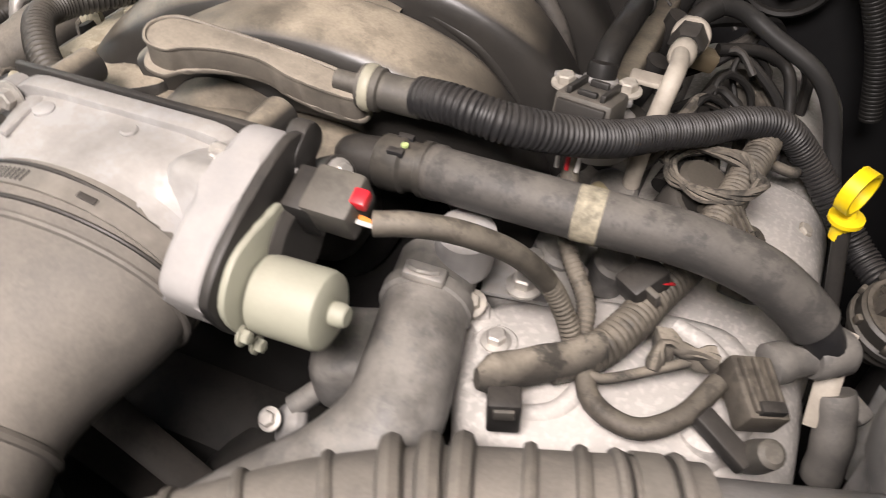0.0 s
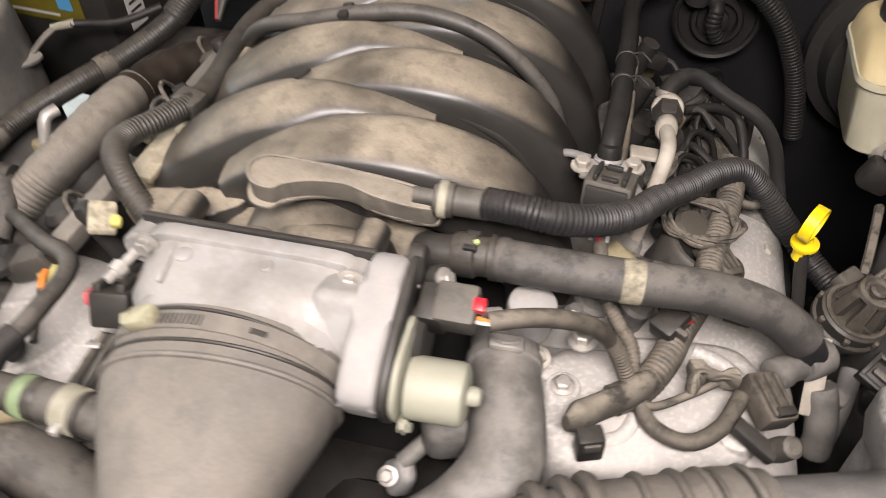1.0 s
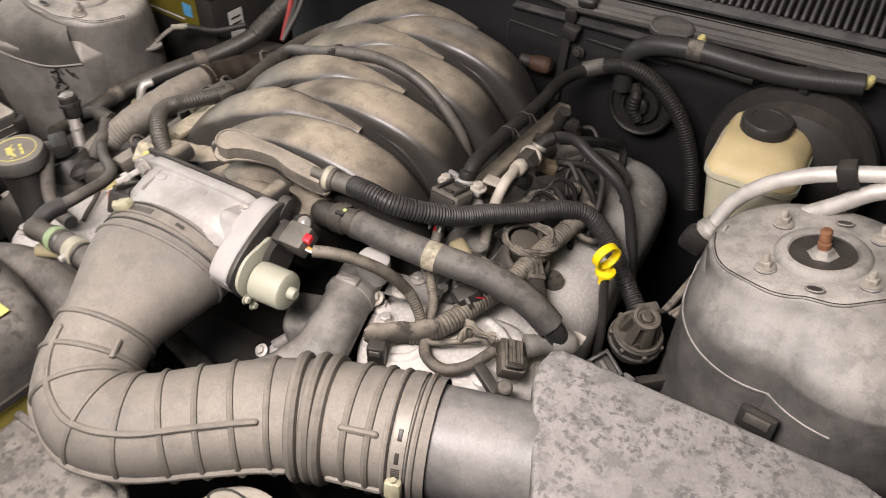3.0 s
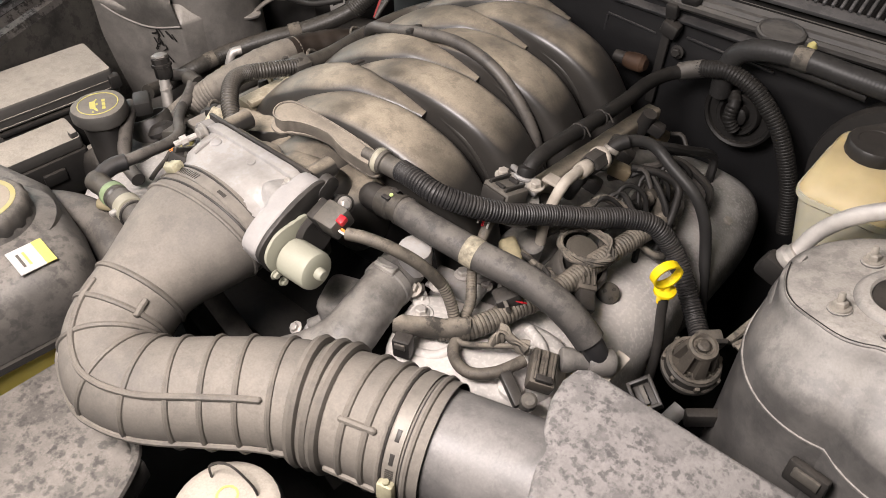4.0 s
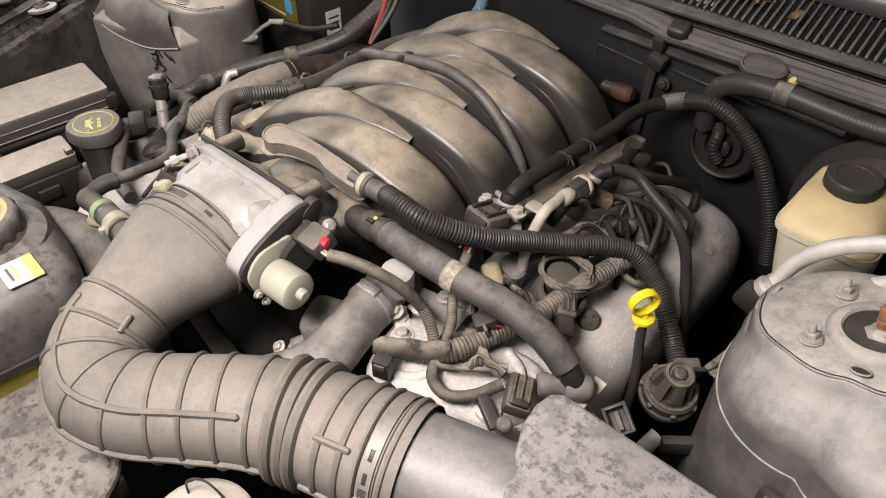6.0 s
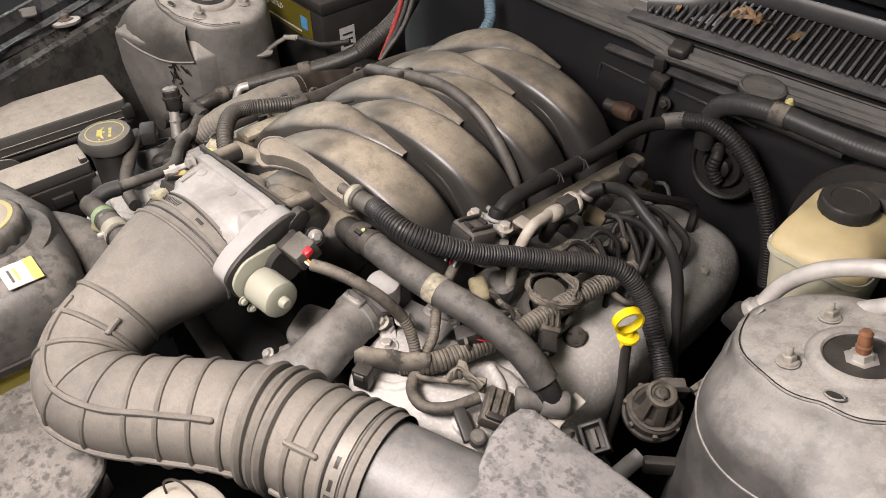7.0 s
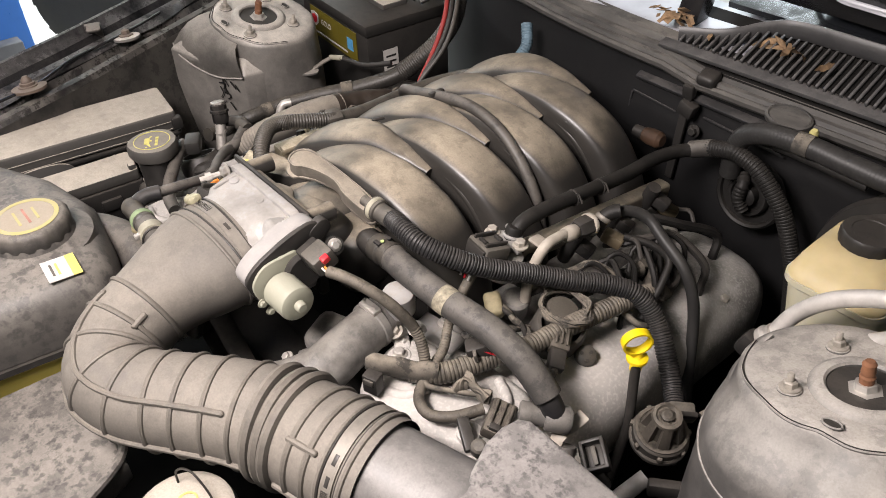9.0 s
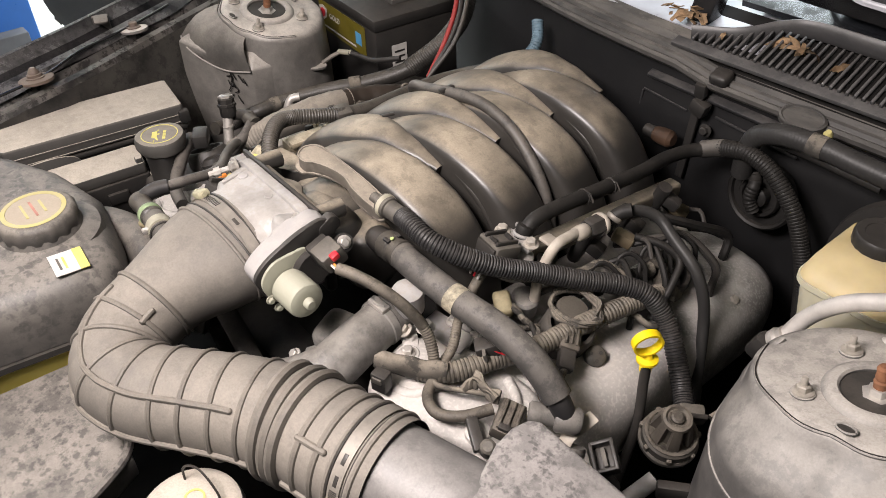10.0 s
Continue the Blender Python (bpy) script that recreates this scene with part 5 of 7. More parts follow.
part("clip", box((0.024, 0.012, 0.006), pose(0.128, 0.096, 0.918, 0, 8, 8), 0.002), ZINC, wp)
part("clip_spring", tube([(0.117, 0.098, 0.921), (0.122, 0.092, 0.924), (0.130, 0.092, 0.924), (0.136, 0.097, 0.921)], 0.0016, sides=6), ZINC, wp)

hb2 = thing("hose_bracket", (0.354, 0.17, 0.83), "pale bracket strip and frosted hose joint by the dipstick", "bracket")
part("strip", tube([(0.354, 0.190, 0.872), (0.352, 0.174, 0.866), (0.350, 0.157, 0.860), (0.352, 0.145, 0.835)], lambda t, k: (0.0022, 0.0075), sides=10, step=0.004, up=(1, 0, 0)), GREYPIPE, hb2)
part("joint", tube([(0.356, 0.160, 0.852), (0.361, 0.152, 0.840), (0.364, 0.143, 0.824), (0.366, 0.138, 0.80)], lambda t, k: 0.0118 + 0.0004 * math.sin(t * 260), sides=18, step=0.003), FROST, hb2)
part("clip", box((0.022, 0.012, 0.010), pose(0.369, 0.162, 0.842, 10, 20, -30), 0.003), FROST, hb2)
wb = thing("water_outlet_casting", (0.14, 0.12, 0.86), "crumbly pale casting behind the throttle wiring", "engine part")
bm = bmesh.new()
rnd = random.Random(7)
for k in range(9):
    block(bm, (0.012 + 0.008 * rnd.random(), 0.010 + 0.006 * rnd.random(), 0.012), pose(0.112 + 0.0065 * k, 0.132 - 0.0028 * k + 0.004 * rnd.random(), 0.897 - 0.004 * k, rnd.uniform(-25, 25), rnd.uniform(-25, 25), rnd.uniform(0, 60)), 0.003)
part("casting", bm, COVER, wb)
hexbolt((0.150, 0.112, 0.886), (-0.1, -0.4, 0.9), 0.006, wb, DUSTZINC)
# throttle wiring
tc = thing("throttle_connector", (0.1, 0.058, 0.98), "grey throttle plug with red lock tab", "connector")
part("socket", box((0.016, 0.024, 0.026), pose(0.088, 0.060, 0.986, 20, 0, 0), 0.002), BLACK, tc)
part("plug", box((0.026, 0.026, 0.022), pose(0.102, 0.060, 0.990, 20, 0, 0), 0.003), GREY, tc)
part("lock_tab", box((0.008, 0.009, 0.007), pose(0.116, 0.058, 0.998, 20, 0, 0), 0.0015), RED, tc)
for k in range(2):
    part("wire", tube([(0.112, 0.054 + 0.003 * k, 0.988), (0.120, 0.054 + 0.003 * k, 0.987), (0.128, 0.056, 0.986)], 0.0013, sides=6), ORANGE if k else WHITE, tc)
har = thing("wiring_harness", (0.2, 0.11, 0.87), "taped brown-grey wiring harness on the valve cover", "wiring")
part("throttle_branch", tube([(0.122, 0.057, 0.986), (0.140, 0.064, 0.986), (0.160, 0.076, 0.977), (0.181, 0.091, 0.958), (0.196, 0.104, 0.930), (0.206, 0.105, 0.910), (0.214, 0.102, 0.892)], ribbed(0.0062, 0.003, 0.0006), sides=14, step=0.0015), TANLOOM, har)
part("second_branch", tube([(0.178, 0.200, 0.94), (0.182, 0.182, 0.928), (0.193, 0.153, 0.911), (0.212, 0.128, 0.900), (0.216, 0.112, 0.890)], ribbed(0.0056, 0.003, 0.0006), sides=14, step=0.0015), TANLOOM, har)
part("front_end", tube([(0.176, 0.054, 0.900), (0.190, 0.068, 0.898), (0.208, 0.086, 0.892), (0.228, 0.106, 0.888)], lambda s, k: ((0.0085 + 0.0012 * math.sin(s * 130)) * min(1.0, 0.45 + 4 * k), (0.0130 + 0.0016 * math.sin(s * 190 + 1)) * min(1.0, 0.55 + 4 * k)), sides=18, step=0.003), FABRIC, har)
part("trunk", tube([(0.205, 0.088, 0.886), (0.224, 0.104, 0.886), (0.238, 0.130, 0.888), (0.247, 0.158, 0.889), (0.261, 0.196, 0.890), (0.271, 0.254, 0.892), (0.282, 0.314, 0.892), (0.286, 0.370, 0.880), (0.278, 0.42, 0.845)], ribbed(0.0114, 0.0042, 0.0009), sides=18, step=0.0013), TANLOOM, har, sharp=28)


def coil(at, yaw, label):
    """Coil-on-plug: round boot top in its well, flat body and wired plug."""
    ob = thing("ignition_coil", at, label, "ignition coil", "ignition coils")
    q = Matrix.Translation(at) @ pose(0, 0, 0, 0, 25, 0) @ pose(0, 0, 0, 0, 0, yaw)
    part("cap", lathe([(0.019, -0.02), (0.019, 0.0), (0.020, 0.003), (0.017, 0.007), (0.006, 0.008)], q, 24), LOOMDUST, ob)
    part("body", box((0.040, 0.022, 0.018), q @ pose(-0.030, 0, 0.004), 0.003), GRIMY, ob)
    for k in range(3):
        part("rib", box((0.030, 0.002, 0.003), q @ pose(-0.030, -0.006 + 0.006 * k, 0.0142), 0.0006), GRIMY, ob)
    part("plug", box((0.024, 0.018, 0.014), q @ pose(-0.060, 0.0, 0.004), 0.003), BLACK, ob)
    part("wire", tube([q @ Vector((-0.07, 0.0, 0.004)), q @ Vector((-0.085, 0.006, 0.008)), q @ Vector((-0.09, 0.02, 0.012)), q @ Vector((-0.08, 0.036, 0.01))], 0.004, sides=10), FABRIC, ob)
    return ob


fc = thing("timing_cover_front", (0.225, 0.09, 0.80), "pale cast cover at the front of the cylinder bank", "engine cover")
bm = bmesh.new()
rim = smooth_outline([(0.150, 0.125), (0.152, 0.085), (0.172, 0.046), (0.215, 0.044), (0.255, 0.056), (0.300, 0.080), (0.318, 0.130), (0.300, 0.172), (0.255, 0.172), (0.200, 0.160)], 4)
loft(bm, [[(0.235 + (px - 0.235) * k, 0.108 + (py - 0.108) * k, z - 0.05 * (px - 0.235)) for px, py in rim] for k, z in ((1.04, 0.70), (1.02, 0.845), (1.0, 0.858), (0.96, 0.865), (0.86, 0.868), (0.5, 0.870))])
part("casting", bm, COVER, fc, sharp=50)
part("rib", tube([(0.165, 0.070, 0.866), (0.19, 0.062, 0.868), (0.215, 0.072, 0.869), (0.225, 0.096, 0.870)], 0.006, sides=12), COVER, fc)
part("rib", tube([(0.262, 0.160, 0.866), (0.285, 0.150, 0.866), (0.305, 0.128, 0.864)], 0.006, sides=12), COVER, fc)
part("boss", lathe([(0.015, -0.02), (0.015, 0.004), (0.012, 0.007)], pose(0.170, 0.100, 0.868), 20), COVER, fc)
hexbolt((0.170, 0.100, 0.875), (0, 0, 1), 0.006, fc)
part("boss", lathe([(0.013, -0.02), (0.013, 0.003), (0.010, 0.005)], pose(0.292, 0.092, 0.866), 20), COVER, fc)
coil((0.253, 0.262, 0.893), 130, "dusty ignition coil under frayed wiring")
coil((0.262, 0.41, 0.880), 130, "dark ignition coil behind the hose")
pl = thing("coil_lead", (0.26, 0.10, 0.88), "black taped coil lead loops", "wiring")
part("lead", tube([(0.222, 0.092, 0.886), (0.234, 0.090, 0.886), (0.259, 0.106, 0.888), (0.274, 0.118, 0.888)], 0.0030, sides=10), FABRIC, pl)
part("lead", tube([(0.224, 0.092, 0.884), (0.231, 0.079, 0.881), (0.246, 0.070, 0.882), (0.262, 0.071, 0.882), (0.279, 0.086, 0.884), (0.291, 0.112, 0.886)], 0.0060, sides=14), GRIMY, pl)
part("junction", box((0.026, 0.038, 0.018), pose(0.309, 0.116, 0.881, 10, 16, 31), 0.003), GRIMY, pl, "grimy coil plug housing")
for k in range(3):
    part("junction_rib", box((0.003, 0.032, 0.004), pose(0.309, 0.116, 0.881, 10, 16, 31) @ pose(-0.008 + 0.008 * k, 0, 0.010), 0.001), GRIMY, pl)
part("latch", box((0.016, 0.007, 0.006), pose(0.309, 0.116, 0.881, 10, 16, 31) @ pose(0, -0.014, 0.011), 0.0015), BLACK, pl)
for k in range(3):
    part("tape_knot", tube([(0.257 + 0.002 * k, 0.104 + 0.006 * k, 0.888), (0.258, 0.116 + 0.002 * k, 0.895 + 0.002 * k), (0.270 + 0.003 * k, 0.120, 0.894 - 0.002 * k), (0.287, 0.121 + 0.002 * k, 0.889)], lambda t, j: (0.0035 + 0.0012 * math.sin(t * 320), 0.006 + 0.002 * math.sin(t * 190)), sides=10, step=0.003), FABRIC, pl)
part("bottle_neck", lathe([(0.008, -0.012), (0.009, 0.0), (0.0075, 0.014), (0.005, 0.016)], aim((0.318, 0.082, 0.876), (0.3, -0.3, 0.8)), 16), GREY, pl)
part("clip", box((0.034, 0.012, 0.010), pose(0.300, 0.082, 0.880, 0, 20, -25), 0.002), BLACK, pl)
fray = thing("frayed_wire_sleeve", (0.26, 0.26, 0.90), "loop of frayed black wire sleeve", "wiring")
for k in range(5):
    pts = [(0.257 + (0.026 + 0.002 * k) * math.cos(a * 0.9 + k), 0.262 + (0.027 - 0.0015 * k) * math.sin(a * 0.9 + k), 0.906 + 0.004 * math.sin(a * 2 + k)) for a in range(7)]
    part("strand", tube(pts, 0.0022, sides=6, step=0.004), FABRIC, fray)
sw = thing("small_connector", (0.196, 0.045, 0.88), "small black square connector", "connector")
part("shell", box((0.018, 0.014, 0.024), pose(0.193, 0.050, 0.888, 0, 0, 20), 0.002), BLACK, sw)
part("window", box((0.011, 0.003, 0.007), pose(0.1955, 0.043, 0.894, 0, 0, 20), 0.0008), GREY, sw)

bc = thing("tan_clip_wire", (0.197, 0.212, 0.89), "brown stained clip with a twisted wire", "connector")
part("clip", box((0.030, 0.020, 0.016), pose(0.197, 0.212, 0.897, 10, 20, -30), 0.005, 3), TAN, bc)
part("wire", tube([(0.206, 0.216, 0.900), (0.216, 0.219, 0.893), (0.228, 0.212, 0.898), (0.240, 0.218, 0.890), (0.253, 0.212, 0.894), (0.258, 0.200, 0.884)], 0.0036, sides=8), FABRIC, bc)
part("wire", tube([(0.206, 0.214, 0.898), (0.218, 0.213, 0.900), (0.230, 0.219, 0.891), (0.243, 0.212, 0.897), (0.255, 0.208, 0.888)], 0.0028, sides=8), BLACK, bc)
tw = thing("harness_connector", (0.243, 0.147, 0.90), "black two-pin connector beside the harness", "connector")
part("shell", box((0.020, 0.026, 0.018), pose(0.238, 0.153, 0.902, 15, 0, -35), 0.003), BLACK, tw)
part("pin_block", box((0.012, 0.004, 0.010), pose(0.245, 0.1425, 0.904, 15, 0, -35), 0.001), GREY, tw)
part("wire", tube([(0.246, 0.150, 0.907), (0.252, 0.156, 0.903), (0.255, 0.164, 0.896)], 0.0011, sides=6), RED, tw)
hd = thing("cylinder_head", (0.18, 0.25, 0.80), "grimy cast cylinder head edge below the manifold", "engine part")
part("ledge", box((0.060, 0.40, 0.030), pose(0.180, 0.330, 0.845, 0, 12, -2), 0.008, 3), PIPE, hd)
part("front_step", box((0.052, 0.030, 0.050), pose(0.172, 0.152, 0.848, 0, 0, 12), 0.008, 3), PIPE, hd)
part("seam", box((0.060, 0.034, 0.004), pose(0.174, 0.152, 0.876, 0, 4, 12), 0.0015), ALU, hd)
for px, py, pz, r in ((0.182, 0.182, 0.880, 0.017), (0.215, 0.190, 0.872, 0.014), (0.198, 0.245, 0.885, 0.016)):
    part("boss", lathe([(r, -0.02), (r, 0.004), (r * 0.8, 0.007), (0.004, 0.007)], pose(px, py, pz, 8, 14, 0), 20), PIPE, hd)
hexbolt((0.170, 0.165, 0.880), (0, 0, 1), 0.006, hd, ZINC)
hexbolt((0.196, 0.172, 0.874), (0, 0, 1), 0.005, hd, ZINC)
for k, (a, b, c, r, mt) in enumerate((
        ((0.212, 0.300, 0.900), (0.235, 0.330, 0.915), (0.262, 0.350, 0.890), 0.0045, FABRIC),
        ((0.215, 0.340, 0.895), (0.245, 0.352, 0.912), (0.278, 0.336, 0.890), 0.0036, DULL),
        ((0.210, 0.380, 0.900), (0.250, 0.395, 0.918), (0.285, 0.380, 0.895), 0.0040, DULL),
        ((0.205, 0.262, 0.890), (0.225, 0.285, 0.908), (0.252, 0.300, 0.892), 0.004, FABRIC),
        ((0.225, 0.400, 0.905), (0.262, 0.440, 0.915), (0.300, 0.455, 0.885), 0.005, BLACK),
        ((0.212, 0.440, 0.915), (0.250, 0.475, 0.905), (0.272, 0.520, 0.880), 0.0060, DULL),
        ((0.235, 0.230, 0.880), (0.228, 0.200, 0.890), (0.236, 0.172, 0.884), 0.0035, FABRIC))):
    mid = (Vector(a) + Vector(b)) / 2 + Vector((0.004, -0.006, 0.006))
    solo("loose_wire", tube([a, mid, b, c, Vector(c) + Vector((0.006, -0.008, -0.030)), Vector(c) + Vector((0.004, -0.010, -0.070))], r, sides=8), mt, "dusty loose wire beside the fuel rail", "wiring", "loose wires")
for px, py, pz in ((0.223, 0.376, 0.924), (0.197, 0.523, 0.880)):
    cn = thing("injector_plug", (px, py, pz), "tan injector plug with a dark wire tail", "connector", "injector plugs")
    part("shell", box((0.026, 0.016, 0.016), pose(px, py, pz - 0.004, 0, 20, 25), 0.004), dusty("stained_tan_plug", (0.13, 0.10, 0.06), 0.3, 0.6, dust_colour=(0.30, 0.25, 0.17), scuffs=0.7, patches=60.0) if px > 0.21 else bpy.data.materials["stained_tan_plug"], cn)
    part("tail", tube([(px + 0.012, py + 0.006, pz), (px + 0.026, py + 0.010, pz + 0.002), (px + 0.040, py + 0.004, pz - 0.012)], 0.003, sides=8), BLACK, cn)

ih = thing("injector_harness", (0.235, 0.38, 0.91), "dark corrugated injector harness along the rail", "wiring")
part("thin_hose", tube([(0.234, 0.382, 0.926), (0.262, 0.398, 0.922), (0.284, 0.404, 0.910), (0.292, 0.388, 0.898), (0.296, 0.370, 0.882), (0.296, 0.350, 0.86)], 0.0046, sides=12), DULL, ih)
part("conduit", tube([(0.226, 0.262, 0.885), (0.236, 0.300, 0.892), (0.246, 0.345, 0.892), (0.258, 0.385, 0.885), (0.270, 0.42, 0.870)], ribbed(0.0070, 0.0036, 0.0006), sides=14, step=0.0012), DULL, ih)
for k in range(4):
    px, py = 0.240 + 0.008 * k, 0.300 + 0.035 * k
    part("branch", tube([(px, py, 0.893), (px - 0.008, py + 0.012, 0.912), (px - 0.002, py + 0.026, 0.920), (px + 0.014, py + 0.034, 0.908), (px + 0.022, py + 0.030, 0.888)], 0.0026 + 0.0004 * (k % 2), sides=8), DULL, ih)
    part("tape", tube([(px + 0.002, py + 0.006, 0.893), (px + 0.004, py + 0.016, 0.892)], 0.0088, sides=14), FABRIC, ih)
# ---- passenger side ----
fuse = thing("fuse_box", (-0.56, 0.0, 0.82), "long fuse box under a thick coat of dust", "fuse box")
FM = pose(-0.521, 0.030, 0.900, 0, 0, -8)
part("lid", slab(rounded(0.098, 0.264, 0.006), -0.034, 0.0, FM @ pose(0, -0.012, 0), 0.005), FUSE, fuse)
part("rim", slab(rounded(0.104, 0.270, 0.008), -0.042, -0.035, FM @ pose(0, -0.012, 0), 0.002), BLACK, fuse)
part("base", slab(rounded(0.096, 0.262, 0.006), -0.14, -0.043, FM @ pose(0, -0.012, 0), 0.003), BLACK, fuse)
part("guard_plate", slab(smooth_outline([(-0.075, -0.05), (-0.070, -0.012), (-0.03, 0.0), (0.02, -0.004), (0.035, -0.03), (0.035, -0.05)]), -0.0015, 0.0015, FM @ pose(0.055, -0.075, -0.028, 90, 0, 90), 0.0006), FUSE, fuse)
for dz in (-0.030, -0.018):
    part("side_line", box((0.0025, 0.256, 0.0025), FM @ pose(0.0490, -0.012, dz), 0.0008), FUSE, fuse)
part("corner_clip", box((0.014, 0.016, 0.020), FM @ pose(0.050, 0.118, -0.020), 0.003), BLACK, fuse)
relay = thing("relay_box", (-0.46, -0.06, 0.80), "dusty low black relay box", "relay box")
RM = pose(-0.428, -0.020, 0.866, 0, 8, -6)
part("lid", slab(rounded(0.05, 0.14, 0.006), -0.02, 0.0, RM, 0.003), FUSE, relay)
part("base", slab(rounded(0.054, 0.145, 0.006), -0.09, -0.021, RM, 0.003), BLACK, relay)
part("window_frame", box((0.003, 0.05, 0.03), RM @ pose(0.0285, -0.035, -0.052), 0.002), LOOMDUST, relay)
part("corner_peg", box((0.010, 0.010, 0.010), RM @ pose(0.018, 0.062, 0.003), 0.002), FUSE, relay)
part("catch", box((0.006, 0.03, 0.02), RM @ pose(0.029, 0.02, -0.045), 0.002), BLACK, relay)

oil = thing("oil_filler_cap", (-0.338, 0.060, 0.90), "dusty black oil filler cap with yellow oil can print", "filler cap")
OM = pose(-0.338, 0.060, 0.002) @ Matrix.Diagonal((0.88, 0.88, 1.0, 1.0))
bm = bmesh.new()
rings = []
for r, z in ((0.026, 0.907), (0.036, 0.909), (0.0385, 0.913), (0.0385, 0.923), (0.036, 0.928), (0.031, 0.929)):
    rings.append([OM @ Vector((r * (1 + 0.05 * max(0, math.cos(3 * k * 2 * math.pi / 48))) * math.cos(2 * math.pi * k / 48), r * (1 + 0.05 * max(0, math.cos(3 * k * 2 * math.pi / 48))) * math.sin(2 * math.pi * k / 48), z)) for k in range(48)])
loft(bm, rings)
cap = part("cap", bm, CAP, oil)
part("print_ring", lathe([(0.0285, 0.9285), (0.0285, 0.9296), (0.0272, 0.9296), (0.0272, 0.9285)], OM, 40), INK, cap)
SIGN = OM @ pose(0.0, -0.007, 0, 0, 0, -28)
part("oil_can_sign", slab([(-0.010, -0.005), (0.007, -0.005), (0.009, 0.000), (0.017, 0.004), (0.016, 0.006), (0.006, 0.003), (-0.010, 0.003), (-0.015, 0.006), (-0.016, 0.004), (-0.011, 0.001)], 0.9288, 0.9297, SIGN, 0.0), INK, cap)
part("can_cap", box((0.004, 0.003, 0.0008), SIGN @ pose(-0.002, 0.005, 0.9293), 0.0), INK, cap)
part("oil_drop", lathe([(0.0014, 0.9288), (0.0014, 0.9297)], SIGN @ pose(0.0175, -0.001, 0), 10), INK, cap)
for k, w in enumerate((0.006, 0.008, 0.007)):
    part("print_bar", box((w, 0.0045, 0.0008), SIGN @ pose(-0.009 + 0.0095 * k, 0.014, 0.9293), 0.0), INK, cap)
part("neck", tube([(-0.338, 0.060, 0.906), (-0.337, 0.058, 0.88), (-0.332, 0.053, 0.85), (-0.322, 0.048, 0.80)], lambda t, k: 0.027 - 0.007 * min(1.0, k * 2), sides=24), BLACK, oil)

tdip = thing("transmission_dipstick", (-0.40, 0.18, 0.85), "pale metal tube with dark bolt head cap", "dipstick")
part("cap", lathe([(0.011, -0.012), (0.0125, -0.010), (0.0125, 0.004), (0.0145, 0.005), (0.0145, 0.009), (0.0125, 0.010), (0.0125, 0.017), (0.009, 0.020)], aim((-0.413, 0.195, 0.888), (-0.22, 0.1, 1)), 8), BLACK, tdip)
part("cap_top", lathe([(0.0115, 0.019), (0.0115, 0.0215), (0.009, 0.023)], aim((-0.413, 0.195, 0.888), (-0.22, 0.1, 1)), 6), ZINC, tdip)
part("tube", tube([(-0.411, 0.193, 0.884), (-0.404, 0.185, 0.855), (-0.392, 0.172, 0.81), (-0.38, 0.16, 0.75)], 0.0080, sides=16), ZINC, tdip)
part("tube_bead", lathe([(0.0092, -0.002), (0.0092, 0.002)], aim((-0.406, 0.188, 0.864), (-0.2, -0.2, 1)), 16), ZINC, tdip)

tank = thing("coolant_tank", (-0.25, -0.2, 0.82), "dusty black coolant tank with yellow lower half", "coolant tank")


def tank_ring(z, k, dx=0.0):
    out = [(-0.50, -0.19), (-0.44, -0.135), (-0.35, -0.092), (-0.26, -0.074), (-0.18, -0.088), (-0.125, -0.105), (-0.100, -0.135), (-0.105, -0.19), (-0.115, -0.26), (-0.125, -0.36), (-0.17, -0.42), (-0.45, -0.42), (-0.50, -0.38)]
    cx, cy = -0.27, -0.22
    return [(cx + (x - cx) * k + dx, cy + (y - cy) * k + 0.022, z - 0.008) for x, y in out]


bm = bmesh.new()
loft(bm, [tank_ring(0.865, 1.0), tank_ring(0.895, 1.0), tank_ring(0.920, 0.965), tank_ring(0.934, 0.90), tank_ring(0.942, 0.80), tank_ring(0.946, 0.5)])
bmesh.ops.subdivide_edges(bm, edges=bm.edges[:], cuts=1, use_grid_fill=True, smooth=0.6)
part("upper_half", bm, TANK, tank, sharp=70)
bm = bmesh.new()
loft(bm, [tank_ring(0.856, 1.025), tank_ring(0.864, 1.025)])
part("seam", bm, BLACK, tank)
bm = bmesh.new()
loft(bm, [tank_ring(0.78, 0.93), tank_ring(0.83, 0.97), tank_ring(0.855, 0.985)])
part("lower_half", bm, AMBERTANK, tank, "translucent yellow lower half")
TM = pose(-0.216, -0.138, 0.0) @ Matrix.Diagonal((1.30, 1.30, 1.0, 1.0)) @ pose(0, 0, -0.014)
part("filler_neck", lathe([(0.052, 0.935), (0.050, 0.947), (0.042, 0.952), (0.036, 0.953), (0.034, 0.96)], TM, 32), TANK, tank)
bm = bmesh.new()
rings = []
for r, z in ((0.033, 0.955), (0.034, 0.957), (0.034, 0.973), (0.032, 0.978), (0.030, 0.979)):
    rings.append([TM @ Vector((r * (1 + 0.03 * (k % 4 < 2) * (z < 0.977)) * math.cos(2 * math.pi * k / 64), r * (1 + 0.03 * (k % 4 < 2) * (z < 0.977)) * math.sin(2 * math.pi * k / 64), z)) for k in range(64)])
loft(bm, rings)
tcap = part("cap", bm, dusty("dusty_ribbed_cap", (0.03, 0.029, 0.028), 0.6, 0.5, dust_colour=(0.34, 0.30, 0.25), wipe=0.6, scuffs=0.4), tank)
WORN = dusty("dust_worn_yellow_print", (0.42, 0.37, 0.13), 0.45, 0.65, dust_colour=(0.42, 0.375, 0.31), wipe=0.35, scuffs=0.6, patches=60.0)
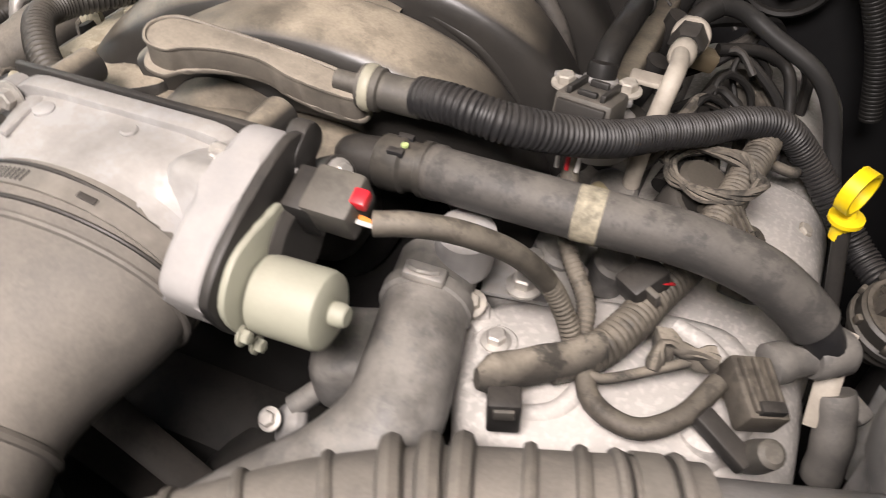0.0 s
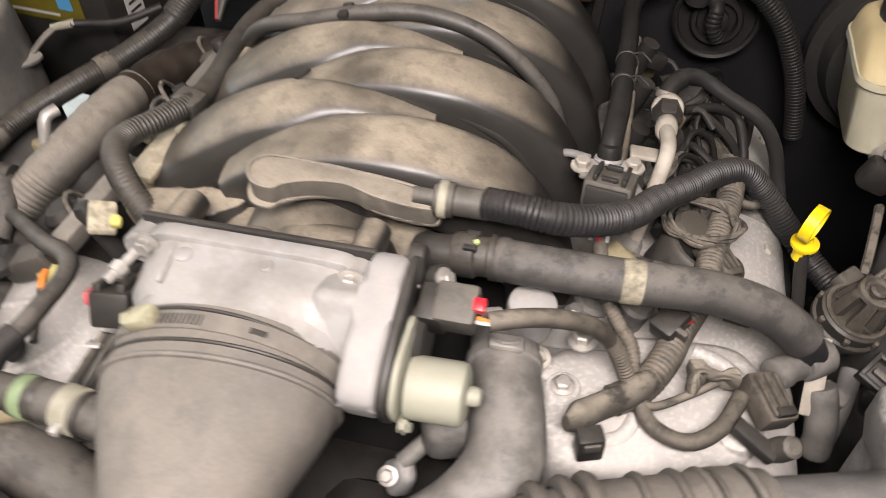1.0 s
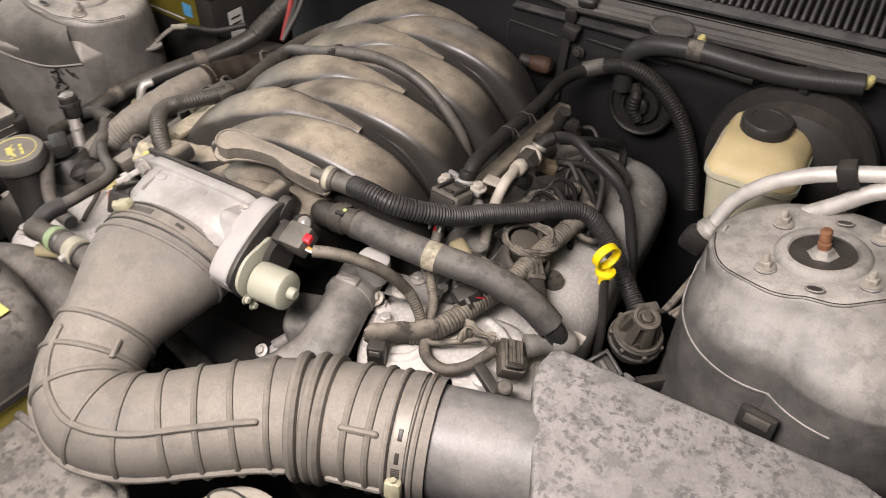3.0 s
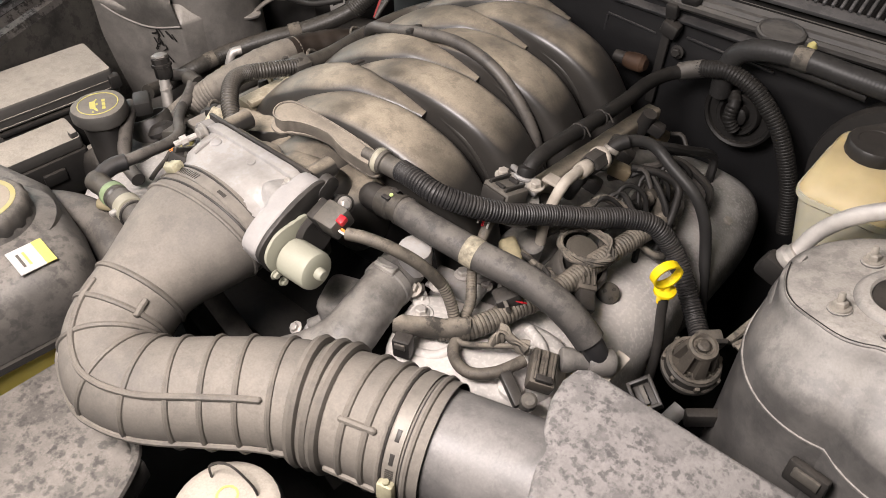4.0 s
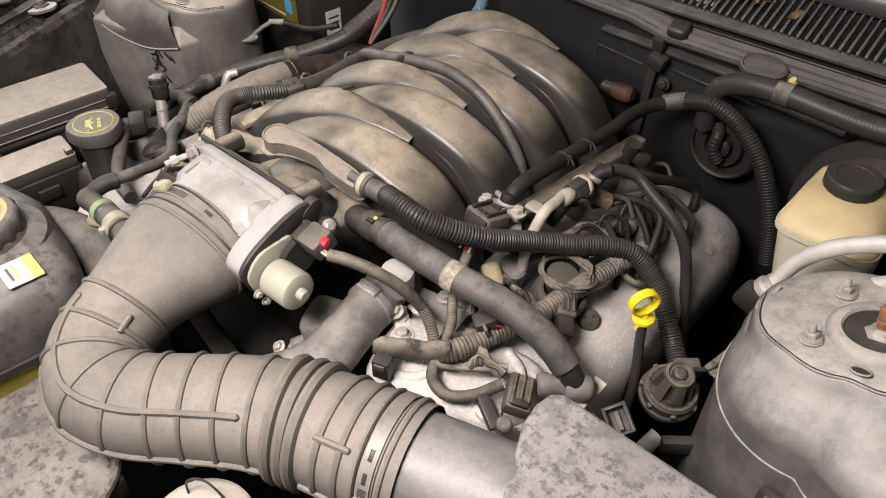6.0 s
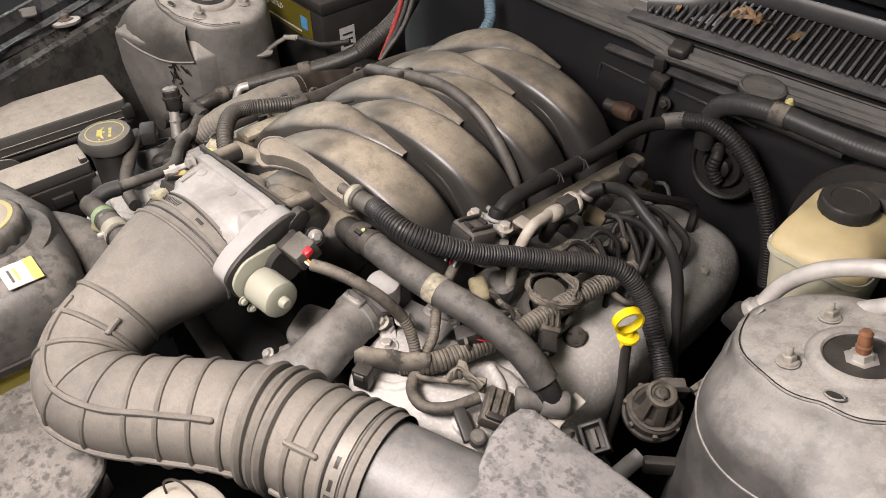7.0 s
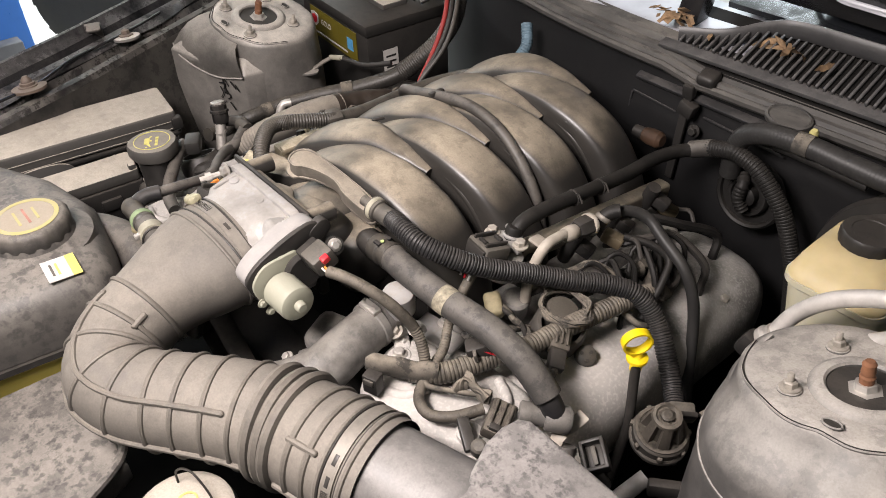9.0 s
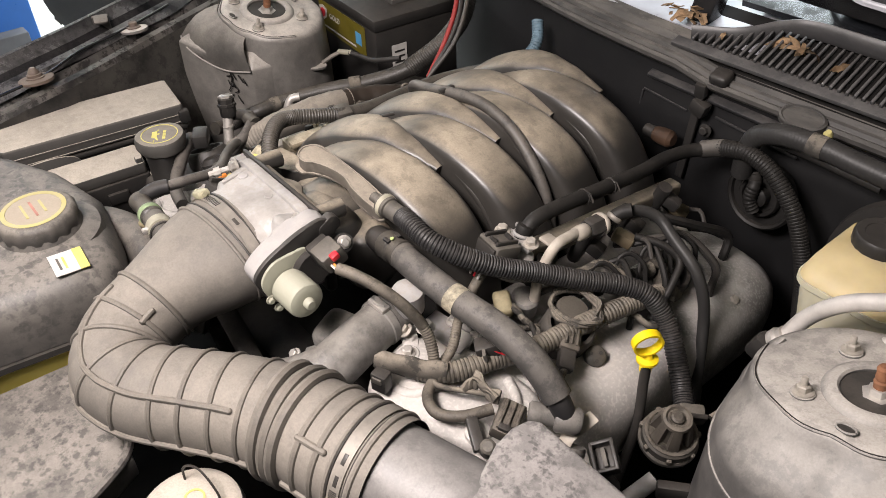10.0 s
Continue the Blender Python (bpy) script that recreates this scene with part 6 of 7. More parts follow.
part("cap_print", lathe([(0.0275, 0.9785), (0.0275, 0.9796), (0.0235, 0.9796), (0.0235, 0.9785)], TM, 40), WORN, tcap)
part("cap_disc", lathe([(0.0233, 0.9785), (0.0233, 0.9794)], TM, 40), dusty("dusty_cap_print", (0.30, 0.255, 0.19), 0.5, 0.65, dust_colour=(0.40, 0.355, 0.29), patches=60.0), tcap)
for k, w in enumerate((0.026, 0.032, 0.030)):
    part("warning_bar", box((w * 0.8, 0.0022, 0.0006), TM @ pose(0.0, 0.008 - 0.008 * k, 0.9797), 0.0), plain("faded_red_print", (0.36, 0.17, 0.13), 0.6, mott=0.3) if k == 1 else WORN, tcap)
LABEL = pose(-0.136, -0.140, 0.9365, -4, 12, -3)
tag = part("label", box((0.033, 0.026, 0.0010), LABEL, 0.0), WHITE, tank, "white and yellow warning label")
part("yellow_band", box((0.033, 0.010, 0.0012), LABEL @ pose(0, 0.0181, 0.0002), 0.0), INK, tag)
for k, mt in enumerate((PINK, INK, GREY)):
    part("print_bar", box((0.018, 0.0025, 0.0006), LABEL @ pose(0, 0.007 - 0.006 * k, 0.0008), 0.0), mt, tag)
rh = thing("radiator_hose", (-0.17, -0.08, 0.9), "dusty thick black radiator hose", "hose")
part("hose", tube([(-0.30, -0.13, 0.84), (-0.282, -0.078, 0.868), (-0.240, -0.050, 0.874), (-0.185, -0.040, 0.870), (-0.138, -0.052, 0.860), (-0.105, -0.086, 0.845), (-0.07, -0.14, 0.80)], 0.027, sides=28), HOSE, rh)

part("clamp", lathe([(0.0275, -0.006), (0.0282, -0.005), (0.0282, 0.005), (0.0275, 0.006)], aim((-0.110, -0.080, 0.848), (0.6, -0.6, -0.3)), 28), STEEL, rh)
# battery
bat = thing("battery", (-0.50, 0.48, 0.80), "black car battery with gold label stripe", "battery")
BM = pose(-0.520, 0.572, -0.008, 0, 0, -5)
part("case", box((0.24, 0.17, 0.17), BM @ pose(0, 0, 0.855), 0.006), BLACK, bat)
part("lid", box((0.246, 0.176, 0.022), BM @ pose(0, 0, 0.949), 0.005), BLACK, bat)
part("vent_cover", box((0.12, 0.05, 0.012), BM @ pose(0.02, 0.0, 0.963), 0.003), FUSE, bat)
lab = part("label_stripe", box((0.17, 0.001, 0.055), BM @ pose(0.0, -0.0862, 0.908), 0.0), GOLD, bat, "gold printed label stripe")
part("emblem", slab([(0.0, 0.014), (0.014, 0.010), (0.012, -0.006), (0.0, -0.014), (-0.012, -0.006), (-0.014, 0.010)], 0, 0.0008, BM @ pose(-0.068, -0.0868, 0.914, 90, 0, 0), 0.0), WHITE, lab)
part("emblem_core", slab([(0.0, 0.009), (0.009, 0.006), (0.008, -0.004), (0.0, -0.009), (-0.008, -0.004), (-0.009, 0.006)], 0.0008, 0.0014, BM @ pose(-0.068, -0.0868, 0.914, 90, 0, 0), 0.0), RED, lab)
text_mesh("GOLD", 0.014, BM @ pose(-0.026, -0.0870, 0.914, 90, 0, 0), WHITE, lab)
part("blue_sign", box((0.020, 0.0012, 0.022), BM @ pose(0.062, -0.0868, 0.908), 0.0), plain("blue_print", (0.08, 0.28, 0.5), 0.5, mott=0.1), lab)
part("print_bar", box((0.12, 0.0012, 0.003), BM @ pose(-0.01, -0.0868, 0.889), 0.0), WHITE, lab)
part("side_label", box((0.001, 0.030, 0.045), BM @ pose(0.1212, -0.04, 0.885), 0.0), WHITE, bat, "white paper side label")
for k in range(3):
    part("print_bar", box((0.0012, 0.02, 0.003), BM @ pose(0.1218, -0.04, 0.895 - 0.01 * k), 0.0), BLACK, bat)
cab = thing("battery_cable", (-0.32, 0.5, 0.95), "bundle of black and red battery cables", "cable")
part("loom", tube([(-0.33, 0.625, 1.01), (-0.312, 0.60, 0.990), (-0.300, 0.575, 0.962), (-0.306, 0.540, 0.928), (-0.334, 0.490, 0.888)], ribbed(0.0158, 0.004, 0.0006), sides=18, step=0.0013), LOOMDUST, cab)
for k, mt in enumerate((plain("faded_red_cable", (0.30, 0.03, 0.025), 0.6, mott=0.2), BLACK, LOOMDUST)):
    part("cable", tube([(-0.40 + 0.02 * k, 0.56, 0.985), (-0.35 + 0.015 * k, 0.60, 1.01), (-0.305 + 0.012 * k, 0.57, 0.99), (-0.285 + 0.01 * k, 0.53, 0.945), (-0.27, 0.48, 0.90)], 0.0040, sides=10), mt, cab)

# looms along the passenger side
la = thing("wiring_loom", (-0.2, 0.3, 0.93), "grey dusty corrugated loom beside the manifold", "wiring")
part("conduit", tube([(-0.150, 0.130, 0.944), (-0.175, 0.146, 0.960), (-0.198, 0.171, 0.966), (-0.205, 0.197, 0.962), (-0.194, 0.226, 0.958), (-0.183, 0.269, 0.950), (-0.185, 0.315, 0.943), (-0.198, 0.377, 0.935), (-0.203, 0.44, 0.931), (-0.189, 0.485, 0.934), (-0.155, 0.505, 0.948), (-0.135, 0.54, 0.956)], lambda t, k: 0.0108 - (0.0009 if k < 0.34 else 0.0002) * ((t / 0.0036) % 1 > 0.6), sides=20, step=0.0012), LOOMDUST, la)
part("end_plug", box((0.018, 0.016, 0.020), pose(-0.152, 0.126, 0.930, 20, 10, 20), 0.003), TAN, la)
part("clip_block", box((0.024, 0.022, 0.020), pose(-0.184, 0.264, 0.951, 0, 10, -12), 0.003), GREY, la, "dusty square retaining clip")
part("clip_foot", box((0.022, 0.012, 0.005), pose(-0.173, 0.236, 0.942, 0, 12, -12), 0.0015), TAPE, la)
part("blue_tube", tube([(-0.137, 0.536, 0.955), (-0.133, 0.56, 0.958), (-0.135, 0.585, 0.975), (-0.15, 0.60, 1.0)], ribbed(0.009, 0.0045, 0.001), sides=14, step=0.0013), BLUE, la, "blue corrugated tube end")
lb = thing("wiring_loom", (-0.38, 0.25, 0.9), "dark corrugated loom past the strut tower", "wiring")
part("conduit", tube([(-0.47, 0.19, 0.83), (-0.482, 0.225, 0.820), (-0.453, 0.258, 0.842), (-0.445, 0.311, 0.848), (-0.427, 0.348, 0.854), (-0.400, 0.385, 0.863), (-0.374, 0.429, 0.868), (-0.336, 0.485, 0.887), (-0.307, 0.535, 0.924), (-0.299, 0.575, 0.959)], lambda t, k: 0.0112 + 0.003 * k - 0.0004 * ((t / 0.0036) % 1 > 0.6), sides=18, step=0.0013), LOOMDUST, lb)
lc = thing("heater_pipe", (-0.3, 0.27, 0.86), "thick dusty ribbed pipe over the valve cover", "pipe")
HEATER = dusty("dusty_heater_pipe", (0.035, 0.033, 0.03), 0.85, 0.5, dust_colour=(0.37, 0.325, 0.265), tilt=(-0.1, 0.9), wipe=0.75, scuffs=0.2)
part("pipe", tube([(-0.330, 0.220, 0.875), (-0.315, 0.243, 0.888), (-0.304, 0.295, 0.896), (-0.299, 0.345, 0.893)], lambda s, k: 0.0222 + 0.0003 * math.sin(s * 190) + 0.0003 * math.sin(s * 431), sides=28, step=0.003), HEATER, lc)
part("ribbed_end", tube([(-0.378, 0.145, 0.815), (-0.360, 0.175, 0.842), (-0.342, 0.203, 0.863), (-0.328, 0.223, 0.877)], ribbed(0.0218, 0.0052, 0.0006), sides=24, step=0.0014), HEATER, lc)
part("dark_wrap", tube([(-0.300, 0.335, 0.894), (-0.295, 0.37, 0.890), (-0.280, 0.41, 0.886), (-0.255, 0.45, 0.880), (-0.238, 0.50, 0.868)], lambda s, k: 0.0222 + 0.0005 * math.sin(s * 240) - 0.004 * k, sides=26, step=0.003), dusty("oily_brown_wrap", (0.022, 0.017, 0.013), 0.2, 0.4, dust_colour=(0.16, 0.12, 0.09), scuffs=0.6, tilt=(0.2, 1.0)), lc, "oily dark brown wrap")
part("rag_end", tube([(-0.262, 0.262, 0.908), (-0.250, 0.250, 0.918), (-0.236, 0.243, 0.922), (-0.218, 0.240, 0.930)], lambda s, k: (0.003 + 0.001 * math.sin(s * 300), 0.007 + 0.002 * math.sin(s * 170)), sides=10, step=0.003), TAPE, la, "torn pale cloth tie")
part("wire_loop", tube([(-0.218, 0.252, 0.936), (-0.220, 0.262, 0.946), (-0.214, 0.270, 0.949), (-0.206, 0.268, 0.945), (-0.204, 0.258, 0.938)], 0.0022, sides=8), FABRIC, la)
part("tape_band", tube([(-0.449, 0.285, 0.8455), (-0.446, 0.300, 0.8475)], 0.0128, sides=16), FABRIC, lb)
part("tape_band", tube([(-0.388, 0.405, 0.8655), (-0.378, 0.421, 0.8675)], 0.0146, sides=16), FABRIC, lb)
ld = thing("vacuum_line", (-0.25, 0.08, 0.93), "bent black vacuum line by the oil filler", "hose")
part("line", tube([(-0.318, 0.160, 0.885), (-0.302, 0.150, 0.894), (-0.270, 0.128, 0.910), (-0.235, 0.106, 0.924), (-0.205, 0.090, 0.936), (-0.190, 0.078, 0.940), (-0.184, 0.060, 0.942), (-0.180, 0.030, 0.948), (-0.181, 0.002, 0.950)], 0.0068, sides=14), HOSE, ld)
ld2 = thing("vacuum_line", (-0.28, 0.05, 0.89), "thick dusty hose by the oil filler", "hose")
part("hose", tube([(-0.345, 0.105, 0.905), (-0.319, 0.081, 0.902), (-0.300, 0.063, 0.894), (-0.285, 0.051, 0.890), (-0.257, 0.037, 0.886), (-0.226, 0.031, 0.885)], 0.0085, sides=14), HOSE, ld2)
part("plug", box((0.034, 0.022, 0.020), pose(-0.335, 0.115, 0.905, 0, 0, -30), 0.004), BLACK, ld2)
tn = thing("knock_sensor", (-0.25, 0.11, 0.87), "small tan sensor with a thin wire", "sensor")
part("head", lathe([(0.012, -0.01), (0.0135, 0.004), (0.011, 0.010), (0.005, 0.013)], pose(-0.250, 0.114, 0.876, 10, -10, 0), 16), YELLOWED, tn)
part("ring", lathe([(0.0138, 0.0), (0.0146, 0.001), (0.0146, 0.003), (0.0138, 0.004)], pose(-0.250, 0.114, 0.876, 10, -10, 0), 20), WHITE, tn)
part("wire", tube([(-0.249, 0.106, 0.888), (-0.247, 0.098, 0.889), (-0.243, 0.088, 0.885)], 0.0030, sides=8), ORANGE, tn)
part("sleeve", tube([(-0.244, 0.090, 0.886), (-0.240, 0.078, 0.881), (-0.232, 0.060, 0.880), (-0.225, 0.046, 0.878)], 0.0030, sides=10), LOOMDUST, tn)
le = thing("throttle_side_hose", (-0.12, -0.03, 0.95), "short black hose with a pale clamp and quick connector", "hose")
part("hose", tube([(-0.078, -0.037, 0.943), (-0.098, -0.036, 0.945), (-0.118, -0.034, 0.946), (-0.134, -0.033, 0.946)], 0.0135, sides=20), HOSE, le)
part("clamp", lathe([(0.0140, -0.0065), (0.0152, -0.006), (0.0152, 0.006), (0.0140, 0.0065)], aim((-0.114, -0.0345, 0.946), (-1, 0.12, 0)), 24), PALE, le)
part("clamp_wire", lathe([(0.0146, -0.001), (0.0158, 0.0), (0.0146, 0.001)], aim((-0.103, -0.0357, 0.945), (-1, 0.12, 0)), 24), BLACK, le)
part("clamp_screw", box((0.006, 0.010, 0.006), pose(-0.114, -0.050, 0.950), 0.0015), ZINC, le)
part("quick_connector", lathe([(0.011, 0.0), (0.0135, 0.003), (0.0135, 0.020), (0.0115, 0.022), (0.0115, 0.040), (0.0125, 0.042), (0.0125, 0.052), (0.009, 0.056)], aim((-0.134, -0.033, 0.946), (-1, 0.05, -0.06)), 22), LOOMDUST, le)
part("release_ring", lathe([(0.0137, 0.008), (0.0142, 0.009), (0.0142, 0.016), (0.0137, 0.017)], aim((-0.134, -0.033, 0.946), (-1, 0.05, -0.06)), 22), plain("pale_green_ring", (0.20, 0.26, 0.14), 0.6, mott=0.3), le)
part("elbow", tube([(-0.168, -0.032, 0.944), (-0.182, -0.026, 0.946), (-0.184, -0.010, 0.950), (-0.180, 0.006, 0.950)], 0.0095, sides=18), LOOM, le)
part("lower_tube", tube([(-0.147, -0.018, 0.905), (-0.175, -0.022, 0.905), (-0.199, -0.030, 0.903)], 0.0075, sides=14), TAN, le)
part("lower_tube", tube([(-0.150, -0.017, 0.884), (-0.178, -0.022, 0.882), (-0.207, -0.030, 0.880), (-0.218, -0.028, 0.87)], 0.0080, sides=14), LOOMDUST, le)
lf = thing("throttle_sensor_plug", (-0.15, 0.06, 0.94), "black sensor plug with a red lock tab", "connector")
SP = pose(-0.134, 0.058, 0.938, -30, 0, 8)
part("plug", box((0.028, 0.050, 0.026), SP, 0.003), BLACK, lf)
for dx in (-0.008, 0.009):
    part("plug_rib", box((0.005, 0.046, 0.006), SP @ pose(dx, 0, 0.0155), 0.001), LOOMDUST, lf)
part("latch", box((0.010, 0.024, 0.006), SP @ pose(0.0, 0.018, 0.0150), 0.0015), LOOM, lf)
part("collar", box((0.032, 0.010, 0.030), SP @ pose(0, 0.004, 0), 0.002), LOOMDUST, lf)
part("lock_tab", box((0.008, 0.014, 0.010), SP @ pose(-0.019, -0.008, 0.004), 0.002), plain("faded_red_tab", (0.45, 0.10, 0.10), 0.5, mott=0.2), lf)
for k in range(5):
    part("wire", tube([(-0.142 + 0.004 * k, 0.036, 0.926), (-0.150 + 0.004 * k, 0.022 + 0.002 * k, 0.914), (-0.160 + 0.005 * k, 0.008, 0.900), (-0.168 + 0.004 * k, -0.006, 0.885)], 0.0020, sides=6), (FABRIC, BLACK, GREY, BLACK, FABRIC)[k], lf)
part("white_tag", box((0.010, 0.016, 0.002), pose(-0.146, 0.028, 0.922, -40, 10, 15), 0.0005), WHITE, lf)

# radiator top panel and power steering cap
rad = thing("radiator_cover", (0.0, -0.35, 0.8), "dusty spotted black radiator cover panel", "panel")
part("panel", slab([(-0.10, -0.16), (0.07, -0.175), (0.13, -0.30), (0.20, -0.50), (-0.12, -0.50)], 0.80, 0.835, bevel=0.008, segments=3), TANK, rad)
part("edge_lip", tube([(-0.098, -0.165, 0.834), (0.0, -0.172, 0.835), (0.066, -0.18, 0.835), (0.125, -0.30, 0.835)], 0.005, sides=8), TANK, rad)
ps = thing("power_steering_cap", (0.178, -0.155, 0.84), "dusty cap with yellow sign and thin wire", "filler cap")
PM = pose(0.180, -0.160, 0.0)
pcap = part("cap", lathe([(0.05, 0.80), (0.05, 0.84), (0.047, 0.852), (0.038, 0.858)], PM, 36), FUSE, ps)
part("sign", lathe([(0.010, 0.8575), (0.010, 0.8588), (0.008, 0.8588), (0.008, 0.8575)], PM @ pose(-0.006, 0.008, 0), 20), INK, pcap)
part("wire", tube([(0.150, -0.15, 0.85), (0.150, -0.148, 0.875), (0.170, -0.14, 0.888), (0.19, -0.135, 0.87), (0.195, -0.135, 0.845)], 0.0012, sides=6), BLACK, ps)
pul = thing("belt_pulley", (-0.1, -0.02, 0.78), "dark belt pulley with bright hub", "pulley")
part("wheel", lathe([(0.045, 0.0), (0.050, 0.004), (0.046, 0.008), (0.046, 0.018), (0.050, 0.022), (0.048, 0.026), (0.03, 0.02), (0.012, 0.02)], aim((-0.125, 0.0, 0.82), (0, -1, 0.1)), 36), BLACK, pul)
part("hub", lathe([(0.010, 0.018), (0.010, 0.028), (0.007, 0.030)], aim((-0.125, 0.0, 0.82), (0, -1, 0.1)), 6), STEEL, pul)

# ---- cowl grille and beyond ----
grille = thing("cowl_grille", (0.25, 0.66, 1.04), "black slatted cowl grille with dry leaves on it", "grille", kind="structure")
part("frame_front", box((0.64, 0.018, 0.006), pose(0.40, 0.637, 1.0415, 14, 0, 3), 0.002), GRILLE, grille)
part("frame_back", tube([(0.095, 0.636, 1.050), (0.15, 0.660, 1.057), (0.187, 0.692, 1.069), (0.22, 0.708, 1.074), (0.30, 0.712, 1.075), (0.45, 0.718, 1.076), (0.70, 0.730, 1.078)], (lambda s, k: (0.004, 0.012)), sides=14, up=(0, 0, 1)), GRILLE, grille)
# dark sheet added below the slats to put shade in the gaps
part("gap_backing", box((0.66, 0.11, 0.006), pose(0.41, 0.690, 1.040, 20, 0, 3), 0.0), DEEP, grille)
slats = {}
for k in range(60):
    x = 0.104 + 0.0098 * k
    back = min(1.0, 0.16 + max(0.0, (x - 0.10) / 0.115))
    key = round(back, 2)
    if key not in slats:
        slats[key] = finish(box((0.0040, 0.062 * back, 0.007), Matrix.Identity(4), 0.0012, 1), "slat", GRILLE)
    ob = new("slat", slats[key])
    ob.parent = grille
    ob.matrix_parent_inverse = WORLD[grille].inverted()
    ob.matrix_basis = pose(x, 0.640 + 0.048 * (x - 0.385) + 0.029 * back, 1.047 + 0.0115 * back, 21, 0, 1)
for k, (px, py, pz, a) in enumerate(((0.216, 0.664, 1.064, 10), (0.232, 0.664, 1.066, 100), (0.246, 0.662, 1.064, 150), (0.285, 0.664, 1.062, 60), (0.130, 0.644, 1.058, 320), (0.200, 0.668, 1.064, 20), (0.224, 0.668, 1.066, 200))):
    lf2 = bmesh.new()
    out = [(-0.018, 0), (-0.010, 0.004), (-0.004, 0.003), (0.003, 0.006), (0.009, 0.004), (0.018, 0.001), (0.009, -0.004), (-0.002, -0.003), (-0.009, -0.005)]
    top = [lf2.verts.new(pose(px, py, pz, 20 + 9 * k, 12 - 7 * k, a) @ Vector((x, y, 0.005 * math.sin(x * 120 + k) + 20 * y * y))) for x, y in out]
    lf2.faces.new(top)
    bmesh.ops.solidify(lf2, geom=lf2.faces[:], thickness=0.0006)
    solo("dry_leaf", lf2, LEAF, "curled brown dry leaf on the cowl grille", "leaf", "dry leaves")
for k in range(26):
    g = 2.4 * k
    lf3 = box((0.010 + 0.004 * (k % 3), 0.005 + 0.002 * (k % 4), 0.0012), pose(0.070 + 0.035 * math.cos(g) * ((k % 5) / 5 + 0.2), 0.655 + 0.022 * math.sin(g) * ((k % 7) / 7 + 0.2), 1.062 + 0.0012 * (k % 6), 25 * math.sin(k), 30 * math.cos(1.7 * k), 40 * k), 0.0004, 1)
    solo("leaf_scrap", lf3, LEAF, "broken brown leaf scrap at the hood hinge", "leaf", "leaf scraps")
sheet("cowl_corner", (0.95, 0.09, 0.006), pose(-0.295, 0.682, 1.051, 10, 0, 3), plain("pale_cowl_paint", (0.36, 0.36, 0.385), 0.35, mott=0.12, scale=20), "pale grey painted cowl corner behind the seal", "panel")
sheet("windscreen_edge", (0.9, 0.24, 0.008), pose(0.56, 0.845, 1.108, 14, 0, 3), plain("black_glass_edge", (0.012, 0.013, 0.015), 0.12, mott=0.1), "black glossy lower edge of the windscreen", "windscreen")
wiper = thing("wiper_arm", (0.26, 0.74, 1.10), "grey wiper arm above the cowl grille", "wiper")
part("arm", tube([(0.17, 0.80, 1.118), (0.225, 0.745, 1.110), (0.262, 0.735, 1.107), (0.40, 0.745, 1.108), (0.70, 0.76, 1.11)], (lambda s, k: (0.003, 0.007)), sides=10, up=(0, 0, 1)), plain("grey_wiper_metal", (0.25, 0.26, 0.28), 0.4, 0.3, 0.15), wiper)
part("blade", tube([(0.30, 0.775, 1.108), (0.45, 0.780, 1.109), (0.72, 0.79, 1.111)], 0.004, sides=8), BLACK, wiper)
sheet("cowl_panel", (1.7, 0.30, 0.01), pose(-0.05, 0.92, 1.097, 12, 0, 0), plain("grey_cowl_paint", (0.42, 0.42, 0.44), 0.4, mott=0.1), "grey painted cowl panel below the windscreen", "panel")
sheet("windscreen", (1.5, 0.9, 0.006), pose(0, 1.35, 1.33, 32, 0, 0), CLEAR, "dark windscreen glass", "windscreen")
# pale slotted panel built in place of a reflection in the windscreen glass
trim = thing("screen_reflection", (0.45, 0.80, 1.15), "pale grey slotted panel standing in for a windscreen reflection", "trim", kind="structure")
REFLECTION = plain("pale_reflection_tone", (0.50, 0.50, 0.53), 0.4, mott=0.1)
part("panel", slab(smooth_outline([(0.212, 0.742), (0.225, 0.715), (0.255, 0.690), (0.320, 0.682), (0.60, 0.72), (0.60, 0.86), (0.30, 0.86), (0.22, 0.82)]), 1.130, 1.136, bevel=0.002), REFLECTION, trim)
for k in range(4):
    part("slot", box((0.014, 0.005, 0.001), pose(0.248 + 0.022 * k, 0.722 - 0.002 * k, 1.1366, 0, 0, -8), 0.0), BLACK, trim)
part("reflection_lip", tube([(0.213, 0.742, 1.136), (0.226, 0.716, 1.136), (0.256, 0.691, 1.136), (0.320, 0.683, 1.136), (0.60, 0.721, 1.136)], 0.003, sides=8), REFLECTION, trim)
solo("lift_post", box((0.12, 0.30, 3.5), pose(-1.90, 0.10, 1.75), 0.01), LIFT, "blue painted vehicle lift post", "lift post")
solo("lift_arm_panel", box((0.05, 0.26, 0.60), pose(-1.70, 0.06, 0.30), 0.006), plain("grey_lift_steel", (0.12, 0.12, 0.125), 0.5, mott=0.25, scale=12), "grey steel panel at the lift post", "panel")
TY = aim((-2.88, 0.78, 0.272), (0.95, -0.35, 0.0)) @ Matrix.Scale(0.77, 4)
ty = thing("spare_tyre", (-2.88, 0.78, 0.0), "black treaded tyre standing on the workshop floor", "tyre")
part("tread", lathe([(0.20, -0.10), (0.30, -0.11), (0.345, -0.09), (0.35, -0.03), (0.34, -0.02), (0.34, 0.02), (0.35, 0.03), (0.345, 0.09), (0.30, 0.11), (0.20, 0.10)], TY, 40), BLACK, ty)
part("rim", lathe([(0.0, -0.02), (0.06, -0.01), (0.12, 0.03), (0.19, 0.05), (0.20, 0.08)], TY, 32), STEEL, ty)
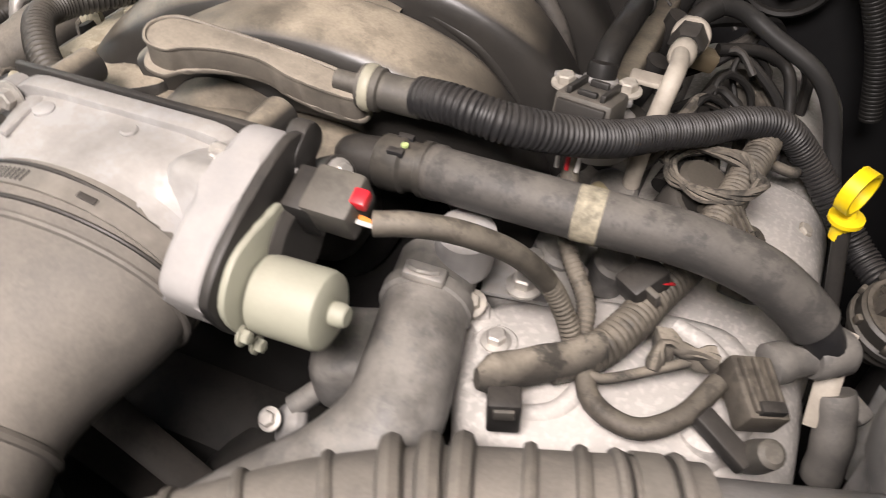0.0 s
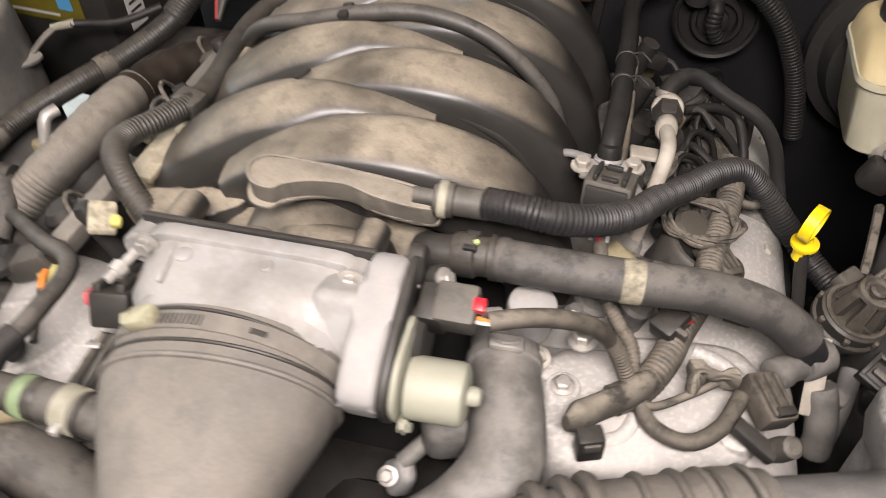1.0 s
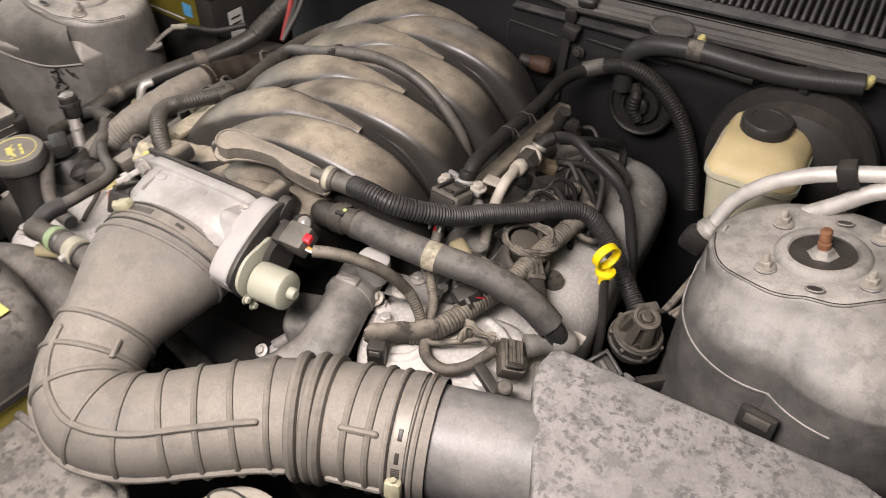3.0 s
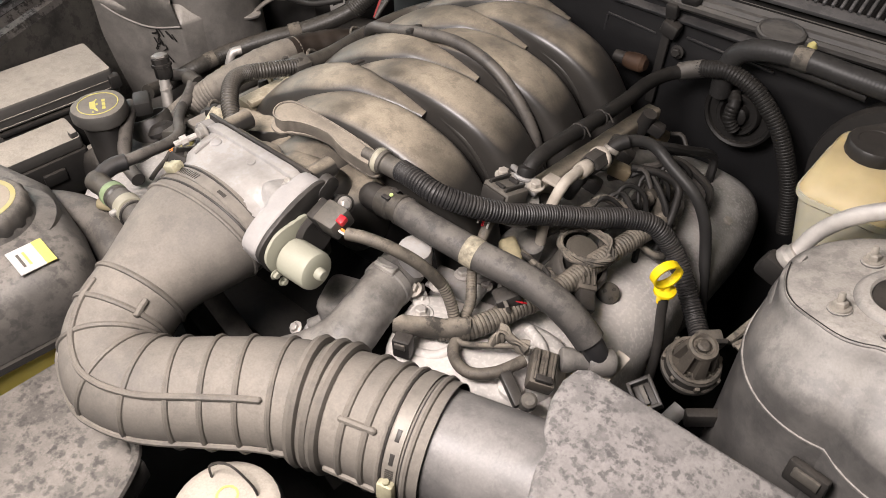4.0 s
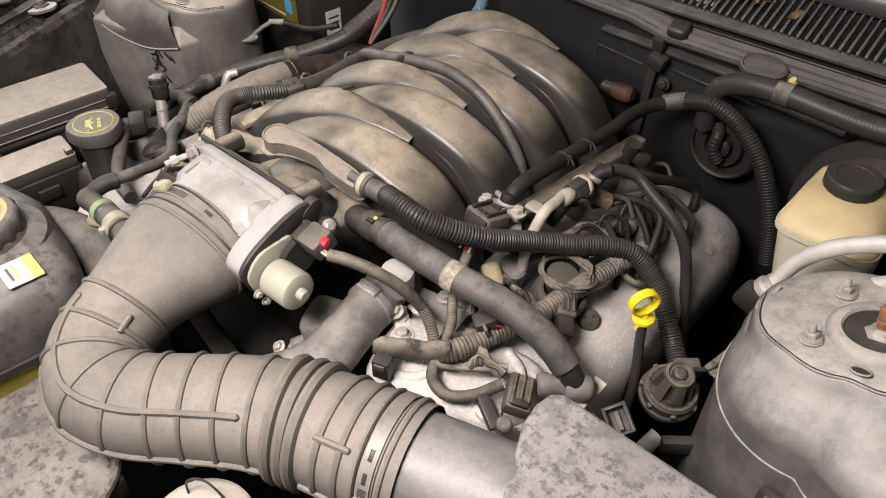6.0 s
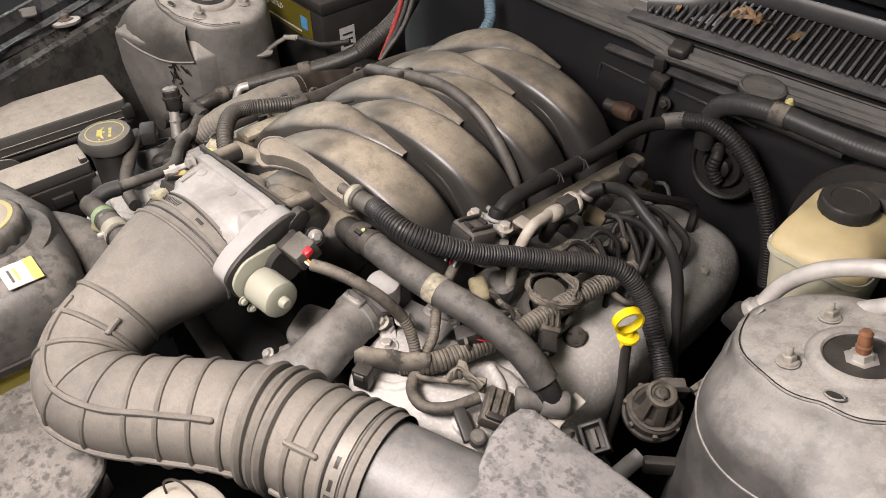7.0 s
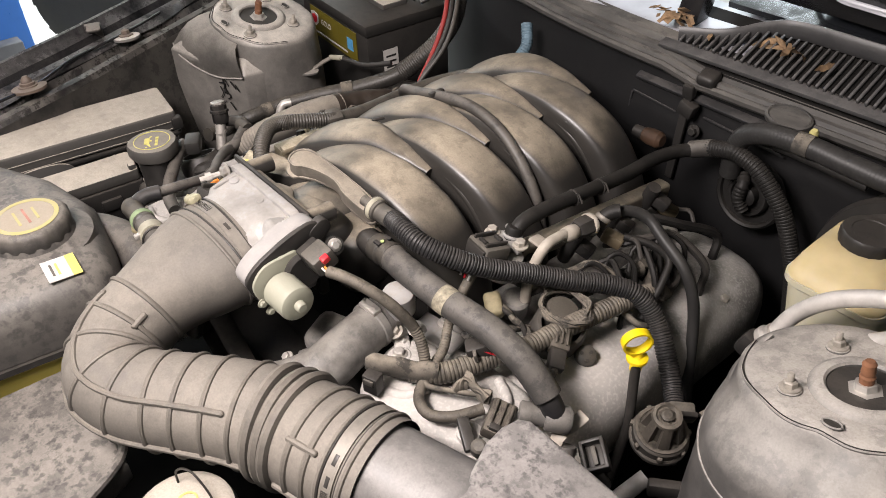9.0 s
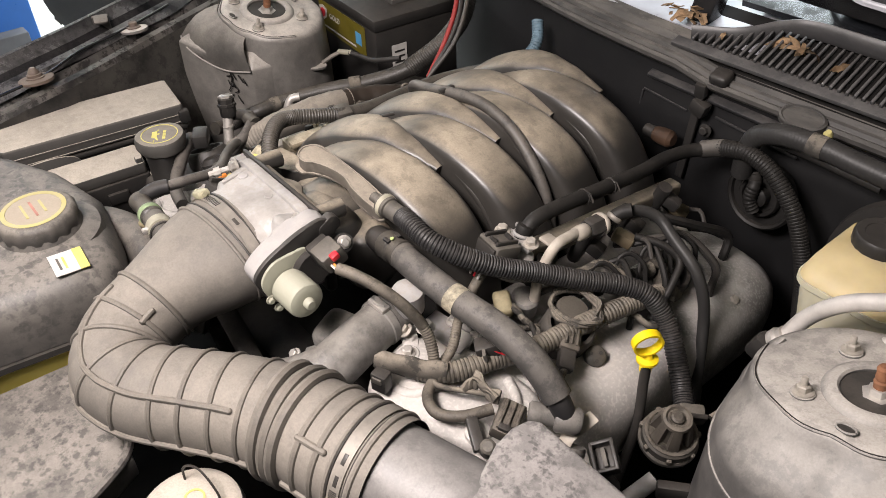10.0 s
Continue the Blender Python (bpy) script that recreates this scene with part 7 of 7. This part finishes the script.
for k in range(24):
    g = 2 * math.pi * k / 24
    part("tread_block", box((0.016, 0.05, 0.08), TY @ pose(0.345 * math.cos(g), 0.345 * math.sin(g), 0.05 * (-1) ** k, 0, 0, math.degrees(g)), 0.003), BLACK, ty)


# ---- firewall details ----
fw = thing("firewall_bracket", (0.135, 0.60, 0.93), "black bracket strip bolted to the firewall", "bracket")
part("strip", box((0.012, 0.006, 0.13), pose(0.140, 0.606, 0.925, 0, 4, 0), 0.002), BLACK, fw)
part("clamp_block", box((0.024, 0.018, 0.020), pose(0.148, 0.604, 0.975, 0, 15, 0), 0.004), BLACK, fw)
hexbolt((0.162, 0.606, 0.946), (0, -1, 0.1), 0.006, fw, BLACK)
clip = thing("cowl_clip", (0.165, 0.585, 1.02), "dark plastic clip over the cowl seal", "clip")
part("clip_body", box((0.026, 0.026, 0.016), pose(0.165, 0.612, 1.022, 14, 0, 5), 0.006, 3), BLACK, clip)
part("hook", box((0.016, 0.012, 0.020), pose(0.146, 0.603, 1.000, 10, 0, 5), 0.003), BLACK, clip)
emb = thing("firewall_emboss", (0.10, 0.62, 0.95), "satin black ledge and ridge pressed into the firewall", "panel", kind="structure")
SATIN = dusty("satin_black_sheet", (0.022, 0.022, 0.023), 0.3, 0.30, dust_colour=(0.26, 0.24, 0.22), tilt=(0.5, 1.0), floor=0.05, scuffs=0.7, wipe=0.2)
part("ledge", box((0.235, 0.014, 0.006), pose(0.170, 0.617, 0.986, 20, 0, 0), 0.0025, 2), SATIN, emb)
part("ridge", box((0.12, 0.004, 0.003), pose(0.225, 0.617, 0.960, 0, 3, 0), 0.0012, 2), SATIN, emb)
part("pocket_rim", box((0.075, 0.003, 0.003), pose(0.085, 0.6165, 0.957, 0, 4, 0), 0.001), SATIN, emb)
part("pocket_rim", box((0.003, 0.003, 0.03), pose(0.047, 0.6150, 0.943, 0, 4, 0), 0.001), SATIN, emb)
solo("cowl_pad", lathe([(0.030, -0.006), (0.029, 0.001), (0.026, 0.003), (0.024, 0.001), (0.015, 0.001)], pose(0.282, 0.608, 1.0155, 24, 0, 4), 28, 0.6), SEAL, "oval dusty rubber pad on the cowl seal", "pad")
for px in (0.328, 0.524):
    solo("yellow_pin", lathe([(0.004, -0.010), (0.0055, 0.000), (0.0055, 0.005), (0.003, 0.009)], aim((px, 0.580 + 0.03 * (px - 0.328), 1.022), (0.1, -0.4, 1)), 12), YELLOWED, "small yellowed plastic pin at the cowl", "pin", "yellowed pins")
sens2 = thing("rear_sensor", (0.09, 0.575, 0.94), "brown stained plug behind the manifold", "sensor")
part("plug", lathe([(0.010, 0.0), (0.012, 0.01), (0.012, 0.025), (0.008, 0.03)], aim((0.104, 0.580, 0.926), (1, 0, 0.05)), 16), plain("stained_brown_plug", (0.045, 0.022, 0.010), 0.7, mott=0.4), sens2)
part("collar", lathe([(0.009, 0.0), (0.009, 0.015)], aim((0.088, 0.580, 0.925), (1, 0, 0.05)), 16), BLACK, sens2)

# ---- clutter on the passenger side of the engine ----
lv = thing("cam_cover_front", (-0.26, 0.05, 0.83), "white-dusted cast cam cover at the front of the bank", "engine cover")
bm = bmesh.new()
OUT = [(-0.300, 0.142), (-0.250, 0.150), (-0.190, 0.128), (-0.186, 0.060), (-0.196, -0.012), (-0.222, -0.026), (-0.282, -0.022), (-0.312, 0.004), (-0.314, 0.046), (-0.292, 0.070), (-0.296, 0.105)]
rim = smooth_outline(OUT, 3)
mid = (-0.248, 0.060)
loft(bm, [[(mid[0] + (px - mid[0]) * k, mid[1] + (py - mid[1]) * k, z + 0.10 * (px + 0.25) + 0.05 * py) for px, py in rim] for k, z in ((1.06, 0.70), (1.03, 0.83), (1.0, 0.848), (0.97, 0.856), (0.88, 0.860), (0.5, 0.863))])
part("casting", bm, COVER, lv, sharp=50)
part("rib", tube([(-0.300, 0.020, 0.852), (-0.262, 0.012, 0.862), (-0.225, 0.030, 0.866), (-0.205, 0.060, 0.868)], 0.006, sides=12), COVER, lv)
part("rib", tube([(-0.285, 0.085, 0.858), (-0.255, 0.092, 0.864), (-0.215, 0.098, 0.868)], 0.005, sides=12), COVER, lv)
part("boss", lathe([(0.017, -0.03), (0.017, 0.0), (0.014, 0.003)], pose(-0.296, 0.012, 0.852, 6, -14, 0), 24), COVER, lv)
hexbolt((-0.296, 0.012, 0.856), (-0.2, -0.1, 1), 0.006, lv)
hexbolt((-0.205, 0.104, 0.868), (0, 0, 1), 0.006, lv)
rl = thing("fuel_rail", (-0.235, 0.30, 0.92), "grimy fuel rail on the passenger side", "fuel rail")
part("rail_tube", box((0.018, 0.30, 0.018), pose(-0.232, 0.27, 0.905, 0, 0, -2), 0.003), dusty("grimy_rail_steel", (0.16, 0.15, 0.13), 0.5, 0.45, metal=0.4), rl)
STRIP = dusty("tan_strip", (0.18, 0.145, 0.09), 0.9, 0.6, dust_colour=(0.58, 0.51, 0.38), tilt=(-0.1, 0.8), floor=0.25, wipe=0.75)
part("cover_strip", box((0.024, 0.215, 0.016), pose(-0.192, 0.285, 0.926, 0, 2, -3), 0.003), STRIP, rl, "tan plastic strip along the rail")
part("strip_lip", box((0.012, 0.070, 0.008), pose(-0.185, 0.214, 0.934, 0, 4, -3), 0.002), STRIP, rl)
part("strip_foot", box((0.022, 0.020, 0.022), pose(-0.190, 0.172, 0.906, 10, 0, -3), 0.003), STRIP, rl)
for k in range(4):
    y = 0.15 + 0.085 * k
    inj = thing("fuel_injector", (-0.225, y, 0.90), "black fuel injector with grey connector", "fuel injector", "fuel injectors")
    part("body", lathe([(0.008, -0.03), (0.009, 0.0), (0.009, 0.02), (0.007, 0.026)], pose(-0.222, y, 0.90, 0, -20, 0), 14), BLACK, inj)
    part("connector", box((0.026, 0.016, 0.018), pose(-0.246, y + 0.01, 0.893, 0, -25, 15), 0.003), GREY if k % 2 else BLACK, inj)
    part("wire", tube([(-0.256, y + 0.012, 0.895), (-0.266, y + 0.02, 0.905), (-0.268, y + 0.032, 0.903), (-0.262, y + 0.044, 0.885)], 0.0024, sides=8), FABRIC, inj)
for k, (px, py, pz, a) in enumerate(((-0.262, 0.190, 0.878, 20), (-0.248, 0.290, 0.872, 35), (-0.27, 0.115, 0.885, 10))):
    ob = thing("ignition_coil", (px, py, pz), "dusty ignition coil on the passenger bank", "ignition coil", "ignition coils")
    q = Matrix.Translation((px, py, pz)) @ pose(0, 0, 0, 0, -22, a)
    part("body", box((0.044, 0.024, 0.022), q, 0.004), GREY, ob)
    part("cap", lathe([(0.018, 0.0), (0.019, 0.006), (0.012, 0.012)], q @ pose(-0.024, 0, 0.004), 20), BLACK, ob)
    part("plug", box((0.020, 0.018, 0.014), q @ pose(0.034, 0, 0.002), 0.003), BLACK, ob)
cl = thing("clamped_hose", (-0.21, 0.18, 0.94), "yellowed foam scrap and clip by the manifold", "clip")
part("scrap", box((0.022, 0.030, 0.008), pose(-0.205, 0.140, 0.925, 15, 20, 30), 0.003), TAPE, cl)
part("clip", box((0.009, 0.010, 0.008), pose(-0.176, 0.122, 0.944, 20, 10, 20), 0.003), INK, cl)
hb = thing("manifold_side_plate", (-0.18, 0.38, 0.92), "dusty flat plate at the side of the manifold", "plate")
part("plate", box((0.008, 0.12, 0.05), pose(-0.192, 0.40, 0.915, 0, 25, 0), 0.003), MANIFOLD, hb)
tb2 = thing("tube_fitting", (-0.39, 0.16, 0.87), "pale bent steel tube at the strut tower", "pipe")
part("tube", tube([(-0.368, 0.262, 0.82), (-0.362, 0.262, 0.86), (-0.357, 0.268, 0.885), (-0.356, 0.276, 0.900), (-0.350, 0.288, 0.902)], 0.0062, sides=12), ZINC, tb2)
part("nut", lathe([(0.009, 0), (0.009, 0.012)], aim((-0.361, 0.263, 0.868), (0, 0, 1)), 6), TAN, tb2)
fh = thing("filler_side_hose", (-0.38, 0.14, 0.87), "short bent hose between filler and tube", "hose")
part("hose", tube([(-0.43, 0.200, 0.868), (-0.39, 0.215, 0.880), (-0.365, 0.210, 0.882), (-0.345, 0.185, 0.875), (-0.335, 0.15, 0.86)], 0.0085, sides=14), HOSE, fh)
part("coupling", lathe([(0.0105, -0.012), (0.0105, 0.012)], aim((-0.365, 0.210, 0.882), (1, 0, 0)), 16), LOOMDUST, fh)
br = thing("tower_bracket", (-0.50, 0.40, 0.90), "small dusty steel bracket with a wire terminal", "bracket")
part("tab", slab(smooth_outline([(-0.50, 0.375), (-0.468, 0.366), (-0.448, 0.379), (-0.446, 0.398), (-0.468, 0.406), (-0.50, 0.405)]), 0.879, 0.883, bevel=0.001), TOWER, br)
part("terminal", lathe([(0.004, -0.014), (0.005, 0.012)], aim((-0.431, 0.429, 0.903), (1, 0.5, 0.1)), 12), PALE, br)
part("terminal_foot", tube([(-0.458, 0.398, 0.884), (-0.450, 0.412, 0.894), (-0.440, 0.424, 0.902)], 0.0035, sides=8), STEEL, br)
part("wire", tube([(-0.424, 0.432, 0.904), (-0.405, 0.44, 0.902), (-0.37, 0.445, 0.905), (-0.33, 0.47, 0.915)], 0.0045, sides=10), BLACK, br)

# ---- in the depth below the duct ----
bl = thing("drive_belt", (0.0, 0.0, 0.72), "ribbed black drive belt under the duct", "belt")
part("belt", tube([(-0.12, 0.0, 0.865), (-0.04, 0.0, 0.80), (0.06, 0.0, 0.70), (0.12, 0.0, 0.62)], (lambda s, k: (0.003, 0.013)), sides=12, up=(0, 1, 0)), BLACK, bl)
part("belt_return", tube([(-0.14, 0.0, 0.775), (-0.06, 0.0, 0.72), (0.03, 0.0, 0.62)], (lambda s, k: (0.003, 0.013)), sides=12, up=(0, 1, 0)), BLACK, bl)
al = thing("alternator", (0.03, 0.0, 0.70), "dark grimy alternator casing in the shade", "alternator")
part("casing", lathe([(0.045, 0.0), (0.055, 0.01), (0.055, 0.06), (0.045, 0.07)], aim((0.030, 0.06, 0.70), (0, -1, 0.1)), 28), DULL, al)
part("fan_cover", lathe([(0.03, 0.07), (0.03, 0.078), (0.012, 0.08)], aim((0.030, 0.06, 0.70), (0, -1, 0.1)), 24), DULL, al)
fb = thing("front_bracket", (0.07, 0.03, 0.82), "small cast bracket behind the coolant pipe", "bracket")
part("lug", box((0.022, 0.030, 0.034), pose(0.066, 0.034, 0.822, 20, 15, 30), 0.007, 3, 0.6), ALU, fb)
part("arm", tube([(0.066, 0.036, 0.835), (0.082, 0.052, 0.846), (0.098, 0.066, 0.852)], 0.007, sides=12), PIPE, fb)
hexbolt((0.060, 0.022, 0.838), (-0.1, -0.5, 0.8), 0.005, fb)
wh = thing("water_pump_housing", (0.13, 0.06, 0.86), "grimy cast housing with bolts under the motor", "engine part")
part("casting", box((0.05, 0.05, 0.05), pose(0.100, 0.062, 0.868, 10, 0, 20), 0.012, 3), PIPE, wh)
hexbolt((0.178, 0.120, 0.905), (0, 0, 1), 0.007, wh)
part("outlet", lathe([(0.017, 0), (0.018, 0.02), (0.017, 0.028), (0.010, 0.032)], aim((0.138, 0.128, 0.902), (0.1, -0.1, 1)), 24), ALU, wh)

for a, b, c, r in (((0.425, 0.300, 0.835), (0.438, 0.330, 0.850), (0.455, 0.372, 0.862), 0.0035),
                   ((0.420, 0.305, 0.832), (0.442, 0.318, 0.858), (0.468, 0.335, 0.872), 0.0028),
                   ((0.412, 0.312, 0.825), (0.420, 0.345, 0.832), (0.430, 0.392, 0.840), 0.0045)):
    solo("loose_wire", tube([a, b, c], r, sides=8), FABRIC, "frayed dark wire by the strut tower", "wiring", "loose wires")

# ---- the open hood over the bay ----
hood = thing("hood", (0.0, 0.72, 1.08), "raised black car hood over the engine bay", "hood")
part("panel", slab(rounded(1.50, 1.15, 0.12), 0.0, 0.03, pose(0.0, 0.72, 1.08, -57, 0, 0) @ pose(0, -0.60, 0.0), 0.006), PAINT, hood)
part("liner", slab(rounded(1.30, 0.95, 0.10), -0.014, -0.001, pose(0.0, 0.72, 1.08, -57, 0, 0) @ pose(0, -0.60, 0.0), 0.004), DEEP, hood)

part("hinge_arm", box((0.034, 0.03, 0.22), pose(0.086, 0.700, 1.13, -8, 8, 0), 0.004), PAINT, hood)
part("hinge_bolt", lathe([(0.008, -0.01), (0.008, 0.004), (0.006, 0.006)], aim((0.086, 0.684, 1.075), (0, -1, 0.2)), 6), ZINC, hood)
